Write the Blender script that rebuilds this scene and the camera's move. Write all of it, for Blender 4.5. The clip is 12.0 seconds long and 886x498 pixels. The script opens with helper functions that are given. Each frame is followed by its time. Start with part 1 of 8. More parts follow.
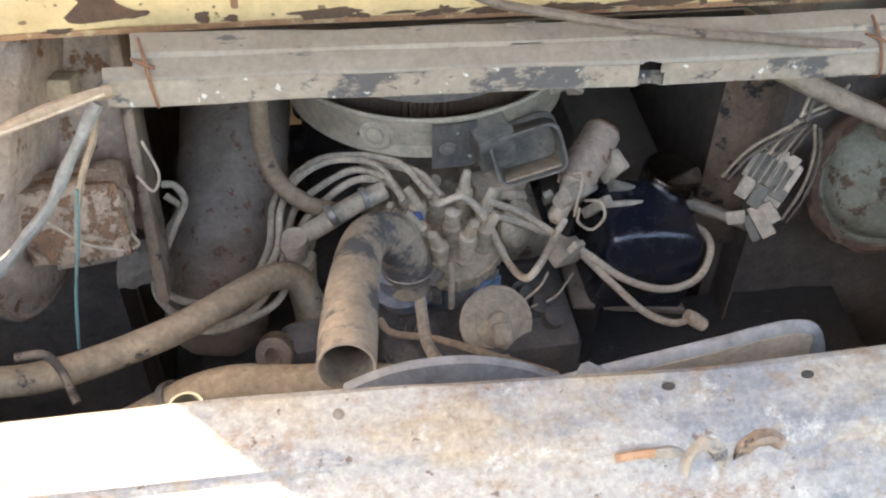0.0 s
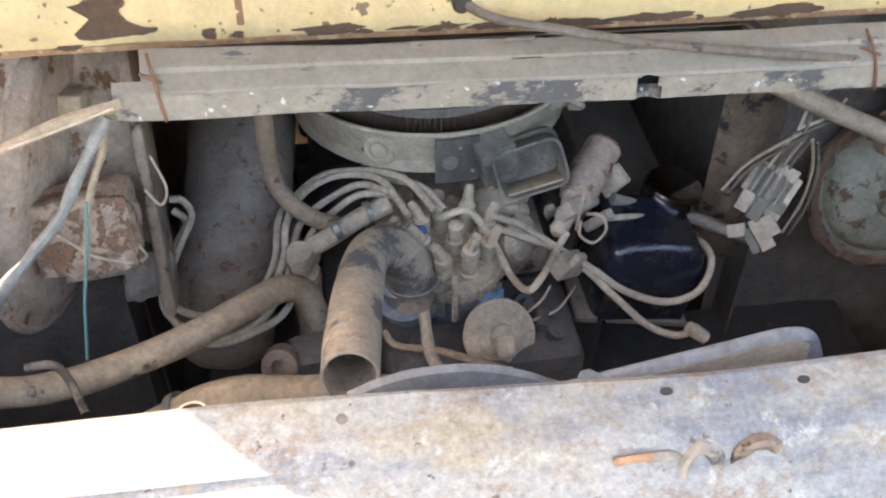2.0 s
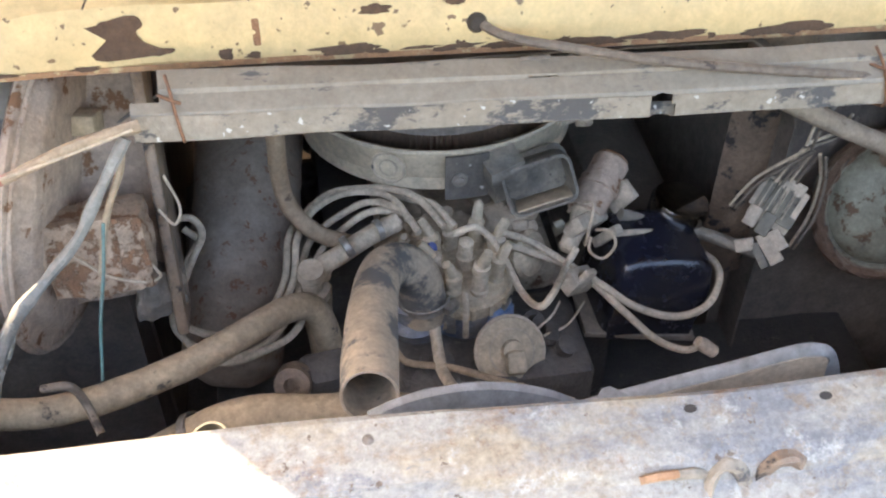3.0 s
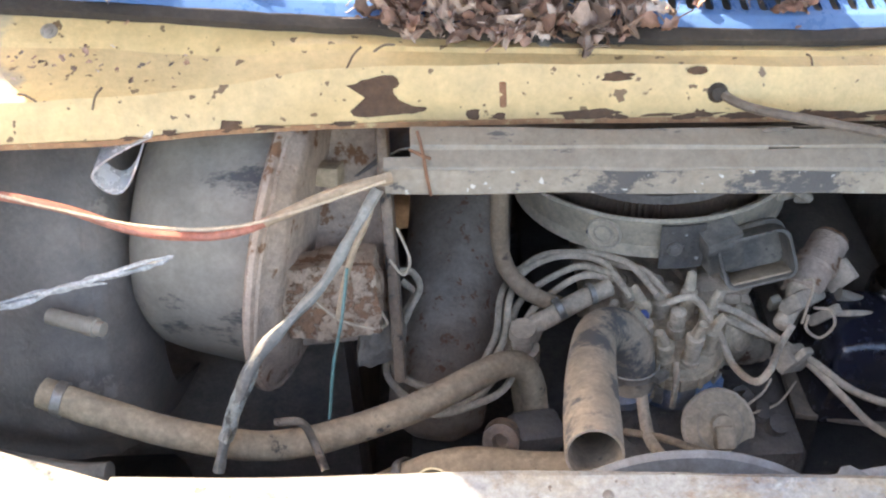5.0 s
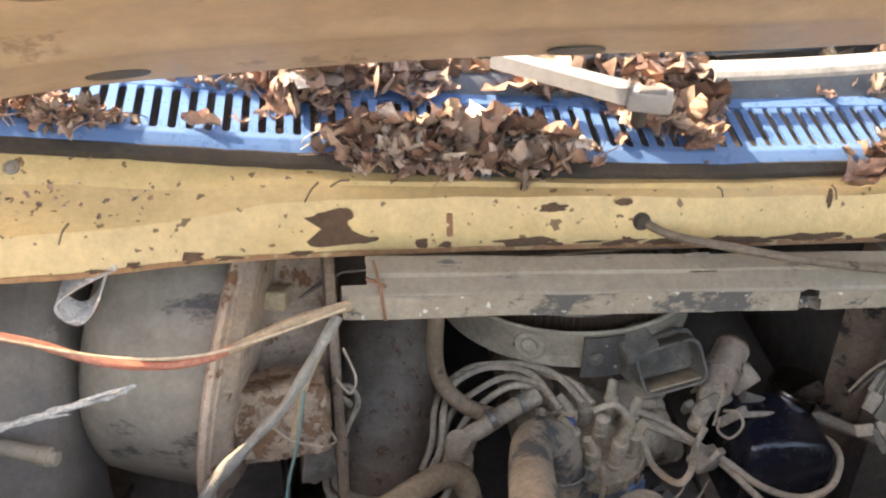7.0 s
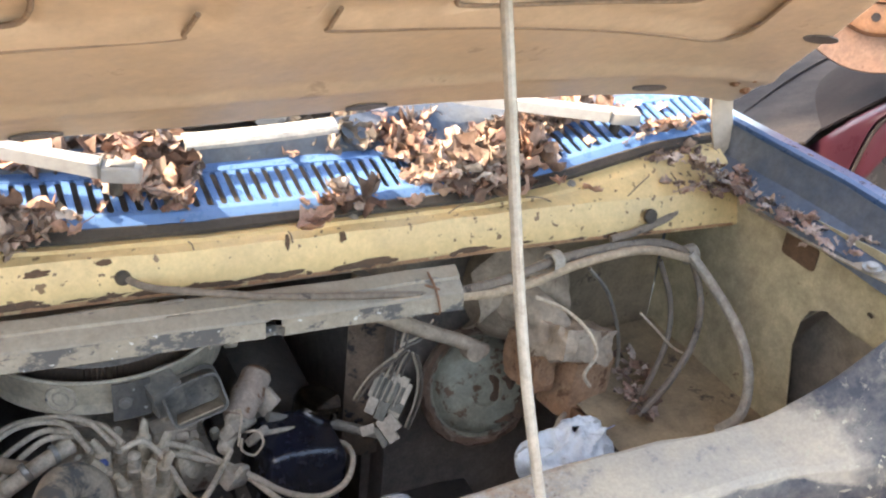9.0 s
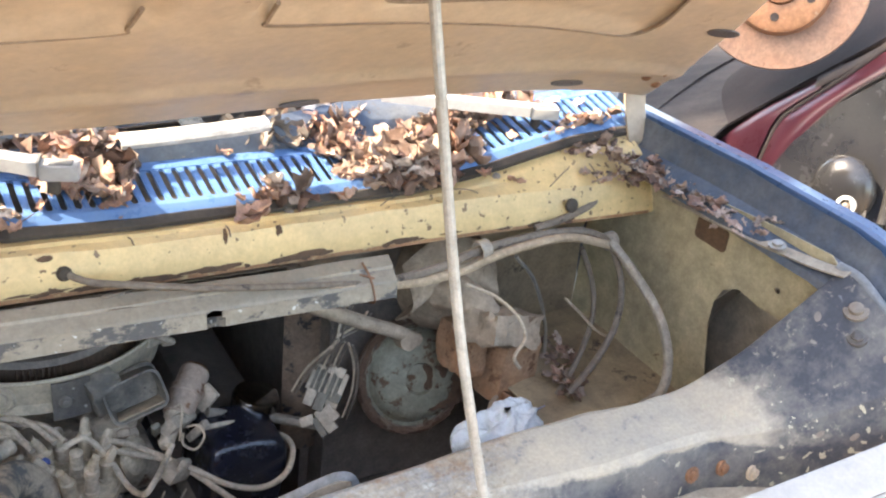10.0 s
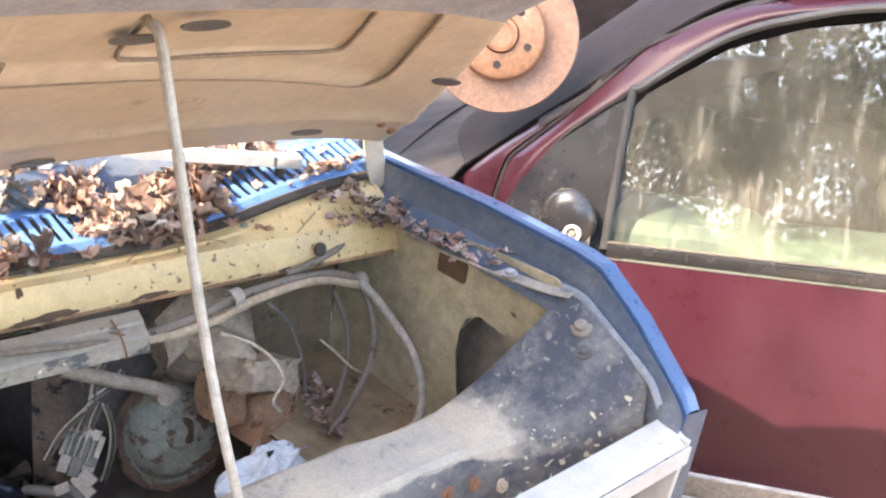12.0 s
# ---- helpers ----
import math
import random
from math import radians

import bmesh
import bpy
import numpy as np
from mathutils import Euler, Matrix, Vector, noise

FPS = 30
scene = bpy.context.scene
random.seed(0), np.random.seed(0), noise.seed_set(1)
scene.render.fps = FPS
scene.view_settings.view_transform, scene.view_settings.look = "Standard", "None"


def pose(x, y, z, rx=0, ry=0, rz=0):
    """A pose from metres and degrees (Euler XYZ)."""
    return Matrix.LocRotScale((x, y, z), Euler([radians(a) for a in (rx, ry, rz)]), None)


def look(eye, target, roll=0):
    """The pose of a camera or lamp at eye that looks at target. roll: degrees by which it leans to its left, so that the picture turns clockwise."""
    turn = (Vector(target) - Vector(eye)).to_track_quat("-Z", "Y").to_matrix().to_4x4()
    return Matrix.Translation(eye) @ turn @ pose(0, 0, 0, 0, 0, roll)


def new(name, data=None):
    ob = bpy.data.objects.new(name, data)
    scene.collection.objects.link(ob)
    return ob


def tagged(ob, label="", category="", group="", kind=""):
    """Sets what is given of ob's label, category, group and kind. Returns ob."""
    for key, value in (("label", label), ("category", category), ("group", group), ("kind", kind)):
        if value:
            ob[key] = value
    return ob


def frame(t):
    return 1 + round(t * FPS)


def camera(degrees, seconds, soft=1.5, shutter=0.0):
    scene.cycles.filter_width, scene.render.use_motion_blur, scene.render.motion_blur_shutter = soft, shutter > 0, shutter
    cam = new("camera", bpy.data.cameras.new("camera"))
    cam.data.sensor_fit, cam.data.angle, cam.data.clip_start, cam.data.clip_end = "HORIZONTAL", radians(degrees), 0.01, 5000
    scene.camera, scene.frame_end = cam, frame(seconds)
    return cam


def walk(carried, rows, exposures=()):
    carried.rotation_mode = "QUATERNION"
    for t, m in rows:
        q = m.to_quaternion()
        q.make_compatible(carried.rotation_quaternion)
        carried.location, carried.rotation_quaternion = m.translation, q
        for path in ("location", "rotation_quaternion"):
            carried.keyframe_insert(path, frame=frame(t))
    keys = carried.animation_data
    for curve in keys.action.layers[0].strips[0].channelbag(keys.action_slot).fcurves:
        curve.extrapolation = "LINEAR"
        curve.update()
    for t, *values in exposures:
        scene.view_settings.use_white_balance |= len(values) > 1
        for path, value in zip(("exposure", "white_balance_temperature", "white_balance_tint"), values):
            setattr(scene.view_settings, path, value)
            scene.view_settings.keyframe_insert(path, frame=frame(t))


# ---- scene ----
cam = camera(47.7, 12.0, soft=2.2)

PATH = [
    (0, (-0.157, -0.857, 1.696), (0.08, 0.55, 0.295), 0.8),
    (0.5, (-0.163, -0.864, 1.703), (0.07, 0.576, 0.334), 0.5),
    (1, (-0.165, -0.87, 1.703), (0.07, 0.582, 0.348), 0.6),
    (1.5, (-0.16, -0.876, 1.701), (0.063, 0.573, 0.341), 0.1),
    (2, (-0.155, -0.877, 1.699), (0.072, 0.563, 0.33), 0.2),
    (2.5, (-0.168, -0.873, 1.704), (0.137, 0.57, 0.353), 1.9),
    (2.7, (-0.173, -0.87, 1.707), (0.119, 0.575, 0.355), 1.5),
    (4.3, (-0.226, -0.877, 1.689), (-0.146, 0.638, 0.385), -2.6),
    (4.5, (-0.225, -0.883, 1.693), (-0.156, 0.645, 0.405), -2.4),
    (5, (-0.266, -0.889, 1.709), (-0.297, 0.685, 0.475), -3.2),
    (5.5, (-0.313, -0.886, 1.735), (-0.461, 0.717, 0.548), -3.6),
    (6, (-0.349, -0.886, 1.755), (-0.5, 0.728, 0.583), -4.1),
    (6.5, (-0.359, -0.903, 1.763), (-0.362, 0.72, 0.595), -2.8),
    (7, (-0.348, -0.917, 1.776), (-0.117, 0.744, 0.687), 1.1),
    (7.5, (-0.335, -0.918, 1.813), (0.128, 0.678, 0.701), 3.3),
    (7.6, (-0.309, -0.933, 1.805), (0.214, 0.665, 0.723), 3.9),
    (7.7, (-0.293, -0.943, 1.819), (0.249, 0.639, 0.722), 4.2),
    (9.3, (-0.169, -1.176, 1.902), (0.745, 0.325, 0.947), 6.5),
    (9.5, (-0.19, -1.192, 1.904), (0.749, 0.301, 0.961), 6.4),
    (10, (-0.222, -1.188, 1.895), (0.773, 0.268, 0.951), 7.1),
    (10.5, (-0.232, -1.214, 1.891), (0.887, 0.163, 0.966), 9.3),
    (11, (-0.223, -1.236, 1.892), (1.06, 0.004, 0.989), 10.3),
    (11.5, (-0.222, -1.266, 1.889), (1.167, -0.104, 1.038), 10.7),
    (12, (-0.24, -1.247, 1.919), (1.136, -0.036, 1.119), 9.3),
]
walk(cam, [(t, look(eye, target, roll)) for t, eye, target, roll in PATH],
     exposures=[(0.0, 3.36, 8100, 13), (1.0, 3.37, 7600, 14), (2.7, 3.38, 7700, 14), (5.0, 3.22, 7250, 14), (5.5, 2.96, 7700, 14), (7.0, 2.85, 8800, 16), (7.7, 2.89, 8850, 16), (9.5, 3.17, 7700, 12), (10.5, 3.20, 7850, 13), (11.5, 3.20, 7700, 15), (12.0, 3.24, 7400, 16)])

# ---- world, sun ----
SUN_EL, SUN_AZ = 45.0, 287.0          # height, and compass turn from +y towards +x
world = bpy.data.worlds.new("sky")
scene.world = world
world.use_nodes = True
wn = world.node_tree
wbg = wn.nodes["Background"]
sky = wn.nodes.new("ShaderNodeTexSky")
sky.sky_type = "NISHITA"
sky.sun_disc = False
sky.sun_elevation, sky.sun_rotation = radians(SUN_EL), radians(SUN_AZ)
sky.air_density, sky.dust_density = 1.0, 2.0
wn.links.new(sky.outputs[0], wbg.inputs[0])
wbg.inputs[1].default_value = 0.15
sun = new("sun", bpy.data.lights.new("sun", "SUN"))
sun.data.energy, sun.data.angle, sun.data.color = 2.05, radians(0.5), (1.0, 0.93, 0.82)
to_sun = Vector((math.sin(radians(SUN_AZ)) * math.cos(radians(SUN_EL)), math.cos(radians(SUN_AZ)) * math.cos(radians(SUN_EL)), math.sin(radians(SUN_EL))))
sun.matrix_basis = look(to_sun * 30, (0, 0, 0))


# ---- materials ----
def ramp(nt, fac, stops):
    r = nt.nodes.new("ShaderNodeValToRGB")
    el = r.color_ramp.elements
    while len(el) < len(stops):
        el.new(0.5)
    for e, (p, c) in zip(el, stops):
        e.position, e.color = p, (*c, 1) if len(c) == 3 else c
    nt.links.new(fac, r.inputs[0])
    return r.outputs[0]


def noise_node(nt, vec, scale, detail=4, rough=0.6, stretch=None):
    n = nt.nodes.new("ShaderNodeTexNoise")
    n.inputs["Scale"].default_value, n.inputs["Detail"].default_value, n.inputs["Roughness"].default_value = scale, detail, rough
    if stretch:
        m = nt.nodes.new("ShaderNodeMapping")
        m.inputs["Scale"].default_value = stretch
        nt.links.new(vec, m.inputs[0])
        vec = m.outputs[0]
    nt.links.new(vec, n.inputs["Vector"])
    return n.outputs[0]


def mix(nt, fac, a, b, mode="MIX"):
    m = nt.nodes.new("ShaderNodeMix")
    m.data_type, m.blend_type = "RGBA", mode
    for sock, v in ((m.inputs[0], fac), (m.inputs[6], a), (m.inputs[7], b)):
        if isinstance(v, (int, float)):
            sock.default_value = v
        elif isinstance(v, tuple):
            sock.default_value = (*v, 1)
        else:
            nt.links.new(v, sock)
    return m.outputs[2]


def bw(v):
    return (v, v, v)


def grime(name, base, dirt, patch=None, cover=0.4, cut=0.6, patch_scale=14, scale=7, fine=160, rough=0.65, metal=0.0, bump=0.25,
          stretch=None, specks=None, coat=0.0, mottle=1.0):
    """Base colour under uneven dirt, with patches (rust, bare metal) of their own colour where a noise passes cut."""
    m = bpy.data.materials.new(name)
    m.use_nodes = True
    nt = m.node_tree
    b = nt.nodes["Principled BSDF"]
    tc = nt.nodes.new("ShaderNodeTexCoord").outputs["Object"]
    big = noise_node(nt, tc, scale, 5, 0.65, stretch)
    small = noise_node(nt, tc, fine, 3, 0.7)
    mid = noise_node(nt, tc, scale * 5.3, 4, 0.7)
    f = ramp(nt, big, [(0.5 - cover * 0.45, bw(0)), (0.95 - cover * 0.5, bw(1))])
    col = mix(nt, f, base, dirt)
    col = mix(nt, 0.55 * mottle, col, ramp(nt, mid, [(0.28, bw(0.42)), (0.66, bw(1.25))]), "MULTIPLY")
    col = mix(nt, 0.5 * mottle, col, ramp(nt, small, [(0.3, bw(0.6)), (0.7, bw(1.15))]), "MULTIPLY")
    height = small
    if patch:
        pn = noise_node(nt, tc, patch_scale, 8, 0.72, stretch)
        pf = ramp(nt, pn, [(cut, bw(0)), (cut + 0.045, bw(1))])
        pc = mix(nt, mid, tuple(c * 0.5 for c in patch), patch)
        col = mix(nt, pf, col, pc)
        height = mix(nt, 0.5, small, pf, "SUBTRACT")
    if specks:
        sn = noise_node(nt, tc, 75, 2, 0.5)
        col = mix(nt, ramp(nt, sn, [(0.66, bw(0)), (0.69, bw(1))]), col, specks)
    nt.links.new(col, b.inputs["Base Color"])
    b.inputs["Metallic"].default_value = metal
    if coat:
        b.inputs["Coat Weight"].default_value = coat
        b.inputs["Coat Roughness"].default_value = 0.15
    nt.links.new(ramp(nt, mid, [(0.3, bw(max(0.05, rough - 0.12))), (0.75, bw(min(1, rough + 0.15)))]), b.inputs["Roughness"])
    bp = nt.nodes.new("ShaderNodeBump")
    bp.inputs["Strength"].default_value, bp.inputs["Distance"].default_value = bump, 0.004
    nt.links.new(height, bp.inputs["Height"])
    nt.links.new(bp.outputs[0], b.inputs["Normal"])
    return m


RUST = (0.22, 0.10, 0.045)
M = {}
M["lip"] = grime("rust_bled_paint", (0.52, 0.30, 0.15), (0.34, 0.17, 0.09), (0.70, 0.52, 0.28), 0.5, 0.55, 30, 20, rough=0.8)
M["cream_dull"] = grime("cream_paint_dusty", (0.56, 0.48, 0.29), (0.40, 0.34, 0.23), (0.2, 0.12, 0.07), 0.5, 0.64, 16, 5, rough=0.7)
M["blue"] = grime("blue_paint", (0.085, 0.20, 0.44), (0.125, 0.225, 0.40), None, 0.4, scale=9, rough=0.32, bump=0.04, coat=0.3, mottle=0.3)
# darker copy of the body blue, with the right fender's shade in the colour
M["blue_shaded"] = grime("shaded_blue_paint", (0.036, 0.092, 0.205), (0.055, 0.110, 0.205), None, 0.4, scale=9, rough=0.34, bump=0.0, coat=0.3, mottle=0.15)
M["blue_dirty"] = grime("blue_paint_dusty", (0.045, 0.075, 0.125), (0.135, 0.145, 0.155), (0.17, 0.12, 0.08), 0.45, 0.66, 18, 8, rough=0.6, bump=0.15)
M["strip"] = grime("weathered_zinc_sheet", (0.344, 0.299, 0.237), (0.272, 0.227, 0.171), (0.158, 0.149, 0.14), 0.5, 0.60, 30, 8, rough=0.55, metal=0.25, bump=0.12, stretch=(0.326, 0.93, 0.93), mottle=0.7)
M["strip_band"] = grime("blotched_zinc_fold", (0.397, 0.338, 0.262), (0.338, 0.281, 0.213), (0.152, 0.142, 0.133), 0.5, 0.52, 22, 10, rough=0.6, metal=0.1, bump=0.4, stretch=(0.57, 0.95, 0.95), specks=(0.627, 0.598, 0.541), mottle=0.7)
M["rubber"] = grime("perished_rubber", (0.035, 0.03, 0.028), (0.10, 0.08, 0.06), None, 0.4, rough=0.85)
M["black"] = grime("dusty_black_plastic", (0.149, 0.139, 0.124), (0.386, 0.325, 0.249), None, 0.5, scale=6, rough=0.6, bump=0.1)
M["duct"] = grime("dusty_duct", (0.20, 0.185, 0.168), (0.43, 0.36, 0.275), (0.13, 0.12, 0.112), 0.52, 0.56, 7, 4, rough=0.6, bump=0.12, stretch=(0.5, 1, 1), mottle=0.7)
M["dust_grey"] = grime("dusty_grey_metal", (0.658, 0.532, 0.396), (0.504, 0.402, 0.292), (0.26, 0.14, 0.08), 0.5, 0.64, 14, 7, rough=0.85)
M["rusty_dust"] = grime("dusty_rusting_steel", (0.607, 0.464, 0.355), (0.49, 0.356, 0.262), (0.33, 0.165, 0.085), 0.5, 0.57, 30, 8, rough=0.85, bump=0.5)
M["tan_hose"] = grime("dust_covered_rubber", (0.569, 0.432, 0.282), (0.42, 0.326, 0.221), (0.14, 0.12, 0.10), 0.45, 0.62, 20, 12, rough=0.85, bump=0.2)
M["elbow"] = grime("dusty_hose_with_bare_patches", (0.55, 0.44, 0.315), (0.45, 0.365, 0.27), (0.20, 0.19, 0.175), 0.4, 0.515, 7, 9, rough=0.62, bump=0.2)
M["housing"] = grime("dusty_painted_steel", (0.674, 0.562, 0.402), (0.562, 0.468, 0.337), (0.30, 0.25, 0.2), 0.45, 0.72, 14, 7, rough=0.7, bump=0.1)
M["plastic"] = grime("dusty_grey_plastic", (0.42, 0.356, 0.28), (0.63, 0.512, 0.373), (0.10, 0.10, 0.10), 0.5, 0.60, 30, 12, rough=0.75)
M["cap"] = grime("dusty_distributor_cap", (0.637, 0.519, 0.366), (0.51, 0.413, 0.293), None, 0.5, scale=12, rough=0.85)
M["lead"] = grime("dusty_ignition_lead", (0.676, 0.553, 0.406), (0.494, 0.404, 0.297), None, 0.45, scale=18, rough=0.8, bump=0.1)
M["engine_blue"] = grime("greasy_blue_enamel", (0.010, 0.014, 0.032), (0.022, 0.022, 0.025), (0.08, 0.072, 0.065), 0.55, 0.64, 22, 9, rough=0.22, bump=0.2, coat=0.4)
M["base_blue"] = grime("dusty_blue_enamel", (0.10, 0.17, 0.33), (0.35, 0.32, 0.28), None, 0.62, scale=16, rough=0.7)
M["lug_blue"] = grime("dusty_blue_plastic", (0.14, 0.24, 0.42), (0.33, 0.34, 0.36), None, 0.3, scale=30, rough=0.6)
M["tray"] = grime("dusty_bluish_sheet", (0.34, 0.345, 0.35), (0.25, 0.235, 0.21), (0.15, 0.14, 0.13), 0.4, 0.64, 16, 9, rough=0.6, bump=0.12)
# grease and dark are lifted in colour to stand for haze deep down
M["grease"] = grime("greasy_dark_metal", (0.181, 0.153, 0.127), (0.307, 0.248, 0.188), (0.27, 0.235, 0.19), 0.4, 0.66, 25, 8, rough=0.55, bump=0.6)
# dark is the painted shade of the bay's depths
M["dark"] = grime("deep_shade_sheet", (0.196, 0.168, 0.15), (0.344, 0.282, 0.222), None, 0.45, scale=5, rough=0.85)
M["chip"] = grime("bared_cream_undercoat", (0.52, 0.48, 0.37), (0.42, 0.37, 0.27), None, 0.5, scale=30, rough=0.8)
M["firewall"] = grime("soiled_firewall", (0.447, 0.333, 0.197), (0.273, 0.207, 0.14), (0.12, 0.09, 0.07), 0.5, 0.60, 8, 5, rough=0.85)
M["chrome"] = grime("tarnished_chrome", (0.42, 0.41, 0.40), (0.16, 0.15, 0.14), None, 0.45, scale=18, rough=0.12, metal=1.0, bump=0.03, mottle=0.6)
M["steel"] = grime("dull_steel", (0.46, 0.43, 0.38), (0.30, 0.26, 0.22), (0.2, 0.13, 0.09), 0.4, 0.66, 40, 14, rough=0.45, metal=0.6, bump=0.08)
M["rod"] = grime("zinc_rod", (0.50, 0.48, 0.42), (0.40, 0.36, 0.30), (0.24, 0.15, 0.09), 0.4, 0.68, 40, 10, rough=0.5, metal=0.3, bump=0.08)
M["rust"] = grime("rust", (0.36, 0.18, 0.095), (0.26, 0.13, 0.07), (0.34, 0.20, 0.11), 0.5, 0.6, 40, 15, rough=0.9, bump=0.6)
M["rust_flake"] = grime("dark_rust_flake", (0.165, 0.095, 0.055), (0.10, 0.06, 0.038), None, 0.5, scale=20, rough=0.95, bump=0.6)
M["bell"] = grime("bright_rusted_iron", (0.46, 0.24, 0.125), (0.36, 0.17, 0.09), (0.60, 0.40, 0.26), 0.5, 0.60, 22, 12, rough=0.45, metal=0.2, bump=0.2)
M["wiper"] = grime("faded_grey_plastic", (0.40, 0.395, 0.385), (0.33, 0.32, 0.30), None, 0.4, scale=14, rough=0.5, bump=0.05, mottle=0.4)
# darker copy of the arm plastic, for shade painted at recess and gap
M["wiper_dark"] = grime("shaded_grey_plastic", (0.22, 0.215, 0.205), (0.16, 0.155, 0.145), None, 0.4, scale=14, rough=0.6, bump=0.05, mottle=0.4)
M["rust_dark"] = grime("dark_crusted_rust", (0.24, 0.145, 0.095), (0.16, 0.095, 0.06), (0.34, 0.25, 0.18), 0.5, 0.58, 60, 20, rough=0.95, bump=0.9)
M["belt_edge"] = grime("tan_weathered_edge", (0.12, 0.105, 0.085), (0.08, 0.07, 0.06), None, 0.5, scale=20, rough=0.7)
M["oily"] = grime("oily_black_metal", (0.085, 0.076, 0.070), (0.150, 0.130, 0.112), (0.26, 0.215, 0.175), 0.45, 0.63, 25, 8, rough=0.5, bump=0.7)
M["brown_hose"] = grime("dusty_brown_rubber", (0.25, 0.162, 0.095), (0.36, 0.265, 0.18), (0.15, 0.10, 0.07), 0.45, 0.62, 20, 10, rough=0.8, bump=0.2)
M["disc"] = grime("orange_rusted_iron", (0.29, 0.155, 0.098), (0.35, 0.215, 0.145), (0.21, 0.095, 0.052), 0.5, 0.62, 20, 12, rough=0.8)
M["booster"] = grime("corroded_booster_shell", (0.4, 0.383, 0.287), (0.31, 0.291, 0.211), (0.22, 0.13, 0.075), 0.5, 0.55, 30, 10, rough=0.65, metal=0.2, bump=0.5)
M["hood_under"] = grime("hood_underside_paint", (0.548, 0.431, 0.309), (0.479, 0.37, 0.265), (0.43, 0.32, 0.225), 0.5, 0.61, 7, 4, fine=60, rough=0.5, bump=0.04, mottle=0.55)
M["white_plastic"] = grime("yellowed_white_plastic", (0.26, 0.24, 0.18), (0.17, 0.15, 0.115), (0.09, 0.075, 0.06), 0.5, 0.6, 40, 16, rough=0.6, bump=0.2)
M["white_trim"] = grime("chalky_white_trim", (0.54, 0.525, 0.485), (0.43, 0.40, 0.355), (0.33, 0.27, 0.20), 0.4, 0.69, 22, 8, rough=0.55, bump=0.06)
M["wire_white"] = grime("grubby_white_wire", (0.677, 0.541, 0.385), (0.492, 0.38, 0.265), None, 0.5, scale=25, rough=0.6, bump=0.02)
M["wire_red"] = grime("faded_red_loom", (0.50, 0.17, 0.11), (0.42, 0.20, 0.14), None, 0.5, scale=20, rough=0.6, bump=0.05)
M["wire_teal"] = grime("teal_wire", (0.10, 0.27, 0.25), (0.2, 0.25, 0.22), None, 0.4, scale=25, rough=0.6, bump=0.02)
M["tape_blue"] = grime("blue_tape", (0.07, 0.12, 0.36), (0.13, 0.16, 0.33), None, 0.4, scale=25, rough=0.6, bump=0.05)
M["tape_grey"] = grime("grimy_cloth_tape", (0.30, 0.295, 0.265), (0.23, 0.20, 0.165), (0.42, 0.41, 0.36), 0.5, 0.60, 30, 20, rough=0.8, bump=0.4)
M["tape_pale"] = grime("flaking_pale_tape", (0.52, 0.51, 0.44), (0.38, 0.36, 0.29), (0.24, 0.22, 0.18), 0.5, 0.55, 60, 30, rough=0.7, bump=0.9)
M["loom"] = grime("dusty_loom", (0.374, 0.278, 0.184), (0.488, 0.367, 0.25), None, 0.5, scale=15, rough=0.85)
M["grey_loom"] = grime("grey_loom_tape", (0.324, 0.3, 0.261), (0.454, 0.385, 0.297), None, 0.5, scale=15, rough=0.8)
M["copper"] = grime("rusty_tie_wire", (0.30, 0.15, 0.08), (0.2, 0.1, 0.06), None, 0.5, scale=30, rough=0.8)
M["brown_cable"] = grime("dirty_brown_cable_sheath", (0.16, 0.125, 0.095), (0.27, 0.22, 0.17), (0.07, 0.055, 0.045), 0.4, 0.6, 25, 15, rough=0.75, bump=0.15)
M["maroon"] = grime("faded_maroon_paint", (0.040, 0.0070, 0.0120), (0.060, 0.019, 0.026), None, 0.5, scale=2.5, fine=300, rough=0.34, bump=0.006, coat=0.4, mottle=0.2, stretch=(1, 1, 0.35))
M["trim_black"] = grime("faded_black_trim", (0.024, 0.023, 0.022), (0.06, 0.056, 0.052), None, 0.5, scale=9, rough=0.5, bump=0.05)
M["black_paint"] = grime("weathered_black_paint", (0.034, 0.029, 0.027), (0.085, 0.07, 0.062), None, 0.45, scale=5, rough=0.85, bump=0.05)
M["gloss_black"] = grime("scuffed_gloss_black", (0.018, 0.018, 0.019), (0.035, 0.033, 0.031), None, 0.45, scale=3, rough=0.22, bump=0.03, coat=0.4, mottle=0.5)
M["seat"] = grime("green_seat_cloth", (0.25, 0.32, 0.25), (0.22, 0.28, 0.22), None, 0.5, scale=4, fine=400, rough=0.9)
M["litter"] = grime("leaf_littered_soil", (0.24, 0.18, 0.125), (0.34, 0.26, 0.18), (0.07, 0.05, 0.035), 0.5, 0.55, 18, 3, rough=0.95, bump=0.8)
M["bark"] = grime("bark", (0.12, 0.09, 0.07), (0.07, 0.055, 0.045), None, 0.5, scale=6, rough=0.95, bump=0.8, stretch=(3, 3, 0.5))
M["bag"] = grime("crumpled_plastic_bag", (0.78, 0.82, 0.83), (0.64, 0.70, 0.73), None, 0.4, scale=10, rough=0.3, bump=0.05, mottle=0.4)
M["paper"] = grime("glossy_printed_card", (0.10, 0.20, 0.55), (0.65, 0.6, 0.6), None, 0.5, scale=40, rough=0.4, bump=0.02)
M["lens_red"] = grime("red_marker_lens", (0.55, 0.08, 0.05), (0.5, 0.12, 0.08), None, 0.4, scale=30, rough=0.2, bump=0.02)
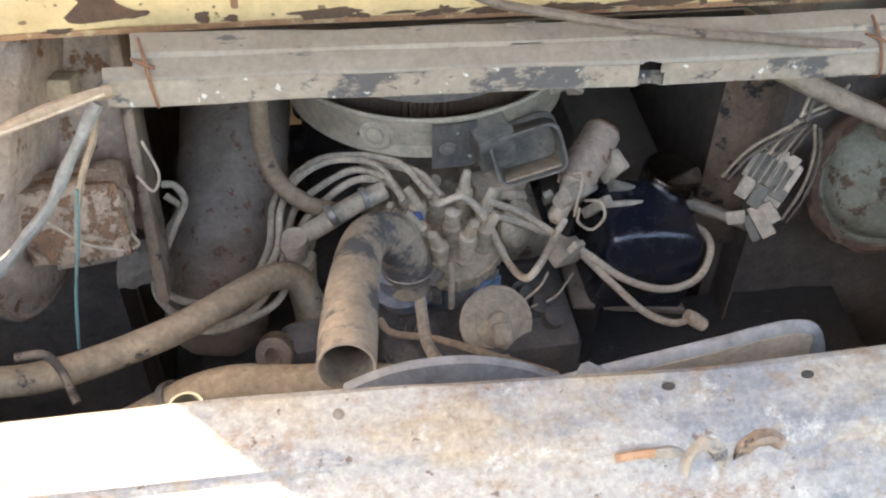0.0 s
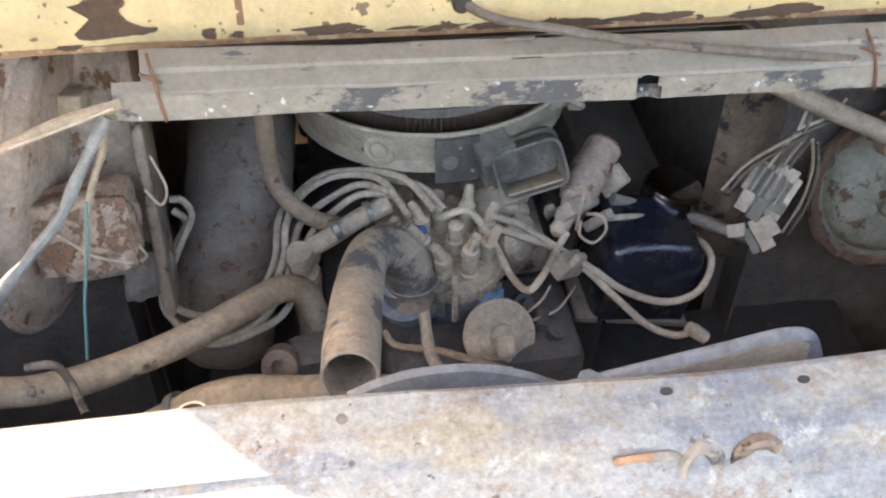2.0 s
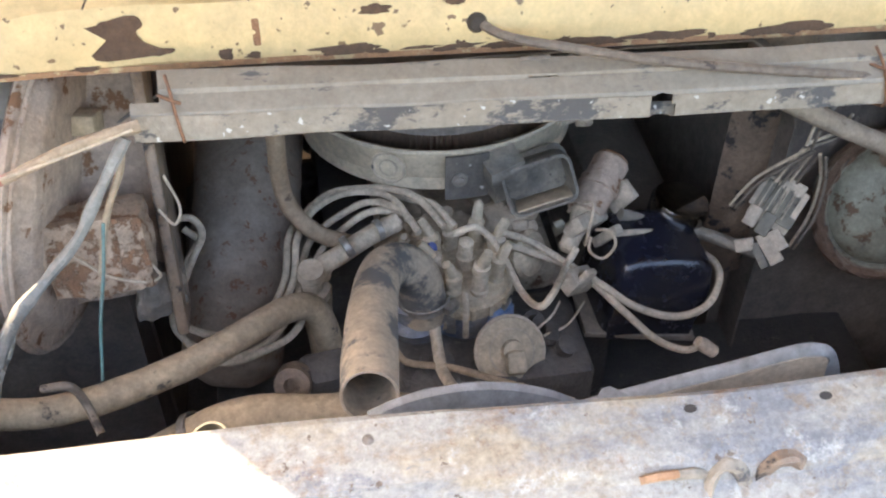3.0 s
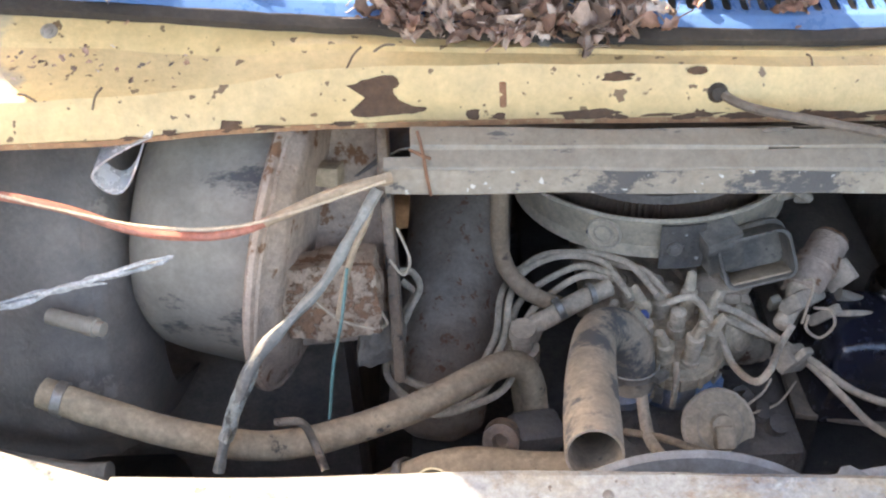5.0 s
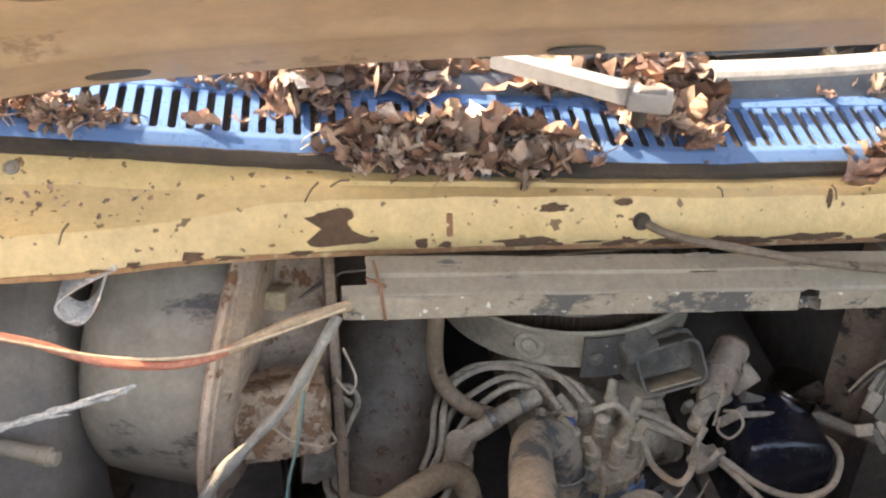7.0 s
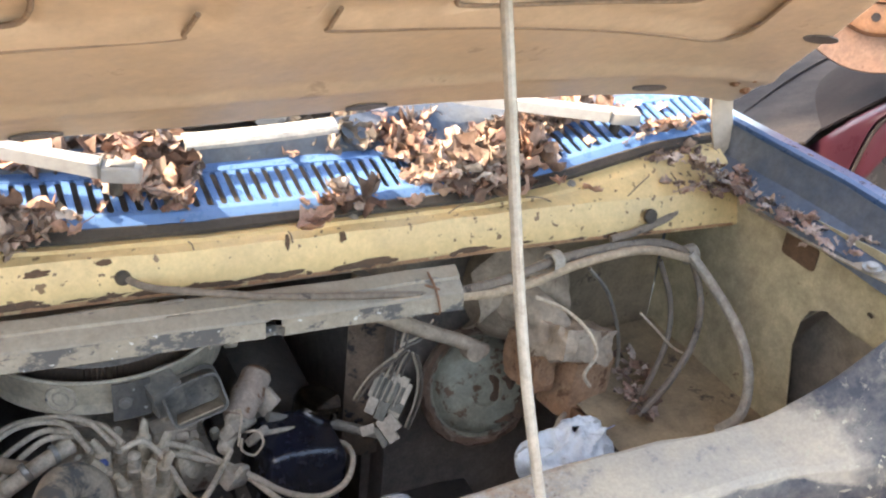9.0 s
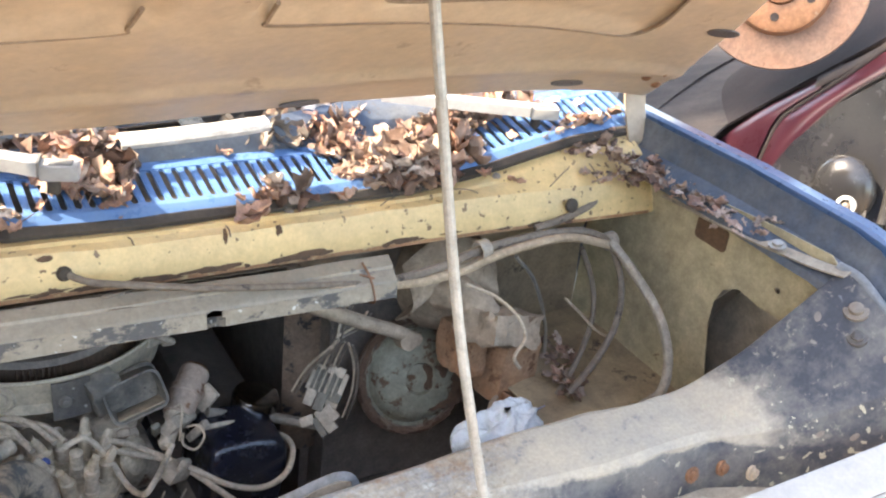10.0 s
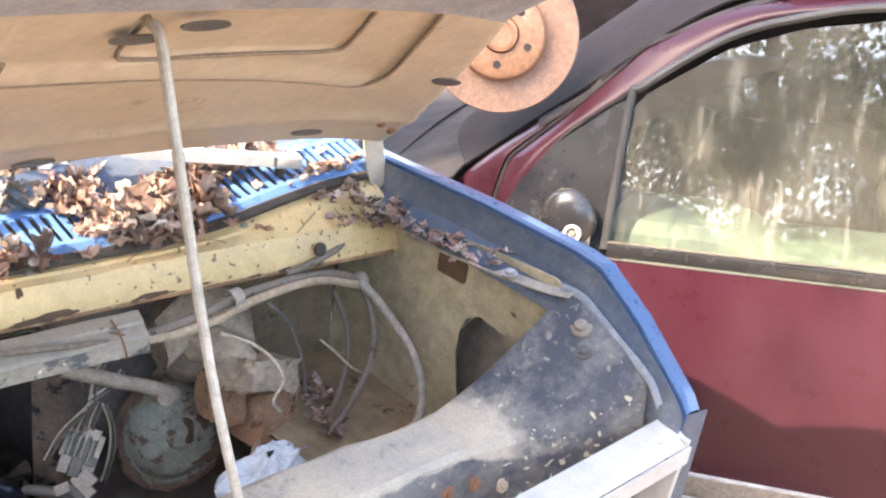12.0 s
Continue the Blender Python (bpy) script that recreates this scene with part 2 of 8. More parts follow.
M["lamp_glass"] = grime("ribbed_headlamp_glass", (0.50, 0.50, 0.46), (0.38, 0.36, 0.33), None, 0.5, scale=30, rough=0.2, metal=0.3, bump=0.1, stretch=(8, 1, 1))
M["gritty"] = grime("gritty_black_plastic", (0.108, 0.1, 0.0896), (0.197, 0.166, 0.134), None, 0.5, scale=30, rough=0.7, bump=0.9, specks=(0.5, 0.47, 0.42))
M["snout"] = grime("gritty_dusted_duct", (0.12, 0.112, 0.10), (0.36, 0.31, 0.24), (0.055, 0.055, 0.055), 0.5, 0.60, 30, 12, rough=0.7, bump=0.6)
M["sealant"] = grime("glossy_pale_sealant", (0.62, 0.61, 0.58), (0.40, 0.38, 0.35), None, 0.5, scale=40, rough=0.25, bump=0.3)
M["dust_tan"] = grime("tan_caked_dust", (0.50, 0.385, 0.275), (0.39, 0.29, 0.20), (0.23, 0.14, 0.085), 0.5, 0.60, 18, 8, rough=0.9, bump=0.5)
M["rust_pale"] = grime("dusty_orange_rust", (0.42, 0.205, 0.10), (0.45, 0.29, 0.18), (0.25, 0.12, 0.06), 0.45, 0.58, 26, 10, rough=0.9, bump=0.5)
M["rusty_block"] = grime("pitted_rusty_casting", (0.562, 0.42, 0.306), (0.432, 0.3, 0.203), (0.34, 0.18, 0.10), 0.5, 0.515, 42, 10, rough=0.9, bump=0.9)
M["tar"] = grime("tarry_brown_edge", (0.197, 0.137, 0.0995), (0.337, 0.234, 0.158), (0.06, 0.05, 0.045), 0.5, 0.55, 26, 12, rough=0.45, bump=0.6)
M["seam"] = grime("dark_crease_line", (0.20, 0.145, 0.105), (0.30, 0.22, 0.155), None, 0.5, scale=20, rough=0.9)
M["twig"] = grime("dry_twig", (0.16, 0.11, 0.075), (0.26, 0.19, 0.13), None, 0.5, scale=40, rough=0.9)
M["bright"] = grime("bright_steel", (0.80, 0.79, 0.77), (0.60, 0.58, 0.55), None, 0.35, scale=9, rough=0.28, metal=0.4, bump=0.02, mottle=0.3)
M["case"] = grime("soot_dulled_case", (0.105, 0.094, 0.088), (0.29, 0.24, 0.195), (0.40, 0.345, 0.29), 0.5, 0.62, 13, 3.5, rough=0.6, bump=0.4, mottle=0.8)
M["cover_rust"] = grime("dark_rusting_cover", (0.42, 0.345, 0.28), (0.28, 0.20, 0.14), (0.30, 0.145, 0.085), 0.5, 0.575, 55, 5, rough=0.8, bump=0.5)
M["filter"] = grime("dirty_filter_paper", (0.30, 0.2, 0.135), (0.2, 0.14, 0.095), None, 0.5, scale=20, rough=0.95)


def overspray_paint():
    """Cream paint that runs into dusty blue overspray towards the far left corner."""
    m = grime("cream_paint_oversprayed", (0.735, 0.535, 0.255), (0.62, 0.45, 0.225), (0.16, 0.085, 0.045), 0.45, 0.66, 26, 6, rough=0.42, specks=(0.2, 0.12, 0.06), mottle=0.5)
    nt = m.node_tree
    b = nt.nodes["Principled BSDF"]
    col = b.inputs["Base Color"].links[0].from_socket
    tc = nt.nodes.new("ShaderNodeTexCoord").outputs["Object"]
    xyz = nt.nodes.new("ShaderNodeSeparateXYZ")
    nt.links.new(tc, xyz.inputs[0])
    shift = nt.nodes.new("ShaderNodeMath")
    shift.operation = "MULTIPLY_ADD"
    nt.links.new(noise_node(nt, tc, 16, 6, 0.65), shift.inputs[0])
    shift.inputs[1].default_value = 0.16
    nt.links.new(xyz.outputs[0], shift.inputs[2])
    far = nt.nodes.new("ShaderNodeMapRange")
    far.inputs["From Min"].default_value, far.inputs["From Max"].default_value = -0.655, -0.61
    far.inputs["To Min"].default_value, far.inputs["To Max"].default_value = 1.0, 0.0
    nt.links.new(shift.outputs[0], far.inputs[0])
    blue = mix(nt, ramp(nt, noise_node(nt, tc, 12, 5, 0.65), [(0.35, bw(0)), (0.75, bw(1))]), (0.075, 0.11, 0.17), (0.20, 0.235, 0.27))
    nt.links.new(mix(nt, far.outputs[0], col, blue), b.inputs["Base Color"])
    return m


def support_paint():
    """Pale worn paint with bluish bare areas, ochre stains and rust."""
    m = bpy.data.materials.new("worn_support_paint")
    m.use_nodes = True
    nt = m.node_tree
    s = nt.nodes["Principled BSDF"]
    tc = nt.nodes.new("ShaderNodeTexCoord").outputs["Object"]
    wide = (0.5, 1.2, 1.2)
    col = mix(nt, ramp(nt, noise_node(nt, tc, 8, 8, 0.72, wide), [(0.44, bw(0)), (0.56, bw(1))]), (0.385, 0.355, 0.305), (0.225, 0.222, 0.222))
    col = mix(nt, ramp(nt, noise_node(nt, tc, 5.5, 8, 0.7, (0.8, 1.6, 1.6)), [(0.50, bw(0)), (0.60, bw(0.8))]), col, (0.40, 0.315, 0.21))
    col = mix(nt, ramp(nt, noise_node(nt, tc, 13, 9, 0.78, (0.7, 1.2, 1.2)), [(0.53, bw(0)), (0.62, bw(0.85))]), col, (0.27, 0.165, 0.10))
    col = mix(nt, ramp(nt, noise_node(nt, tc, 30, 8, 0.8), [(0.56, bw(0)), (0.64, bw(0.85))]), col, (0.48, 0.455, 0.41))
    col = mix(nt, ramp(nt, noise_node(nt, tc, 22, 8, 0.8, (0.6, 1.0, 1.0)), [(0.60, bw(0)), (0.66, bw(0.8))]), col, (0.17, 0.18, 0.20))
    col = mix(nt, ramp(nt, noise_node(nt, tc, 75, 4, 0.65), [(0.64, bw(0)), (0.68, bw(1))]), col, (0.15, 0.105, 0.075))
    col = mix(nt, ramp(nt, noise_node(nt, tc, 52, 9, 0.82), [(0.53, bw(0)), (0.60, bw(0.7))]), col, (0.30, 0.225, 0.155))
    col = mix(nt, 0.5, col, ramp(nt, noise_node(nt, tc, 95, 6, 0.8), [(0.35, bw(0.62)), (0.62, bw(1.15))]), "MULTIPLY")
    # towards the far end: caked dust on top, chipped black paint on the face
    xyz = nt.nodes.new("ShaderNodeSeparateXYZ")
    nt.links.new(tc, xyz.inputs[0])
    shift = nt.nodes.new("ShaderNodeMath")
    shift.operation = "MULTIPLY_ADD"
    nt.links.new(noise_node(nt, tc, 9, 6, 0.7), shift.inputs[0])
    shift.inputs[1].default_value = 0.3
    nt.links.new(xyz.outputs[0], shift.inputs[2])
    far = ramp(nt, shift.outputs[0], [(0.52, bw(0)), (0.66, bw(1))])
    drop = nt.nodes.new("ShaderNodeMath")
    drop.operation = "MULTIPLY_ADD"
    nt.links.new(noise_node(nt, tc, 22, 6, 0.75), drop.inputs[0])
    drop.inputs[1].default_value = 0.03
    nt.links.new(xyz.outputs[2], drop.inputs[2])
    low = nt.nodes.new("ShaderNodeMapRange")
    low.inputs["From Min"].default_value, low.inputs["From Max"].default_value = 1.074, 1.080
    low.inputs["To Min"].default_value, low.inputs["To Max"].default_value = 1.0, 0.0
    nt.links.new(drop.outputs[0], low.inputs[0])
    black = mix(nt, ramp(nt, noise_node(nt, tc, 11, 7, 0.7), [(0.42, bw(0)), (0.60, bw(1))]), (0.060, 0.064, 0.076), (0.175, 0.165, 0.150))
    black = mix(nt, ramp(nt, noise_node(nt, tc, 48, 7, 0.8), [(0.58, bw(0)), (0.63, bw(0.7))]), black, (0.33, 0.29, 0.235))
    dust = mix(nt, ramp(nt, noise_node(nt, tc, 10, 7, 0.7), [(0.35, bw(0)), (0.68, bw(1))]), (0.47, 0.40, 0.30), (0.36, 0.32, 0.265))
    bare = nt.nodes.new("ShaderNodeMapRange")
    bare.inputs["From Min"].default_value, bare.inputs["From Max"].default_value = 0.93, 1.0
    nt.links.new(shift.outputs[0], bare.inputs[0])
    dust = mix(nt, ramp(nt, noise_node(nt, tc, 20, 5, 0.7), [(0.62, bw(0)), (0.70, bw(0.7))]), dust, (0.14, 0.145, 0.165))
    col = mix(nt, far, col, mix(nt, bare.outputs[0], mix(nt, low.outputs[0], dust, black), black))
    fine = noise_node(nt, tc, 190, 3, 0.7)
    col = mix(nt, 0.5, col, ramp(nt, fine, [(0.3, bw(0.7)), (0.7, bw(1.12))]), "MULTIPLY")
    nt.links.new(col, s.inputs["Base Color"])
    nt.links.new(ramp(nt, far, [(0.0, bw(0.58)), (1.0, bw(0.92))]), s.inputs["Roughness"])
    bp = nt.nodes.new("ShaderNodeBump")
    bp.inputs["Strength"].default_value, bp.inputs["Distance"].default_value = 0.3, 0.004
    nt.links.new(noise_node(nt, tc, 34, 8, 0.75), bp.inputs["Height"])
    nt.links.new(bp.outputs[0], s.inputs["Normal"])
    return m


M["support"], M["cowl"] = support_paint(), overspray_paint()
M["support_dusty"] = grime("dust_caked_paint", (0.45, 0.38, 0.29), (0.32, 0.27, 0.21), (0.13, 0.125, 0.125), 0.5, 0.585, 12, 6, rough=0.85, bump=0.3)


def leaf_material(name, stops):
    m = bpy.data.materials.new(name)
    m.use_nodes = True
    nt = m.node_tree
    b = nt.nodes["Principled BSDF"]
    g = nt.nodes.new("ShaderNodeNewGeometry")
    col = ramp(nt, g.outputs["Random Per Island"], stops)
    tc = nt.nodes.new("ShaderNodeTexCoord").outputs["Object"]
    fine = noise_node(nt, tc, 170, 4, 0.7)
    col = mix(nt, 0.75, col, ramp(nt, noise_node(nt, tc, 55, 3), [(0.3, bw(0.5)), (0.7, bw(1.3))]), "MULTIPLY")
    col = mix(nt, 0.6, col, ramp(nt, fine, [(0.3, bw(0.55)), (0.7, bw(1.2))]), "MULTIPLY")
    nt.links.new(col, b.inputs["Base Color"])
    b.inputs["Roughness"].default_value = 0.6
    bp = nt.nodes.new("ShaderNodeBump")
    bp.inputs["Strength"].default_value, bp.inputs["Distance"].default_value = 0.7, 0.003
    nt.links.new(noise_node(nt, tc, 110, 4, 0.65), bp.inputs["Height"])
    nt.links.new(bp.outputs[0], b.inputs["Normal"])
    return m


def green_leaf_material():
    m = bpy.data.materials.new("tree_leaf")
    m.use_nodes = True
    nt = m.node_tree
    b = nt.nodes["Principled BSDF"]
    g = nt.nodes.new("ShaderNodeNewGeometry")
    nt.links.new(ramp(nt, g.outputs["Random Per Island"], [(0.0, (0.035, 0.06, 0.02)), (0.6, (0.08, 0.11, 0.035)), (1.0, (0.16, 0.15, 0.05))]), b.inputs["Base Color"])
    b.inputs["Roughness"].default_value = 0.6
    return m


def glass_material(name, tint, rough=0.02, coat=0.0, streaks=False):
    m = bpy.data.materials.new(name)
    m.use_nodes = True
    nt = m.node_tree
    nt.nodes.clear()
    out = nt.nodes.new("ShaderNodeOutputMaterial")
    tr, gl, mx = nt.nodes.new("ShaderNodeBsdfTransparent"), nt.nodes.new("ShaderNodeBsdfGlossy"), nt.nodes.new("ShaderNodeMixShader")
    fr = nt.nodes.new("ShaderNodeFresnel")
    fr.inputs[0].default_value = 1.5
    lift = nt.nodes.new("ShaderNodeMath")
    lift.operation, lift.inputs[1].default_value = "ADD", coat
    nt.links.new(fr.outputs[0], lift.inputs[0])
    tr.inputs[0].default_value = (*tint, 1)
    gl.inputs["Roughness"].default_value = rough
    nt.links.new(lift.outputs[0], mx.inputs[0])
    nt.links.new(tr.outputs[0], mx.inputs[1])
    nt.links.new(gl.outputs[0], mx.inputs[2])
    if streaks:
        # dried runs of dirt down the pane
        tc = nt.nodes.new("ShaderNodeTexCoord").outputs["Object"]
        runs = ramp(nt, noise_node(nt, tc, 9, 5, 0.7, (4, 4, 0.12)), [(0.54, bw(0)), (0.70, bw(0.24))])
        film = ramp(nt, noise_node(nt, tc, 5, 4, 0.6), [(0.30, bw(0.04)), (0.75, bw(0.11))])
        spots = ramp(nt, noise_node(nt, tc, 60, 2, 0.5), [(0.70, bw(0)), (0.74, bw(0.12))])
        dirt, mx2 = nt.nodes.new("ShaderNodeBsdfDiffuse"), nt.nodes.new("ShaderNodeMixShader")
        dirt.inputs[0].default_value = (0.40, 0.37, 0.31, 1)
        nt.links.new(mix(nt, 1.0, mix(nt, 1.0, runs, film, "ADD"), spots, "ADD"), mx2.inputs[0])
        nt.links.new(mx.outputs[0], mx2.inputs[1])
        nt.links.new(dirt.outputs[0], mx2.inputs[2])
        mx = mx2
    nt.links.new(mx.outputs[0], out.inputs[0])
    return m


# opaque and rough: the dark that glass would reflect is its base colour
M["sedan_screen"] = grime("dark_reflection_glass", (0.024, 0.019, 0.019), (0.046, 0.037, 0.036), None, 0.45, scale=4, rough=0.9, bump=0.02)
M["bezel"] = grime("chalky_bezel_plastic", (0.47, 0.46, 0.43), (0.40, 0.38, 0.345), (0.25, 0.21, 0.16), 0.4, 0.70, 22, 8, rough=0.55, bump=0.04, mottle=0.4)
M["nose"] = grime("grey_blue_nose_paint", (0.24, 0.25, 0.30), (0.33, 0.30, 0.29), None, 0.5, scale=5, rough=0.6, bump=0.1)
M["hem"] = grime("blue_grey_sealer", (0.15, 0.17, 0.19), (0.26, 0.25, 0.235), (0.30, 0.24, 0.17), 0.5, 0.66, 20, 12, rough=0.7, bump=0.2)
for key in ("black_paint", "sedan_screen", "maroon"):
    M[key].node_tree.nodes["Principled BSDF"].inputs["Specular IOR Level"].default_value = 0.12
M["leaf"] = leaf_material("dry_leaf", [(0.0, (0.13, 0.085, 0.065)), (0.18, (0.34, 0.19, 0.135)), (0.36, (0.54, 0.335, 0.25)), (0.5, (0.25, 0.18, 0.14)), (0.66, (0.46, 0.335, 0.265)), (0.84, (0.64, 0.46, 0.36)), (1.0, (0.78, 0.66, 0.57))])
M["leaf_grey"] = leaf_material("grey_brown_leaf", [(0.0, (0.10, 0.085, 0.075)), (0.5, (0.20, 0.17, 0.145)), (1.0, (0.32, 0.27, 0.225))])
M["tree_leaf"] = green_leaf_material()
M["glass"] = glass_material("dusty_side_glass", (0.80, 0.85, 0.79), 0.003, 0.075, True)
M["screen"] = glass_material("windscreen_glass", (0.8, 0.86, 0.84))


# ---- mesh helpers ----


def V(*a):
    return Vector(a)


def thing(name, base, label, category, group="", kind=""):
    e = new(name)
    e.empty_display_size = 0.05
    e.location = base
    return tagged(e, label, category, group, kind)


def part(name, bm, mat, parent=None, label="", sharp=0.62):
    bmesh.ops.recalc_face_normals(bm, faces=bm.faces)
    for f in bm.faces:
        f.smooth = True
    for e in bm.edges:
        e.smooth = len(e.link_faces) == 2 and e.calc_face_angle(0) < sharp
    me = bpy.data.meshes.new(name)
    bm.to_mesh(me)
    bm.free()
    me.materials.append(mat)
    ob = new(name, me)
    if parent is not None:
        ob.parent = parent
        top, off = parent, Matrix()
        while top is not None:
            off = Matrix.Translation(top.location) @ off if top.data is None else off
            top = top.parent
        ob.matrix_parent_inverse = off.inverted() if parent.data is None else Matrix()
    if label:
        ob["label"] = label
    return ob


def box(size, at, rot=(0, 0, 0), bevel=0.003, bm=None):
    bm = bm or bmesh.new()
    r = bmesh.ops.create_cube(bm, size=1.0)
    vs = r["verts"]
    bmesh.ops.scale(bm, vec=size, verts=vs)
    if bevel:
        es = list({e for v in vs for e in v.link_edges})
        r = bmesh.ops.bevel(bm, geom=es, offset=min(bevel, min(size) * 0.45), segments=2, affect="EDGES", profile=0.5)
        vs = list({v for f in r["faces"] for v in f.verts} | {v for v in vs if v.is_valid})
    bmesh.ops.transform(bm, matrix=pose(*at, *rot), verts=vs)
    return bm


def spline(pts, step=6):
    """Points of a smooth curve through pts."""
    p = [Vector(q) for q in pts]
    if len(p) < 3:
        return p
    p = [p[0] * 2 - p[1]] + p + [p[-1] * 2 - p[-2]]
    out = []
    for i in range(1, len(p) - 2):
        a, b, c, d = p[i - 1], p[i], p[i + 1], p[i + 2]
        for k in range(step):
            t = k / step
            out.append(0.5 * ((2 * b) + (c - a) * t + (2 * a - 5 * b + 4 * c - d) * t * t + (3 * b - a - 3 * c + d) * t ** 3))
    return out + [p[-2]]


def tube(pts, r, seg=10, step=6, wobble=0.0, bm=None, hollow=0.0, caps=True):
    """A round bar or hose along a curve through pts. r: a radius or a function of 0..1. hollow: wall thickness for open ends."""
    bm = bm or bmesh.new()
    line = spline(pts, step)
    n = len(line)
    side = None
    rings = []
    for i, c in enumerate(line):
        d = (line[min(i + 1, n - 1)] - line[max(i - 1, 0)]).normalized()
        if side is None:
            side = d.orthogonal().normalized()
        side = (side - d * side.dot(d)).normalized()
        up = d.cross(side)
        rad = r(i / (n - 1)) if callable(r) else r
        ring = []
        for k in range(seg):
            a = 2 * math.pi * k / seg
            q = rad * (1 + (wobble * noise.noise(c * 40 + Vector((k * 1.7, 0, 0))) if wobble else 0))
            ring.append(bm.verts.new(c + side * math.cos(a) * q + up * math.sin(a) * q))
        rings.append(ring)
    for a, b in zip(rings, rings[1:]):
        for k in range(seg):
            bm.faces.new((a[k], a[(k + 1) % seg], b[(k + 1) % seg], b[k]))
    if hollow:
        for ring, c, nxt in ((rings[-1], line[-1], line[-3]),):
            inner = [bm.verts.new(c + (v.co - c) * (1 - hollow)) for v in ring]
            deep = [bm.verts.new(v.co + (nxt - c).normalized() * 0.10) for v in inner]
            for k in range(seg):
                j = (k + 1) % seg
                bm.faces.new((ring[k], ring[j], inner[j], inner[k]))
                bm.faces.new((inner[k], inner[j], deep[j], deep[k]))
            bm.faces.new(deep)
        bm.faces.new(rings[0])
    elif caps:
        bm.faces.new(rings[0])
        bm.faces.new(rings[-1])
    return bm


def lathe(origin, axis, prof, seg=28, bm=None, squash=(1, 1), close=True):
    """A turned body: prof is a list of (distance along axis, radius)."""
    bm = bm or bmesh.new()
    o, ax = Vector(origin), Vector(axis).normalized()
    s = ax.orthogonal().normalized() if abs(ax.z) < 0.9 else (Vector((1, 0, 0)) - ax * ax.x).normalized()
    u = ax.cross(s)
    rings = []
    for h, r in prof:
        rings.append([bm.verts.new(o + ax * h + s * math.cos(2 * math.pi * k / seg) * r * squash[0] + u * math.sin(2 * math.pi * k / seg) * r * squash[1]) for k in range(seg)])
    for a, b in zip(rings, rings[1:]):
        for k in range(seg):
            bm.faces.new((a[k], a[(k + 1) % seg], b[(k + 1) % seg], b[k]))
    if close:
        if prof[0][1] > 1e-5:
            bm.faces.new(rings[0])
        if prof[-1][1] > 1e-5:
            bm.faces.new(rings[-1])
    bmesh.ops.remove_doubles(bm, verts=bm.verts, dist=1e-6)
    return bm


def sheet(fn, nu, nv, thick=0.0012, bm=None, keep=None):
    """A sheet of metal over fn(u, v) with u, v from 0 to 1. keep(u, v): False leaves a face out."""
    bm = bm or bmesh.new()
    g = [[Vector(fn(i / nu, j / nv)) for j in range(nv + 1)] for i in range(nu + 1)]
    top = [[bm.verts.new(p) for p in row] for row in g]
    low = []
    for i in range(nu + 1):
        row = []
        for j in range(nv + 1):
            du = g[min(i + 1, nu)][j] - g[max(i - 1, 0)][j]
            dv = g[i][min(j + 1, nv)] - g[i][max(j - 1, 0)]
            row.append(bm.verts.new(g[i][j] - du.cross(dv).normalized() * thick))
        low.append(row)
    has = [[keep is None or keep((i + 0.5) / nu, (j + 0.5) / nv) for j in range(nv)] for i in range(nu)]
    for i in range(nu):
        for j in range(nv):
            if not has[i][j]:
                continue
            q = ((i, j), (i + 1, j), (i + 1, j + 1), (i, j + 1))
            bm.faces.new([top[a][b] for a, b in q])
            bm.faces.new([low[a][b] for a, b in reversed(q)])
            for (a, b), (c, d), (ni, nj) in ((q[0], q[1], (i, j - 1)), (q[1], q[2], (i + 1, j)), (q[2], q[3], (i, j + 1)), (q[3], q[0], (i - 1, j))):
                if not (0 <= ni < nu and 0 <= nj < nv and has[ni][nj]):
                    bm.faces.new((top[a][b], low[a][b], low[c][d], top[c][d]))
    bmesh.ops.delete(bm, geom=[v for v in bm.verts if not v.link_faces], context="VERTS")
    return bm


def plate(outline, holes, thick, m, bm=None):
    """A flat plate of the given outline with holes through it, in the xy plane of the matrix m, extruded along its -z."""
    bm = bm or bmesh.new()
    edges = []
    for loop in (outline, *holes):
        vs = [bm.verts.new((x, y, 0)) for x, y in loop]
        edges += [bm.edges.new((vs[i], vs[(i + 1) % len(vs)])) for i in range(len(vs))]
    r = bmesh.ops.triangle_fill(bm, use_beauty=True, edges=edges)
    faces = [f for f in r["geom"] if isinstance(f, bmesh.types.BMFace)]
    r = bmesh.ops.extrude_face_region(bm, geom=faces)
    bmesh.ops.translate(bm, vec=(0, 0, -thick), verts=[v for v in r["geom"] if isinstance(v, bmesh.types.BMVert)])
    bmesh.ops.transform(bm, matrix=m, verts=bm.verts)
    return bm


def ring_pts(cx, cy, rx, ry, n=20, turn=0.0):
    return [(cx + rx * math.cos(2 * math.pi * k / n + turn), cy + ry * math.sin(2 * math.pi * k / n + turn)) for k in range(n)]


def round_rect(cx, cy, w, h, r, n=5):
    out = []
    for sx, sy, a0 in ((1, 1, 0), (-1, 1, 90), (-1, -1, 180), (1, -1, 270)):
        for k in range(n + 1):
            a = radians(a0 + 90 * k / n)
            out.append((cx + sx * (w / 2 - r) + r * math.cos(a), cy + sy * (h / 2 - r) + r * math.sin(a)))
    return out


def basis(o, x, y):
    """A matrix with its origin at o, its x axis along x and its y axis towards y."""
    x, y = Vector(x).normalized(), Vector(y)
    z = x.cross(y).normalized()
    y = z.cross(x)
    m = Matrix((x, y, z)).transposed().to_4x4()
    m.translation = o
    return m


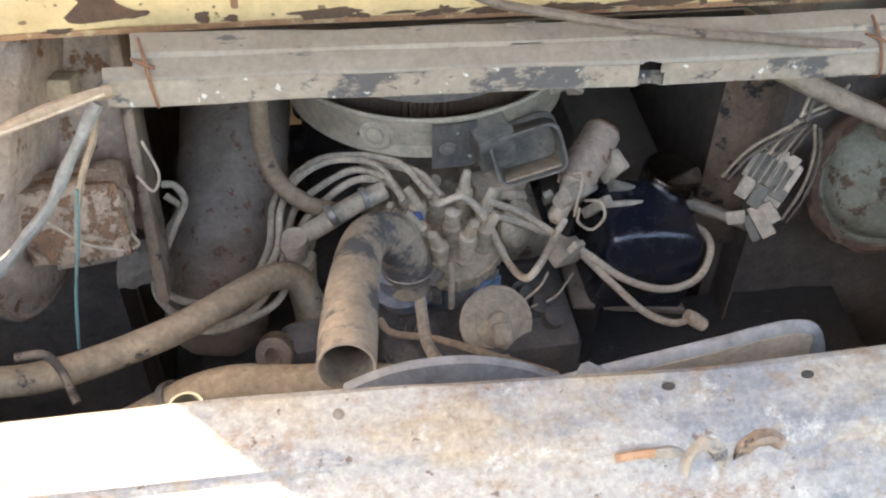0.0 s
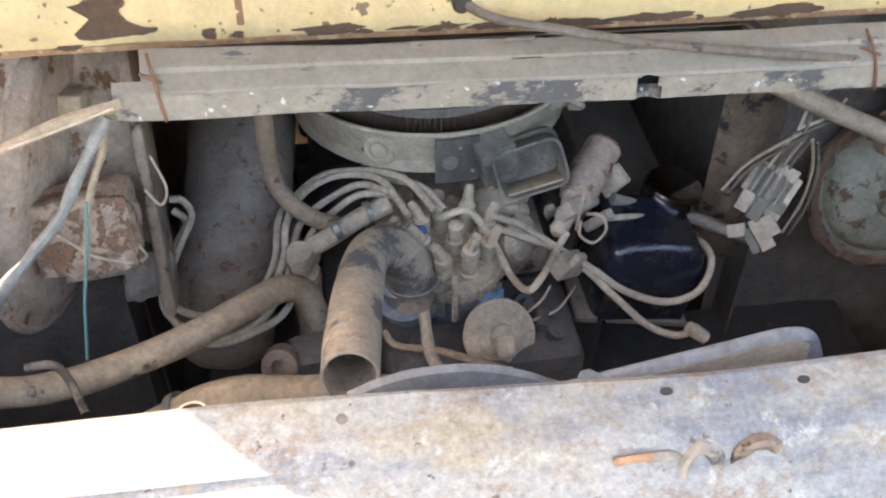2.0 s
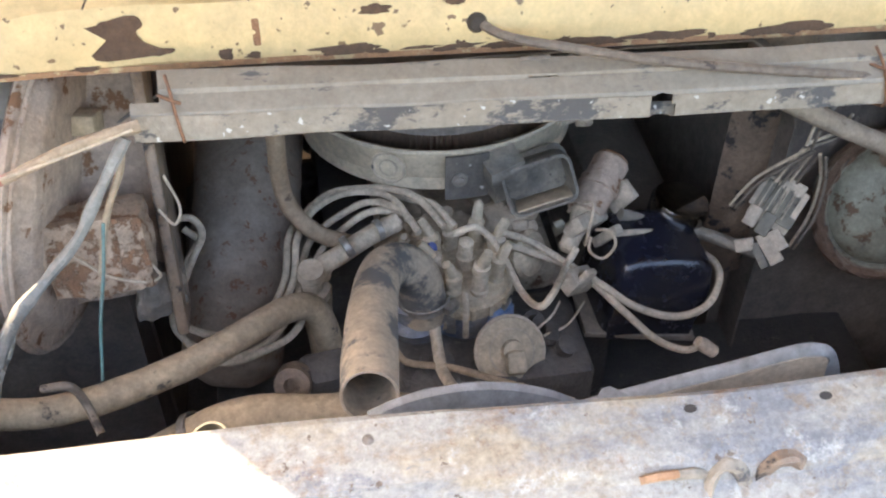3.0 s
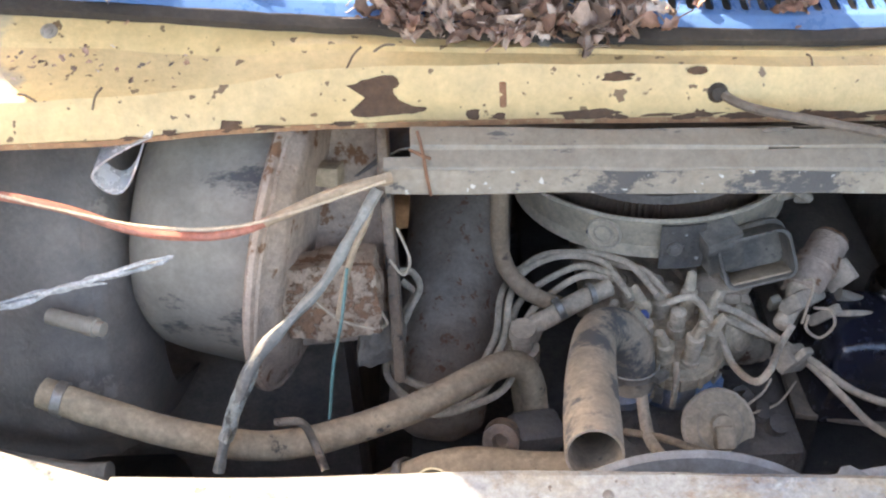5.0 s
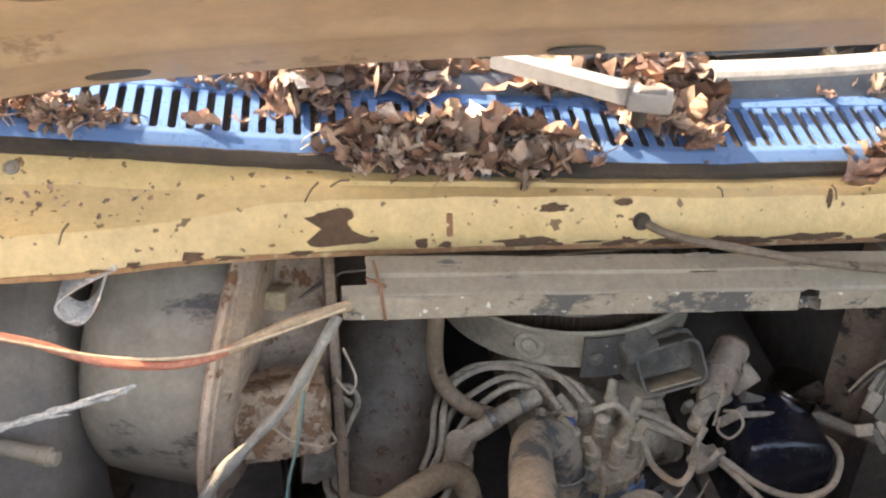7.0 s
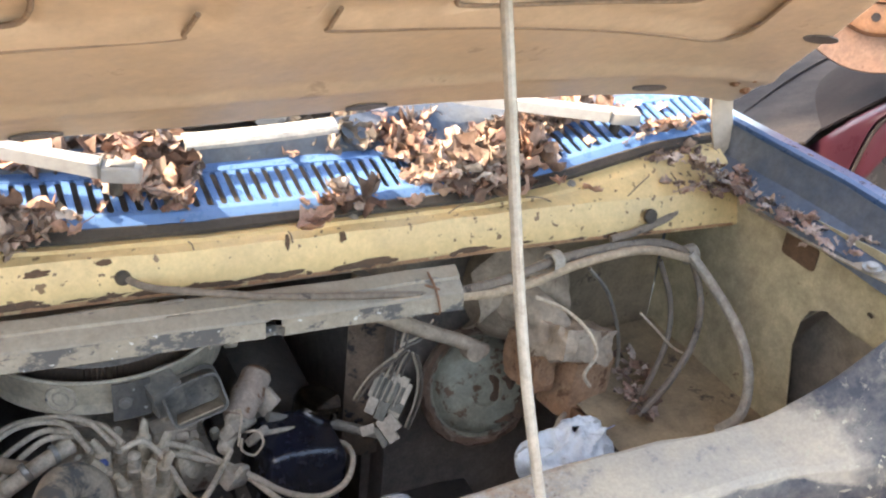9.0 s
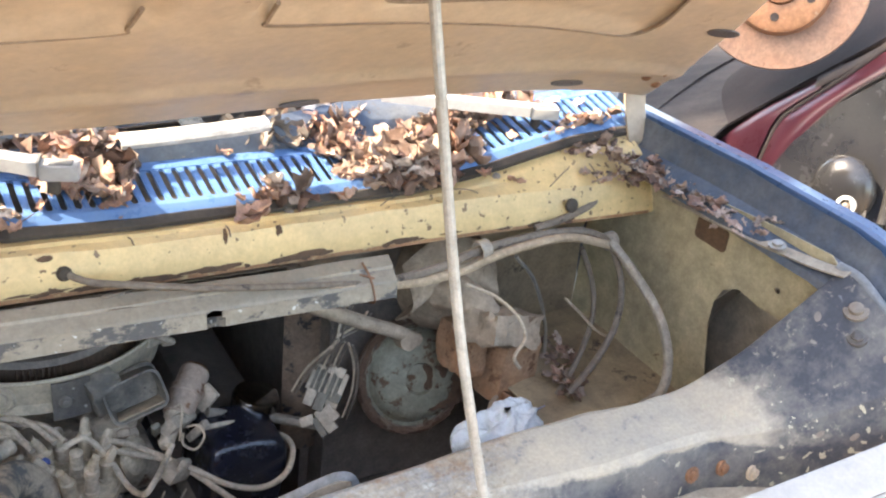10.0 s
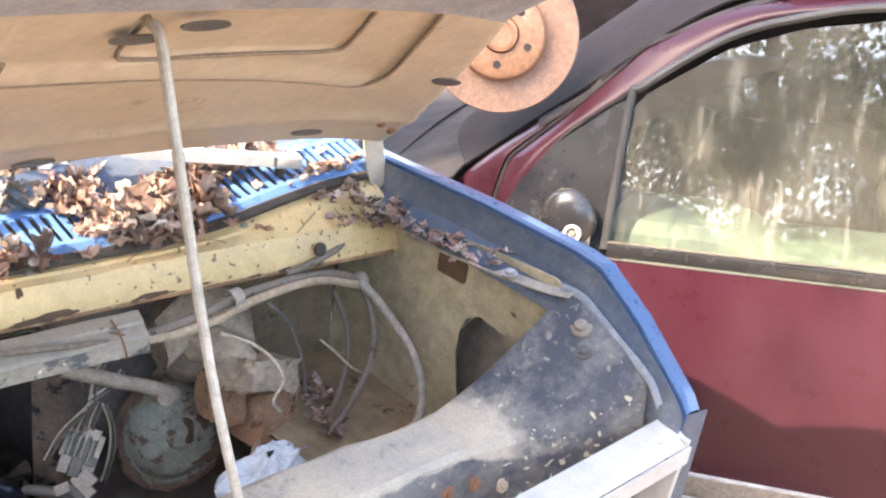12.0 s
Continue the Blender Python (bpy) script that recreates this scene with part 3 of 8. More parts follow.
def between(stations, x):
    """Values between stations (x, values...), eased."""
    if x <= stations[0][0]:
        return stations[0][1:]
    for a, b in zip(stations, stations[1:]):
        if x <= b[0]:
            t = (x - a[0]) / (b[0] - a[0])
            return tuple(p + (q - p) * t for p, q in zip(a[1:], b[1:]))
    return stations[-1][1:]


def cable(name, pts, r, mat, label, category, group="", seg=8, wobble=0.06, step=6):
    return tagged(part(name, tube(pts, r, seg, step, wobble), mat), label, category, group)


def rough_block(size, at, rot, amp, seed, n=14):
    """A box with a lumpy, corroded surface."""
    bm = bmesh.new()
    bmesh.ops.create_cube(bm, size=1.0)
    bmesh.ops.subdivide_edges(bm, edges=bm.edges[:], cuts=n, use_grid_fill=True)
    for v in bm.verts:
        c = v.co * 2
        rr = max(abs(c.x), abs(c.y), abs(c.z))
        ln = c.length
        c = c * (0.80 + 0.20 * rr / ln) if ln else c
        q = Vector((c.x * size[0] / 2, c.y * size[1] / 2, c.z * size[2] / 2))
        v.co = q + c.normalized() * (amp * noise.noise(q * 38 + V(seed, 0, 0)) + amp * 0.5 * noise.noise(q * 95 + V(seed, 3, 0)))
    bmesh.ops.transform(bm, matrix=pose(*at, *rot), verts=bm.verts)
    return bm


def bolt(parent, at, axis, r, mat, name="bolt", washer=True):
    prof = [(-0.004, r * 0.9), (0, r * 1.0)]
    if washer:
        prof = [(-0.003, r * 1.7), (0.0015, r * 1.7), (0.0018, r)]
    bm = lathe(at, axis, prof + [(r * 0.75, r), (r * 0.85, r * 0.8), (r * 0.85, 0)], 12 if washer else 6)
    return part(name, bm, mat, parent)


# ---- runs of cables and hoses ----
LEAD_A = [(-0.051, 0.060, 0.872), (-0.076, 0.120, 0.881), (-0.110, 0.150, 0.873), (-0.147, 0.160, 0.862), (-0.183, 0.150, 0.845), (-0.204, 0.085, 0.856), (-0.213, 0.045, 0.826), (-0.247, 0.005, 0.801), (-0.296, -0.005, 0.794), (-0.347, 0.015, 0.798), (-0.354, 0.045, 0.817), (-0.333, 0.075, 0.854), (-0.318, 0.095, 0.876), (-0.327, 0.105, 0.894), (-0.342, 0.105, 0.898)]
LEAD_B = [(-0.067, 0.100, 0.880), (-0.104, 0.140, 0.863), (-0.142, 0.140, 0.847), (-0.183, 0.120, 0.830), (-0.200, 0.100, 0.802), (-0.210, 0.025, 0.815), (-0.250, -0.005, 0.776), (-0.300, -0.015, 0.767), (-0.344, 0.005, 0.775), (-0.366, 0.035, 0.794), (-0.343, 0.075, 0.845), (-0.325, 0.095, 0.865), (-0.341, 0.105, 0.880)]
LEAD_C = [(-0.041, 0.080, 0.856), (-0.070, 0.110, 0.863), (-0.106, 0.120, 0.863), (-0.145, 0.110, 0.845), (-0.176, 0.090, 0.828), (-0.191, 0.070, 0.799), (-0.212, -0.015, 0.806), (-0.253, -0.025, 0.783), (-0.305, -0.015, 0.757), (-0.340, -0.005, 0.775), (-0.359, 0.015, 0.790)]
LEAD_D = [(-0.019, 0.060, 0.877), (-0.044, 0.110, 0.885), (-0.074, 0.140, 0.880), (-0.109, 0.160, 0.871), (-0.154, 0.170, 0.860), (-0.190, 0.170, 0.830), (-0.213, 0.105, 0.849), (-0.222, 0.065, 0.818), (-0.239, 0.035, 0.800)]
LEAD_E = [(-0.005, 0.060, 0.875), (-0.027, 0.100, 0.882), (-0.053, 0.130, 0.870), (-0.073, 0.150, 0.861)]
LEAD_COIL = [(-0.011, 0.040, 0.881), (0.017, 0.040, 0.889), (0.039, 0.040, 0.863), (0.054, 0.020, 0.841), (0.070, 0.000, 0.808), (0.075, -0.065, 0.845), (0.094, -0.055, 0.854), (0.132, 0.020, 0.820), (0.151, 0.040, 0.834)]
LEAD_R1 = [(0.054, 0.060, 0.858), (0.102, 0.070, 0.823), (0.149, 0.037, 0.802), (0.180, 0.008, 0.794), (0.224, -0.011, 0.765), (0.277, -0.020, 0.747), (0.318, -0.020, 0.760), (0.344, 0.008, 0.775), (0.346, 0.037, 0.784), (0.322, 0.056, 0.791)]
LEAD_R2 = [(0.047, 0.060, 0.844), (0.093, 0.060, 0.818), (0.145, 0.050, 0.795), (0.175, 0.017, 0.786), (0.206, -0.020, 0.767), (0.247, -0.039, 0.729), (0.285, -0.049, 0.712), (0.311, -0.049, 0.717)]
LEAD_R3 = [(0.209, 0.060, 0.833), (0.256, 0.070, 0.821), (0.301, 0.080, 0.803)]
HEATER_HOSE = [(-0.617, -0.155, 0.949), (-0.514, -0.160, 0.880), (-0.462, -0.150, 0.866), (-0.405, -0.135, 0.864), (-0.329, -0.100, 0.859), (-0.261, -0.050, 0.851), (-0.219, -0.015, 0.840), (-0.193, 0.000, 0.821), (-0.180, 0.000, 0.785), (-0.175, 0.000, 0.732)]
BROWN_HOSE = [(-0.212, 0.100, 1.032), (-0.214, 0.100, 1.000), (-0.215, 0.100, 0.950), (-0.208, 0.100, 0.904), (-0.190, 0.090, 0.878), (-0.167, 0.085, 0.860), (-0.138, 0.080, 0.849)]
CLAMP_HOSE = [(-0.178, 0.050, 0.826), (-0.172, 0.050, 0.845), (-0.155, 0.055, 0.851), (-0.118, 0.075, 0.858), (-0.074, 0.095, 0.864)]
BRAIDED = [(-0.096, -0.020, 0.751), (-0.081, -0.040, 0.744), (-0.033, -0.080, 0.771), (0.022, -0.120, 0.781), (0.067, -0.160, 0.797), (0.081, -0.200, 0.831)]
VAC_HOSE = [(-0.043, 0.000, 0.779), (-0.043, -0.030, 0.764), (-0.044, -0.080, 0.767), (-0.037, -0.150, 0.802)]
VAC_HOSE2 = [(0.054, -0.060, 0.733), (0.058, -0.070, 0.716), (0.049, -0.090, 0.708)]
ADV_WIRE = [(0.087, -0.020, 0.753), (0.114, 0.000, 0.755), (0.130, 0.020, 0.759)]
ADV_WIRE2 = [(0.096, -0.030, 0.752), (0.138, 0.000, 0.735), (0.168, 0.030, 0.743)]
RING_WIRE = [(0.168, 0.040, 0.851), (0.165, 0.030, 0.836), (0.185, 0.030, 0.820), (0.199, 0.030, 0.841), (0.193, 0.040, 0.857), (0.177, 0.050, 0.853)]
WIRE_CLU1 = [(0.162, 0.040, 0.837), (0.170, 0.050, 0.894), (0.161, 0.060, 0.891)]
RED_LOOM = [(-0.788, -0.200, 1.023), (-0.802, -0.180, 1.063), (-0.802, -0.160, 1.112), (-0.780, -0.140, 1.167), (-0.736, -0.130, 1.194), (-0.698, -0.125, 1.197), (-0.633, -0.120, 1.173), (-0.571, -0.120, 1.143), (-0.510, -0.120, 1.134), (-0.471, -0.118, 1.138), (-0.440, -0.114, 1.148)]
LOOM_TAIL = [(-0.450, -0.116, 1.144), (-0.426, -0.112, 1.153), (-0.381, -0.105, 1.168), (-0.327, -0.090, 1.172)]
PALE_WIRE = [(-0.697, -0.130, 1.204), (-0.647, -0.125, 1.180), (-0.563, -0.125, 1.153), (-0.486, -0.125, 1.147), (-0.419, -0.118, 1.157), (-0.332, -0.100, 1.175)]
PALE_WIRE2 = [(-0.726, -0.130, 1.189), (-0.757, -0.150, 1.154), (-0.800, -0.170, 1.135), (-0.860, -0.200, 1.115)]
PALE_WIRE3 = [(-0.726, -0.130, 1.189), (-0.748, -0.150, 1.161), (-0.755, -0.160, 1.119), (-0.758, -0.170, 1.069), (-0.774, -0.180, 1.035), (-0.788, -0.200, 1.022)]
PALE_WIRE4 = [(-0.697, -0.130, 1.186), (-0.702, -0.140, 1.145), (-0.721, -0.170, 1.091), (-0.742, -0.200, 1.051), (-0.753, -0.240, 0.989)]
TAPED = [(-0.340, -0.100, 1.167), (-0.369, -0.120, 1.127), (-0.398, -0.130, 1.081), (-0.437, -0.140, 1.041), (-0.475, -0.150, 1.002), (-0.500, -0.160, 0.954), (-0.520, -0.180, 0.910), (-0.529, -0.200, 0.883)]
TAPED_THIN = [(-0.347, -0.090, 1.153), (-0.356, -0.080, 1.117), (-0.378, -0.090, 1.070), (-0.396, -0.100, 1.004)]
TEAL = [(-0.380, -0.100, 1.071), (-0.389, -0.120, 1.022), (-0.403, -0.130, 0.966), (-0.413, -0.150, 0.904)]
STUB_PIPE = [(-0.467, -0.170, 0.923), (-0.440, -0.170, 0.922), (-0.430, -0.170, 0.893), (-0.416, -0.200, 0.878)]
GROMMET_CABLE = [(-0.002, 0.000, 1.201), (0.024, -0.030, 1.197), (0.073, -0.050, 1.193), (0.180, -0.070, 1.177), (0.311, -0.075, 1.156), (0.441, -0.070, 1.132)]
HARNESS_A = [(0.441, -0.070, 1.130), (0.538, -0.070, 1.138), (0.625, -0.060, 1.149), (0.741, -0.050, 1.149), (0.836, -0.050, 1.140), (0.895, -0.060, 1.116)]
HARNESS_B = [(0.349, -0.070, 1.144), (0.468, -0.075, 1.125), (0.567, -0.075, 1.125), (0.663, -0.070, 1.142), (0.794, -0.060, 1.140), (0.888, -0.070, 1.114)]
BUNDLE_1 = [(0.886, -0.070, 1.123), (0.913, -0.110, 1.081), (0.922, -0.180, 1.035), (0.916, -0.230, 0.983), (0.890, -0.260, 0.935), (0.872, -0.240, 0.891)]
BUNDLE_2 = [(0.890, -0.070, 1.117), (0.903, -0.100, 1.055), (0.873, -0.140, 1.005), (0.825, -0.160, 0.948), (0.763, -0.170, 0.896)]
BUNDLE_3 = [(0.844, -0.050, 1.106), (0.879, -0.060, 1.025), (0.863, -0.090, 0.964), (0.811, -0.120, 0.901), (0.756, -0.140, 0.858)]
BUNDLE_4 = [(0.694, -0.060, 1.123), (0.761, -0.040, 1.049), (0.812, -0.030, 0.939), (0.817, -0.040, 0.845)]
CURL = [(0.801, -0.080, 1.030), (0.830, -0.090, 1.001), (0.876, -0.100, 0.955), (0.918, -0.100, 0.939), (0.925, -0.090, 0.986)]
WHITE_TAIL = [(0.588, -0.080, 1.103), (0.631, -0.100, 1.084), (0.650, -0.140, 1.067), (0.659, -0.160, 1.035), (0.635, -0.170, 1.010), (0.650, -0.170, 0.984)]
DARK_HOSE_R = [(0.741, -0.040, 1.157), (0.792, -0.040, 1.164), (0.867, -0.030, 1.179), (0.938, -0.010, 1.208)]
LINK_ROD = [(0.369, 0.020, 1.054), (0.446, 0.020, 1.010), (0.525, 0.025, 0.966), (0.578, 0.026, 0.933)]
CONN_WIRES1 = [(0.422, 0.030, 0.968), (0.416, 0.040, 0.936), (0.408, 0.045, 0.906)]
CONN_WIRES2 = [(0.438, 0.030, 0.962), (0.432, 0.040, 0.929), (0.427, 0.045, 0.899)]
CONN_WIRES3 = [(0.440, 0.020, 0.965), (0.459, 0.030, 0.911), (0.459, 0.030, 0.855), (0.445, 0.030, 0.803)]
CONN_WIRES4 = [(0.423, 0.020, 0.976), (0.384, 0.050, 0.914), (0.361, 0.060, 0.862)]
CONN_WIRES5 = [(0.420, 0.020, 0.984), (0.459, 0.030, 0.990), (0.488, 0.050, 0.998)]
CONN_WIRES6 = [(0.418, 0.020, 0.980), (0.430, 0.030, 1.017), (0.446, 0.040, 1.029)]
BLACK_HOSE = [(0.228, 0.100, 0.830), (0.275, 0.100, 0.809), (0.347, 0.090, 0.788), (0.394, 0.060, 0.782), (0.418, 0.040, 0.782)]
TANK_WIRE = [(0.525, -0.160, 0.984), (0.512, -0.180, 0.959), (0.529, -0.200, 0.930)]


# ---- ground ----
def ground_height(x, y):
    s = 0.411 * (x - 1.5) - 0.897 * (y + 0.15)
    near = min(1, max(0, (x - 0.9) / 1.2))
    return near * max(-0.12, min(0.35, s * 0.16)) * math.exp(-min(50, ((x - 2) ** 2 + y * y) / 60)) + 0.03 * noise.noise(Vector((x * 0.6, y * 0.6, 0)))


def make_ground():
    bm = bmesh.new()
    marks = [-900, -200, -60, -25, -14, -9, -6.5, -5] + [-4 + 0.4 * k for k in range(21)] + [5, 6.5, 9, 14, 25, 60, 200, 900]
    g = [[bm.verts.new((x, y, ground_height(x, y) - 0.02)) for y in marks] for x in marks]
    for i in range(len(marks) - 1):
        for j in range(len(marks) - 1):
            bm.faces.new((g[i][j], g[i + 1][j], g[i + 1][j + 1], g[i][j + 1]))
    tagged(part("ground", bm, M["litter"]), "bare soil strewn with dry leaf litter", "ground", kind="structure")


make_ground()

# ---- van body ----
CX = 0.07                       # the van's middle
van = thing("van", (CX, 0.2, 0.0), "old blue van with cream engine bay, propped bonnet", "van")

# x, lower lip y z, crease y z, flange foot y z, flange top y z
COWL = [(-0.90, -0.098, 1.238, -0.083, 1.266, 0.0, 1.286, 0.040, 1.308),
        (-0.70, -0.088, 1.225, -0.073, 1.262, 0.01, 1.279, 0.041, 1.300),
        (-0.60, -0.070, 1.213, -0.052, 1.252, 0.015, 1.268, 0.043, 1.288),
        (-0.50, -0.040, 1.202, -0.02, 1.238, 0.018, 1.254, 0.044, 1.275),
        (-0.40, -0.020, 1.191, -0.005, 1.248, 0.018, 1.256, 0.043, 1.264),
        (-0.17, -0.012, 1.181, 0.003, 1.237, 0.020, 1.239, 0.042, 1.241),
        (0.10, -0.012, 1.169, 0.003, 1.220, 0.020, 1.2215, 0.042, 1.223),
        (0.55, -0.012, 1.154, 0.002, 1.209, 0.020, 1.2105, 0.042, 1.213),
        (0.68, -0.020, 1.154, -0.006, 1.210, 0.018, 1.217, 0.042, 1.227),
        (0.86, -0.040, 1.155, -0.020, 1.208, 0.015, 1.237, 0.044, 1.257),
        (1.00, -0.060, 1.160, -0.040, 1.208, 0.000, 1.243, 0.042, 1.266)]


def cowl_front(u, v):
    x = -0.90 + 1.89 * u
    a = between(COWL, x)
    pts = [(a[0] + 0.020, a[1] - 0.002), (a[0] + 0.002, a[1] - 0.003), (a[0], a[1] + 0.003), (a[0] * 0.5 + a[2] * 0.5 - 0.003, (a[1] + a[3]) / 2), (a[2], a[3]),
           (a[2] * 0.5 + a[4] * 0.5, (a[3] + a[5]) / 2), (a[4], a[5]), (a[4] + 0.004, a[5] + 0.004), (a[6], a[7]), (a[6] + 0.006, a[7] + 0.004)]
    k = v * (len(pts) - 1)
    i = min(int(k), len(pts) - 2)
    t = k - i
    y, z = (pts[i][0] * (1 - t) + pts[i + 1][0] * t, pts[i][1] * (1 - t) + pts[i + 1][1] * t)
    w = 0.0015 * noise.noise(Vector((x * 14, v * 3, 2)))
    return (x, y + w, z + w)


def on_cowl(x, f):
    """A point on the cowl's front face, f from 0 (lip) to 1 (crease)."""
    a = between(COWL, x)
    return V(x, a[0] + (a[2] - a[0]) * f, a[1] + (a[3] - a[1]) * f)


def blob(n, rx, ry, seed, rag=0.35):
    r = random.Random(seed)
    out = []
    for k in range(n):
        a = 2 * math.pi * k / n
        q = 1 + rag * noise.noise(Vector((math.cos(a) * 1.6 + seed, math.sin(a) * 1.6, 0))) + rag * 0.4 * (r.random() - 0.5)
        out.append((rx * q * math.cos(a), ry * q * math.sin(a)))
    return out


def build_cowl():
    cowl = part("cowl_panel", sheet(cowl_front, 126, 27), M["cowl"], van, "cream painted cowl panel with rust along its lip", 0.3)
    part("lip_edge", sheet(lambda u, v: (lambda a: V(-0.895 + 1.87 * u, a[0] - 0.0016, a[1] - 0.003 + 0.006 * v))(between(COWL, -0.895 + 1.87 * u)), 120, 2, 0.0008), M["lip"], cowl, "rust-pink bare edge")
    # rust scabs on the face: x, height share, half width, half height
    for i, (x, f, rx, ry) in enumerate([(-0.49, 0.15, 0.016, 0.006), (-0.10, 0.80, 0.014, 0.005), (-0.13, 0.15, 0.03, 0.004), (0.10, 0.10, 0.03, 0.004),
                                        (0.20, 0.12, 0.035, 0.005), (0.34, 0.12, 0.045, 0.005), (0.50, 0.12, 0.03, 0.004), (-0.245, 0.15, 0.007, 0.006), (0.30, 0.9, 0.005, 0.008), (0.22, 0.95, 0.003, 0.010), (-0.02, 0.92, 0.010, 0.004), (0.03, 0.10, 0.025, 0.004)]):
        p = on_cowl(x, f)
        q = on_cowl(x, f + 0.2)
        m = basis(p + V(0, -0.0028, 0.0003), V(1, 0, 0), q - p)
        part("rust_scab", plate(blob(26, rx, ry, i * 3 + 1, 0.55), (), 0.0012, m), M["rust_flake"], cowl, "dark flaking rust")
    rr = random.Random(17)
    for i in range(34):
        x = -0.62 + 1.50 * rr.random()
        p, q = on_cowl(x, 0.05 + 0.10 * rr.random() ** 2), on_cowl(x, 0.6)
        m = basis(p + V(0, -0.0030, 0.0003), V(1, 0, 0), q - p)
        part("rust_scab", plate(blob(14, rr.uniform(0.005, 0.022), rr.uniform(0.0012, 0.0035), 40 + i, 0.8), (), 0.0010, m), M["rust_flake"], cowl)
    # a torn patch of scale with a long tail towards the lip
    p = on_cowl(-0.352, 0.50)
    tear = [(-0.046, 0.006), (-0.030, 0.010), (-0.012, 0.014), (0.008, 0.019), (0.028, 0.021), (0.035, 0.012), (0.028, 0.006), (0.033, -0.004), (0.046, -0.011), (0.060, -0.013), (0.052, -0.018), (0.022, -0.019), (-0.008, -0.020), (-0.022, -0.009), (-0.036, 0.001)]
    line = spline([(x, y, 0) for x, y in tear + tear[:1]], 4)[:-1]
    ragged = [(q.x + 0.0012 * noise.noise(q * 300), q.y + 0.0012 * noise.noise(q * 300 + V(5, 0, 0))) for q in line]
    part("rust_scab", plate(ragged, (), 0.0012, basis(p + V(0, -0.0028, 0.0003), V(1, 0, 0), on_cowl(-0.352, 0.7) - p)), M["rust_flake"], cowl, "large torn patch of dark rust scale")
    # drip of rust beside the tear
    p = on_cowl(-0.215, 0.5)
    part("rust_scab", plate(round_rect(0, 0, 0.007, 0.026, 0.002), (), 0.0012, basis(p + V(0, -0.003, 0), V(1, 0, 0), V(0, 0.3, 1))), M["rust"], cowl)
    for x in (-0.66, -0.171, 0.33, 0.70):
        a = between(COWL, x)
        bolt(cowl, (x, (a[4] + a[6]) / 2, (a[5] + a[7]) / 2), (0, -0.55, 0.83), 0.005, M["steel"], "screw")
    # rubber seal and grille carrier
    def lip(u, v):
        x = -0.90 + 1.92 * u
        a = between(COWL, x)
        pts = [(a[6] - 0.004, a[7]), (a[6] - 0.006, a[7] + 0.008), (a[6] + 0.005, a[7] + 0.014), (a[6] + 0.020, a[7] + 0.011)]
        k = v * 3
        i = min(int(k), 2)
        t = k - i
        w = 0.0012 * noise.noise(Vector((x * 30, v * 2, 5)))
        return (x, pts[i][0] * (1 - t) + pts[i + 1][0] * t + w, pts[i][1] * (1 - t) + pts[i + 1][1] * t + w)
    part("bonnet_seal", sheet(lip, 110, 9, 0.002), M["rubber"], van, "perished dark rubber seal")
    g = part("grommet", lathe((0, -0.004, 1.2), (0, -1, 0.25), [(-0.002, 0.0105), (0.003, 0.0105), (0.005, 0.008), (0.008, 0.007), (0.009, 0.003)], 18), M["rubber"], cowl)
    part("grommet", lathe((0.815, -0.036, 1.186), (0, -1, 0.25), [(-0.002, 0.012), (0.003, 0.012), (0.005, 0.008), (0.006, 0.003)], 18), M["rubber"], cowl)
    return cowl


def lip_top(x):
    a = between(COWL, x)
    return a[6] + 0.013, a[7] + 0.0145


SLOT0, SLOT1 = 0.015, 0.089      # slots begin and end behind the grille's front edge
PANEL_DEEP = 0.097


def grille_z(x, d):
    y0, z0 = lip_top(x)
    return V(x, y0 + d, z0 + 0.009 * min(1, d / 0.007) + 0.20 * max(0, d - 0.007))


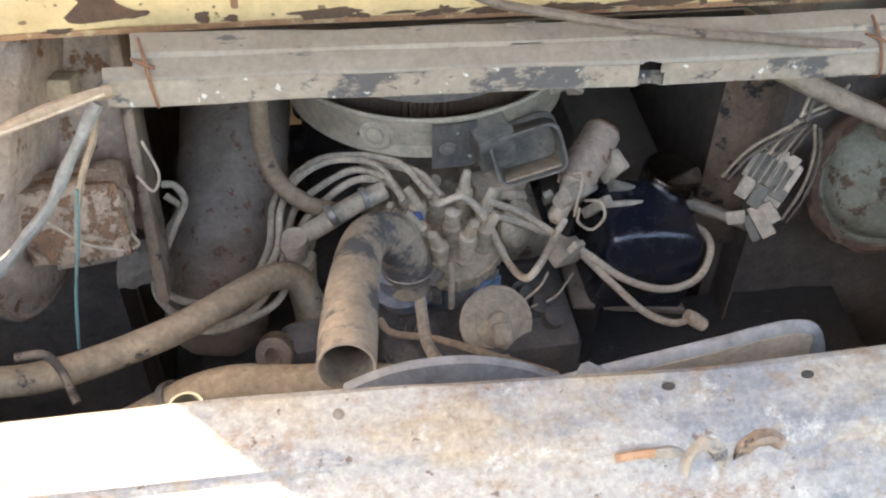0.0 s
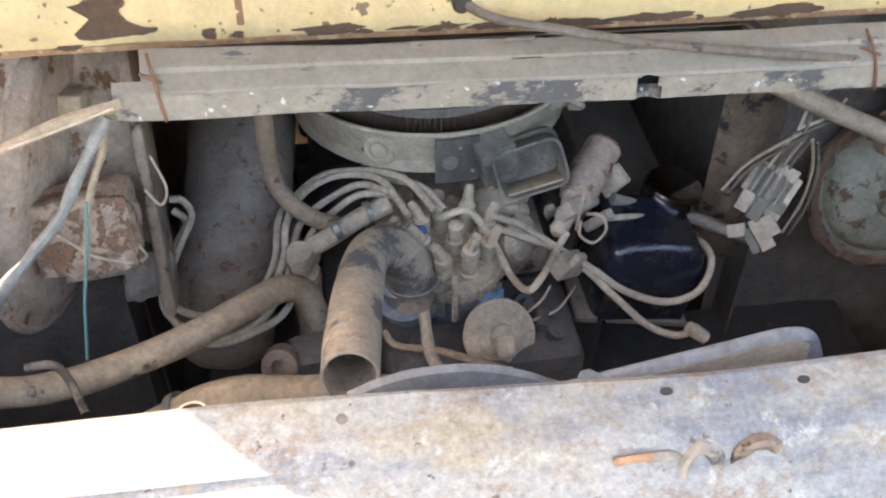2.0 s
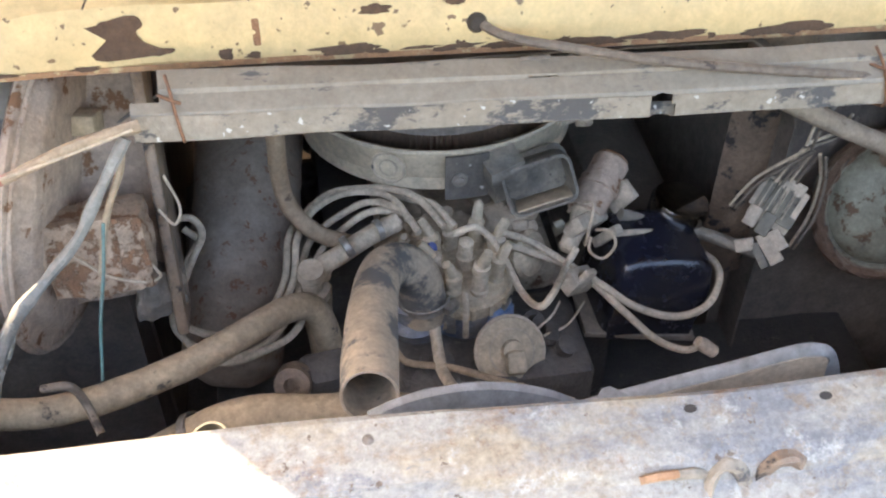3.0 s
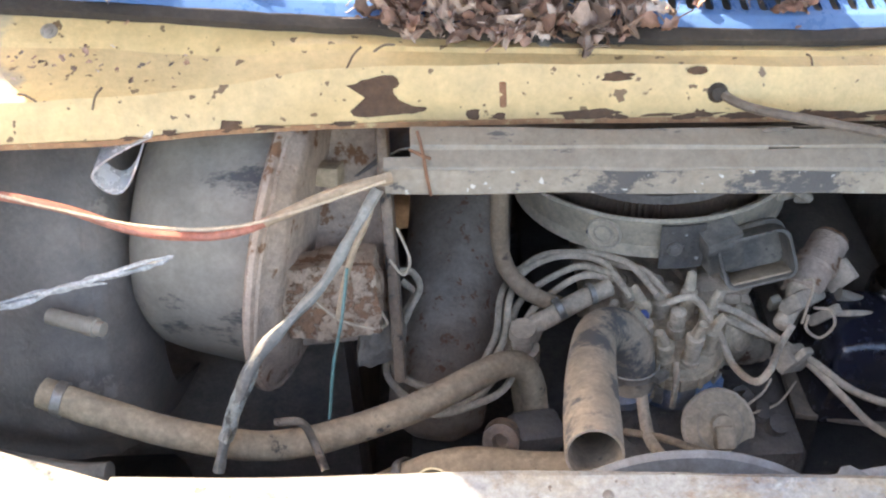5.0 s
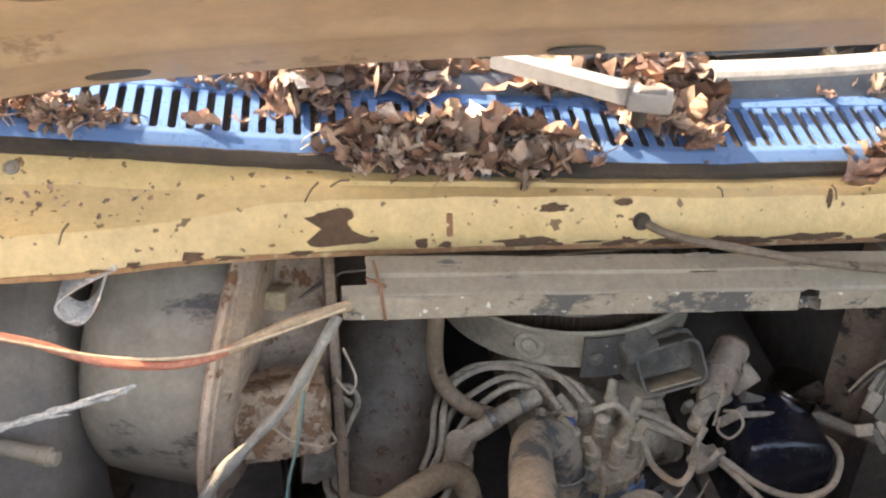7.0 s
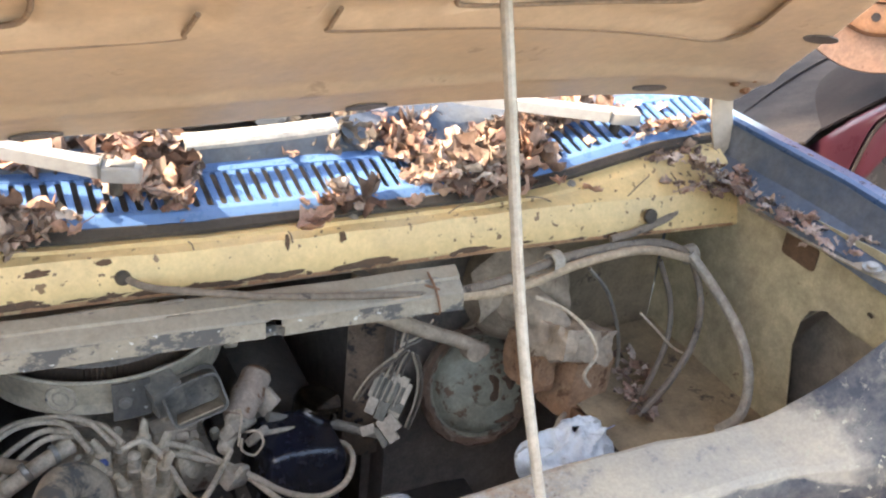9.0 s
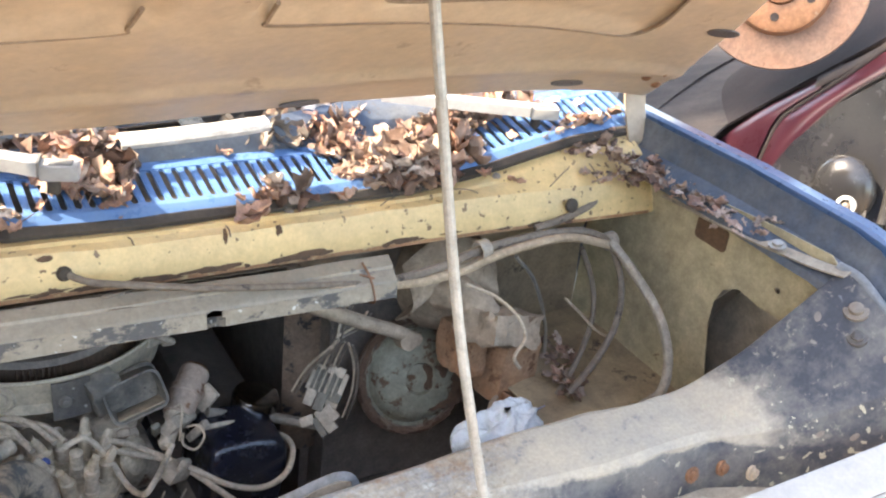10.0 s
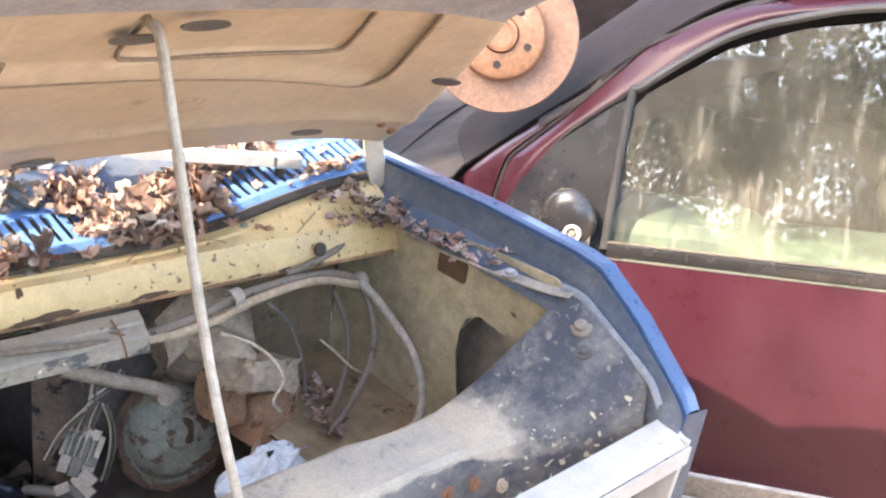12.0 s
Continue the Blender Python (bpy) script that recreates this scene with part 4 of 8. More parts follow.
def build_grille():
    grille = thing("cowl_grille", (CX, 0.1, 1.28), "slotted blue cowl grille strewn with dry leaves", "grille")
    x0, x1 = -0.88, 1.02

    def band(d0, d1, n):
        def f(u, v):
            x = x0 + (x1 - x0) * u
            if n == "front" and v < 0.2:
                y0, z0 = lip_top(x)
                return V(x, y0 - 0.004 + 0.004 * v / 0.2, z0 - 0.004 + 0.004 * v / 0.2 + 0.004 * v / 0.2)
            return grille_z(x, d0 + (d1 - d0) * v) + V(0, 0, -0.0)
        return f
    part("front_border", sheet(band(0.0, SLOT0, "front"), 100, 8, 0.003), M["blue"], grille)
    part("rear_border", sheet(band(SLOT1, PANEL_DEEP + 0.02, "rear"), 100, 4, 0.003), M["blue"], grille)
    pitch = 0.0188
    # one bar between slots, flared at both ends so that the slots have round ends
    L, w, n = SLOT1 - SLOT0, 0.0049, 6
    r = (pitch - 2 * w) / 2
    half = [(pitch / 2 - r * math.sin(radians(90 * k / n)) * 1.0, r - r * math.cos(radians(90 * k / n))) for k in range(n + 1)]
    right = [(x, y) for x, y in half] + [(x, L - y) for x, y in reversed(half)]
    outline = right + [(-x, y) for x, y in reversed(right)]
    first = None
    count = int((x1 - x0) / pitch)
    for i in range(count):
        x = x0 + (i + 0.5) * pitch
        p = grille_z(x, SLOT0)
        q = grille_z(x, SLOT1)
        slope = grille_z(x + 0.01, SLOT0) - p
        if first is None:
            first = part("slat", plate(outline, (), 0.004, Matrix()), M["blue"], grille)
            ob = first
        else:
            ob = new("slat", first.data)
            ob.parent = grille
            ob.matrix_parent_inverse = first.matrix_parent_inverse
        ob.matrix_basis = basis(p + V(0, 0, -0.0002), slope, q - p)
    # plenum box below the slots
    def plenum(u, v):
        x = x0 + (x1 - x0) * u
        a = grille_z(x, 0.01 + 0.15 * v)
        return a - V(0, 0, 0.02 + 0.10 * math.sin(math.pi * min(1, max(0, v))) ** 0.5)
    part("plenum", sheet(plenum, 40, 10, 0.002), M["dark"], grille)
    return grille


def build_screen():
    ws = thing("windscreen", (CX, 0.3, 1.3), "sloping windscreen in a pale rubber frame", "windscreen", kind="structure")
    def glass(u, v):
        x = -0.85 + 1.84 * u
        bow = 0.28 * (2 * u - 1) ** 2
        return V(x, 0.165 + bow + 0.50 * v, 1.322 + 0.62 * v)
    g = part("pane", sheet(glass, 24, 6, 0.005), M["screen"], ws)
    g.visible_shadow = False
    def bar(u, v):
        # a flat-faced moulding with rounded edges along the foot of the glass
        x = 0.115 + 0.225 * u
        p = V(x, 0.130 + 0.20 * ((x - 0.15) / 0.92) ** 2, 1.312 + 0.02 * ((x - 0.2) / 0.9) ** 2)
        prof = [(0.0, -0.009), (-0.004, -0.007), (-0.006, -0.001), (-0.003, 0.005), (0.006, 0.008), (0.02, 0.009)]
        k = v * 5
        i = min(int(k), 4)
        t = k - i
        return p + V(0, prof[i][0] * (1 - t) + prof[i + 1][0] * t, prof[i][1] * (1 - t) + prof[i + 1][1] * t)
    part("lower_moulding", sheet(bar, 50, 10, 0.003), M["white_trim"], ws, "chalky white moulding")
    def scuttle(u, v):
        x = -0.88 + 1.9 * u
        a = grille_z(x, PANEL_DEEP + 0.01)
        b = V(x, 0.165 + 0.28 * (2 * u - 1) ** 2, 1.305)
        return a.lerp(b, v) + V(0, 0, 0.006 * math.sin(v * 3.1))
    part("scuttle", sheet(scuttle, 40, 5, 0.003), M["blue_dirty"], ws)
    def dash(u, v):
        return V(-0.8 + 1.74 * u, 0.46 + 0.45 * v, 1.26 + 0.03 * math.sin(v * 3))
    part("dashboard", sheet(dash, 20, 6, 0.01), M["trim_black"], ws)
    return ws


cowl = build_cowl()
grille = build_grille()
build_screen()


# ---- zinc strip under the cowl ----
def strip_z(x):
    return -0.052 * (x + 0.08)


def build_strip():
    st = thing("zinc_strip", (0.05, -0.06, 1.14), "bent zinc sheet strip wired below the cowl", "metal strip")
    prof = [(-0.026, 1.168), (-0.046, 1.1865), (-0.062, 1.178), (-0.0635, 1.174), (-0.078, 1.1625), (-0.0795, 1.160), (-0.0825, 1.136), (-0.078, 1.134), (-0.066, 1.140)]

    def f(u, v):
        x = -0.335 + 0.795 * u
        k = v * (len(prof) - 1)
        i = min(int(k), len(prof) - 2)
        t = k - i
        y, z = prof[i][0] * (1 - t) + prof[i + 1][0] * t, prof[i][1] * (1 - t) + prof[i + 1][1] * t
        w = 0.0016 * noise.noise(Vector((x * 9, v * 4, 1)))
        lift = 0.02 * max(0, x - 0.25) * (1 - v)
        return V(x, y + w, z + strip_z(x) + w + lift)

    def keep(u, v):
        x = -0.335 + 0.785 * u
        if x < -0.308 and v < 0.42:
            return False
        if (x - 0.170) ** 2 / 0.0125 ** 2 + (v - 0.72) ** 2 / 0.16 ** 2 < 1:
            return False
        return not (-0.01 + 0.045 < x < 0.068 and 0.31 < v < 0.35)
    part("folded_sheet", sheet(f, 180, 40, 0.0011, keep=lambda u, v: keep(u, v) and v < 0.625), M["strip"], st, "grey zinc sheet", 0.2)
    part("lower_fold", sheet(f, 180, 40, 0.0011, keep=lambda u, v: keep(u, v) and v > 0.6), M["strip_band"], st, "blotched lower fold", 0.2)
    for x in (-0.297, 0.415):
        z = strip_z(x)
        part("tie_wire", tube([(x - 0.004, -0.055, 1.19 + z), (x, -0.070, 1.178 + z), (x + 0.003, -0.082, 1.160 + z), (x + 0.006, -0.086, 1.137 + z), (x + 0.004, -0.070, 1.128 + z)], 0.0016, 6), M["copper"], st, "rusty tie wire")
        part("tie_wire", tube([(x - 0.012, -0.066, 1.176 + z), (x, -0.074, 1.174 + z), (x + 0.008, -0.074, 1.170 + z)], 0.0016, 6), M["copper"], st)
    p = V(0.05, -0.052, 1.190 + strip_z(0.05))
    part("clip", box((0.03, 0.004, 0.002), p, (35, 0, 0), 0.0008), M["grease"], st)


build_strip()


# ---- front support ----
def support_edge(x):
    """Rear top edge of the front support."""
    return V(x, -0.374 - 0.030 * (x + 0.2) - 0.012 * math.sin(math.pi * max(0, min(1, (x + 0.1) / 0.5))), 1.074)


def build_support():
    sup = part("front_support", sheet_support(), M["support"], van, "worn pale painted cross panel with rust", 0.25)
    return sup


def support_pt(x, v):
    """The cross panel: v from the rear edge over the top and down the front. It widens, then climbs to the fender corner."""
    near = [(0.012, -0.035), (0.004, -0.008), (0.0, 0.0), (-0.004, 0.002), (-0.048, -0.010), (-0.056, -0.014), (-0.062, -0.026), (-0.090, -0.040), (-0.104, -0.050), (-0.112, -0.085), (-0.116, -0.17)]
    far = [(0.008, -0.030), (0.004, -0.008), (0.0, 0.0), (-0.005, 0.003), (-0.045, 0.001), (-0.084, -0.004), (-0.094, -0.010), (-0.099, -0.030), (-0.103, -0.060), (-0.107, -0.092), (-0.110, -0.115)]
    s = max(0, min(1, (x - 0.26) / 0.30))
    s = s * s * (3 - 2 * s)
    k = v * (len(near) - 1)
    i = min(int(k), len(near) - 2)
    t = k - i
    climb = max(0, min(1, (x - 0.72) / 0.265))
    e = support_edge(x)
    e.y -= 0.022 * max(0, x - 0.45)
    pts = []
    for (ay, az), (by, bz) in zip(near, far):
        y, z = ay * (1 - s) + by * s, az * (1 - s) + bz * s
        fwd = max(0, min(1, -y / 0.094))
        back_y, back_z = -0.447 - e.y, 0.178 * climb ** 1.25
        front_y, front_z = -0.082 - 0.02, 0.112 * climb ** 1.5
        pts.append((y + climb * (back_y * (1 - fwd) + front_y * fwd), z + back_z * (1 - fwd) + front_z * fwd))
    y, z = pts[i][0] * (1 - t) + pts[i + 1][0] * t, pts[i][1] * (1 - t) + pts[i + 1][1] * t
    w = 0.0022 * noise.noise(Vector((x * 6, v * 5, 3))) + 0.004 * noise.noise(Vector((x * 2.3, 0, 9))) * (v > 0.5)
    wave = (0.004 * s * math.sin((x - 0.42) * 13) * (v < 0.4) + 0.004 * s * noise.noise(Vector((x * 16, v * 9, 5)))) * (1 - climb)
    return V(x, e.y + y + w + wave, e.z + z + w + 0.4 * wave)


def sheet_support():
    return sheet(lambda u, v: support_pt(-0.555 + 1.54 * u, v), 250, 50, 0.0016)


def build_support_right(sup):
    a = sup
    bolt(a, (0.775, -0.442, 1.078), (0, 0, 1), 0.0095, M["rust"])
    # ledge under the face with flaking paint
    def ledge(u, v):
        x = 0.38 + 0.62 * u
        y0 = -0.49 - 0.045 * u
        return V(x, y0 - 0.05 * v, 0.972 + 0.03 * u + 0.003 * noise.noise(Vector((x * 12, v * 3, 27))))
    part("ledge", sheet(ledge, 50, 6, 0.002), M["support_dusty"], sup)


def corner_plate():
    """The sloping gusset from the support up to the other fender rail."""
    quad = [V(-0.53, -0.372, 1.072), V(-0.865, -0.30, 1.18), V(-0.865, -0.50, 1.178), V(-0.55, -0.49, 1.062)]

    def f(u, v):
        a = quad[0].lerp(quad[1], u)
        b = quad[3].lerp(quad[2], u)
        return a.lerp(b, v) + V(0, 0, -0.012 * math.sin(math.pi * u) + 0.002 * noise.noise(Vector((u * 5, v * 5, -1))))
    return part("corner_gusset", sheet(f, 24, 16, 0.002), M["support_dusty"], van, "grey dusty gusset")


sup = build_support()
build_support_right(sup)
corner_plate()
for x, v, r, m in ((0.962, 0.365, 0.0105, "grease"), (0.944, 0.41, 0.0085, "oily")):
    bolt(sup, support_pt(x, v) + V(0, 0, 0.002), (-0.45, -0.1, 0.9), r, M[m])


def chips(parent, fn, n, seed, size):
    """Flakes of bared undercoat scattered over a painted face; fn(u, v) gives a point of it."""
    r = random.Random(seed)
    shapes = [part("paint_chip", plate(blob(9, 1, 1, seed + k, 0.9), (), 0.1, Matrix()), M["chip"], parent) for k in range(4)]
    for k in range(n):
        u, v = r.random(), r.random()
        p, px, py = fn(u, v), fn(u + 0.01, v), fn(u, v + 0.01)
        nrm = (px - p).cross(py - p).normalized()
        nrm = nrm if nrm.z > 0 else -nrm
        s = size[0] + (size[1] - size[0]) * r.random() ** 2.2
        ob = shapes[k] if k < 4 else new("paint_chip", shapes[k % 4].data)
        if k >= 4:
            ob.parent = parent
        ob.matrix_parent_inverse = Matrix()
        a = r.uniform(0, 6.28)
        ex = (px - p).normalized()
        m = basis(p + nrm * 0.0022, ex, nrm.cross(ex))
        ob.matrix_basis = m @ Matrix.Rotation(a, 4, "Z") @ Matrix.Diagonal((s * r.uniform(0.5, 1.6), s * r.uniform(0.3, 0.8), 0.004, 1))


def ledge_pt(u, v):
    x = 0.55 + 0.44 * u
    return V(x, -0.49 - 0.045 * (x - 0.38) / 0.62 - 0.05 * v, 0.974 + 0.03 * (x - 0.38) / 0.62)


for x, v, m in ((0.696, 0.79, "rust"), (0.742, 0.78, "rust"), (0.782, 0.83, "dust_grey"), (0.70, 0.97, "rust"), (0.672, 0.95, "dust_grey")):
    bolt(sup, support_pt(x, v) + V(0, -0.002, 0), (0.1, -1, 0.2), 0.0072, M[m])
# holes are dark discs, the shade inside them painted
for x, v, hr in ((0.925, 0.33, 0.006), (0.905, 0.80, 0.006), (0.86, 0.72, 0.005), (0.955, 0.47, 0.004)):
    p, q = support_pt(x, v), support_pt(x + 0.004, v)
    nrm = (q - p).cross(support_pt(x, v + 0.01) - p).normalized()
    nrm = nrm if nrm.y < 0 else -nrm
    part("hole", lathe(p, nrm, [(0, hr), (0.0024, hr), (0.0024, 0)], 14, squash=(1.3, 0.8)), M["dark"], sup)
chips(sup, lambda u, v: support_pt(0.74 + 0.12 * u, 0.30 + 0.32 * v), 26, 71, (0.0015, 0.007))
chips(sup, lambda u, v: support_pt(0.78 + 0.19 * u, 0.60 + 0.36 * v), 30, 75, (0.0015, 0.008))
chips(sup, lambda u, v: support_pt(0.60 + 0.20 * u, 0.66 + 0.3 * v), 10, 72, (0.0015, 0.007))
chips(sup, ledge_pt, 30, 73, (0.003, 0.014))
# two more holes as near-black discs in place of inner shade
for x in (0.098, 0.211):
    part("hole", lathe(support_pt(x, 0.325), (0, -0.2, 1), [(0, 0.0045), (0.0022, 0.0045), (0.0022, 0)], 14, squash=(1.2, 0.8)), M["rubber"], sup)
bolt(sup, (-0.158, -0.396, 1.0715), (0, -0.2, 1), 0.0028, M["grease"])


# ---- fenders ----
def build_fender_right():
    crest = [(0.10, 1.040, 1.300), (-0.20, 1.044, 1.306), (-0.42, 1.042, 1.303), (-0.47, 1.040, 1.297), (-0.56, 1.035, 1.245), (-0.67, 1.026, 1.163), (-0.685, 1.024, 1.145)]

    def c(u):
        k = u * (len(crest) - 1)
        i = min(int(k), len(crest) - 2)
        t = k - i
        a, b = crest[i], crest[i + 1]
        return tuple(p + (q - p) * t for p, q in zip(a, b))

    def outer(u, v):
        y, x, z = c(u)
        prof = [(-0.075, -0.070), (-0.030, -0.055), (-0.018, -0.030), (-0.014, -0.004), (-0.008, 0.0), (0.022, -0.004), (0.030, -0.016), (0.042, -0.20), (0.05, -0.55), (0.03, -0.75)]
        k = v * (len(prof) - 1)
        i = min(int(k), len(prof) - 2)
        t = k - i
        dx = prof[i][0] * (1 - t) + prof[i + 1][0] * t
        dx = max(dx, -0.075 + 0.045 * max(0, min(1, (-0.5 - y) / 0.1)))
        return V(x + dx, y, z + prof[i][1] * (1 - t) + prof[i + 1][1] * t)
    # shade is painted in: the left fender has the lighter blue
    f = part("fender", sheet(outer, 48, 36, 0.0016), M["blue_shaded"], van, "blue front fender")

    def inner(u, v):
        y, x, z = c(u)
        prof = [(-0.0185, -0.010), (-0.0235, -0.030), (-0.034, -0.056), (-0.080, -0.074), (-0.085, -0.085)]
        k = v * (len(prof) - 1)
        i = min(int(k), len(prof) - 2)
        t = k - i
        w = 0.0015 * noise.noise(Vector((y * 12, v * 3, 37)))
        dx = prof[i][0] * (1 - t) + prof[i + 1][0] * t
        dx = max(dx, -0.085 + 0.052 * max(0, min(1, (-0.5 - y) / 0.1)))
        return V(x + dx - 0.002 + w, y, z + prof[i][1] * (1 - t) + prof[i + 1][1] * t + 0.001 + w)
    part("gutter", sheet(inner, 48, 16, 0.0012), M["blue_dirty"], f, "dusty dark blue gutter")
    # front end of the fender, turned in towards the lamp
    def nose(u, v):
        return V(1.066 - 0.045 * v, -0.688 + 0.010 * v, 1.135 - 0.70 * u)
    part("front_return", sheet(nose, 10, 4, 0.0016), M["blue_dirty"], f)
    return f


def build_inner_right():
    # upright inner panel with the wheel house opening
    m = basis(V(0.985, 0.10, 0.60), V(0, -1, 0), V(0, 0, 1))
    outline = [(0, 0), (0.66, 0), (0.66, 0.56), (0.62, 0.60), (0.52, 0.66), (0.42, 0.655), (0.16, 0.63), (0.0, 0.60)]
    hole = [(0.42, 0.10), (0.352, 0.37), (0.338, 0.43), (0.338, 0.475), (0.350, 0.505), (0.378, 0.522), (0.43, 0.515), (0.50, 0.52), (0.55, 0.49), (0.60, 0.40), (0.62, 0.10)]
    slot = round_rect(0.443, 0.612, 0.022, 0.012, 0.004)
    hole2 = ring_pts(0.45, 0.56, 0.006, 0.005, 10)
    p = part("inner_panel", plate(outline, (hole, slot, hole2), 0.002, m), M["cream_dull"], van, "dusty cream inner panel with wheel house opening")
    part("patch_plate", plate(round_rect(0, 0, 0.07, 0.04, 0.008), (), 0.002, basis(V(0.9815, -0.20, 1.185), V(0, -1, 0), V(0, 0, 1))), M["rust_flake"], p)
    # folded rail along its top
    rail = [V(0.965, -0.10, 1.215), V(0.965, -0.27, 1.228), V(0.97, -0.40, 1.242), V(0.978, -0.46, 1.252)]
    part("rail", sheet(lambda u, v: (lambda q: q + V(-0.012 + 0.03 * v, 0, 0.004 - 0.010 * abs(v - 0.6)))(spline(rail, 8)[min(24, int(u * 24))]), 24, 6, 0.003), M["support_dusty"], p, "dusty folded rail")
    edge = spline([V(0.980, -0.440, 1.258), V(0.992, -0.475, 1.250), V(0.993, -0.54, 1.218), V(0.988, -0.62, 1.182), V(0.985, -0.652, 1.150)], 8)
    def hem(u, v):
        k = u * (len(edge) - 1)
        i = min(int(k), len(edge) - 2)
        q = edge[i].lerp(edge[i + 1], k - i)
        return q + V(-0.009 + 0.017 * v, 0, -0.005 + 0.008 * math.sin(math.pi * v) ** 0.5)
    part("rail", sheet(hem, 32, 8, 0.003), M["hem"], p, "blue-grey sealed hem along the fender")
    bolt(p, (0.958, -0.345, 1.243), (-0.2, 0, 1), 0.008, M["steel"])
    # wheel house behind the opening
    def house(u, v):
        a = math.pi * (0.05 + 0.9 * u)
        return V(0.995 + 0.20 * v, -0.37 + 0.22 * math.cos(a), 0.75 + 0.42 * math.sin(a))
    part("wheel_house", sheet(house, 16, 4, 0.003), M["black"], p)
    part("wheel_house_back", box((0.004, 0.5, 0.6), (1.05, -0.37, 0.85), bevel=0), M["black"], p)
    # battery shelf
    def shelf(u, v):
        return V(0.70 + 0.285 * u, -0.39 + 0.48 * v, 0.875 + 0.006 * noise.noise(Vector((u * 5, v * 6, 4))))
    part("shelf", sheet(shelf, 16, 20, 0.003), M["firewall"], p, "dirty sheet shelf")
    return p


fender = build_fender_right()
inner_r = build_inner_right()


def build_left_side():
    crest = [(0.16, -0.838, 1.348), (-0.12, -0.836, 1.346), (-0.30, -0.90, 1.32), (-0.62, -0.93, 1.18)]

    def f(u, v, outside=True):
        k = u * 3
        i = min(int(k), 2)
        t = k - i
        a, b = crest[i], crest[i + 1]
        y, x, z = (p + (q - p) * t for p, q in zip(a, b))
        prof = [(0.015, -0.002), (0.008, 0), (-0.022, -0.004), (-0.03, -0.016), (-0.042, -0.2), (-0.05, -0.75)] if outside else [(0.03, -0.115), (0.026, -0.085), (0.018, -0.04), (0.015, -0.003)]
        k = v * (len(prof) - 1)
        i = min(int(k), len(prof) - 2)
        t = k - i
        return V(x + prof[i][0] * (1 - t) + prof[i + 1][0] * t, y, z + prof[i][1] * (1 - t) + prof[i + 1][1] * t)
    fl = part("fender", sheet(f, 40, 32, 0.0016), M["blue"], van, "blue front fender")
    # dark colour holds both the dirt and the shadow on this wall
    part("gutter", sheet(lambda u, v: f(u, v, False), 40, 12, 0.0016), M["blue_dirty"], fl, "dusty blue inner wall with its shade painted dark")
    m = basis(V(-0.868, -0.52, 0.60), V(0, 1, 0), V(0, 0, 1))
    part("inner_panel", plate([(0, 0), (0.72, 0), (0.72, 0.66), (0.40, 0.655), (0.12, 0.62), (0, 0.55)], (), 0.002, m), M["firewall"], van, "soiled brown inner panel")
    # blue ledge at the corner below the cowl
    def ledge(u, v):
        return V(-0.885 + (0.11 - 0.065 * v) * u, -0.062 - 0.095 * v, 1.203 - 0.01 * v)
    part("corner_ledge", sheet(ledge, 10, 8, 0.002), M["blue_dirty"], van, "dusty blue corner ledge")


build_left_side()


# ---- firewall and engine cave ----
def build_firewall():
    wall = [V(0.43, 0.16, 0), V(0.99, 0.11, 0)]
    def right(u, v):
        p = wall[0].lerp(wall[1], u)
        return V(p.x, p.y + 0.012 * noise.noise(Vector((u * 4, v * 4, 8))) - 0.05 * (v > 0.85) * (v - 0.85) / 0.15, 0.33 + 0.84 * v)
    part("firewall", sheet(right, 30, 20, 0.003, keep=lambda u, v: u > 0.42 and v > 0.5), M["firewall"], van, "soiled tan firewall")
    # lower and inner firewall darkened in colour to stand for its shade
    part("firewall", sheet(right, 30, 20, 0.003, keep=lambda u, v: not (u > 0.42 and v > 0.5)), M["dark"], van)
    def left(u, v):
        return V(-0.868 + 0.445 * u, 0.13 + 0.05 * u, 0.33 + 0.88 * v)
    # left firewall takes the same painted shade
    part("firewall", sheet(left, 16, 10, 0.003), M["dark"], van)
    # engine cover cave, pans: dark sheets added to block light and deepen shade
    def cave(u, v):
        pts = [(-0.43, 0.33), (-0.43, 0.95), (-0.40, 1.04), (-0.33, 1.085), (0.03, 1.095), (0.36, 1.085), (0.42, 1.04), (0.45, 0.95), (0.45, 0.33)]
        k = u * 8
        i = min(int(k), 7)
        t = k - i
        return V(pts[i][0] * (1 - t) + pts[i + 1][0] * t, 0.10 + 0.93 * v, pts[i][1] * (1 - t) + pts[i + 1][1] * t)
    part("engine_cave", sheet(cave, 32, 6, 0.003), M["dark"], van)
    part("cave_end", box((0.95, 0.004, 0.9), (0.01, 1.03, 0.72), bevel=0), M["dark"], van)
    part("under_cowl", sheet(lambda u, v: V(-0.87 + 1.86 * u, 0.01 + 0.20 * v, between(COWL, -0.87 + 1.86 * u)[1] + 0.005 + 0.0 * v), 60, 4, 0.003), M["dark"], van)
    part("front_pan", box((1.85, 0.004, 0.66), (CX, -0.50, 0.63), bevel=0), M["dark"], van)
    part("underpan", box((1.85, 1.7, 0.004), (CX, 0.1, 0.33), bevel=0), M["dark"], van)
    # stained upright behind the brake unit
    def post(u, v):
        return V(0.385 + 0.10 * u, 0.155 - 0.02 * math.sin(u * 3.1), 0.66 + 0.44 * v)
    part("stained_post", sheet(post, 6, 14, 0.003), M["tar"], van, "brown stained upright")


build_firewall()


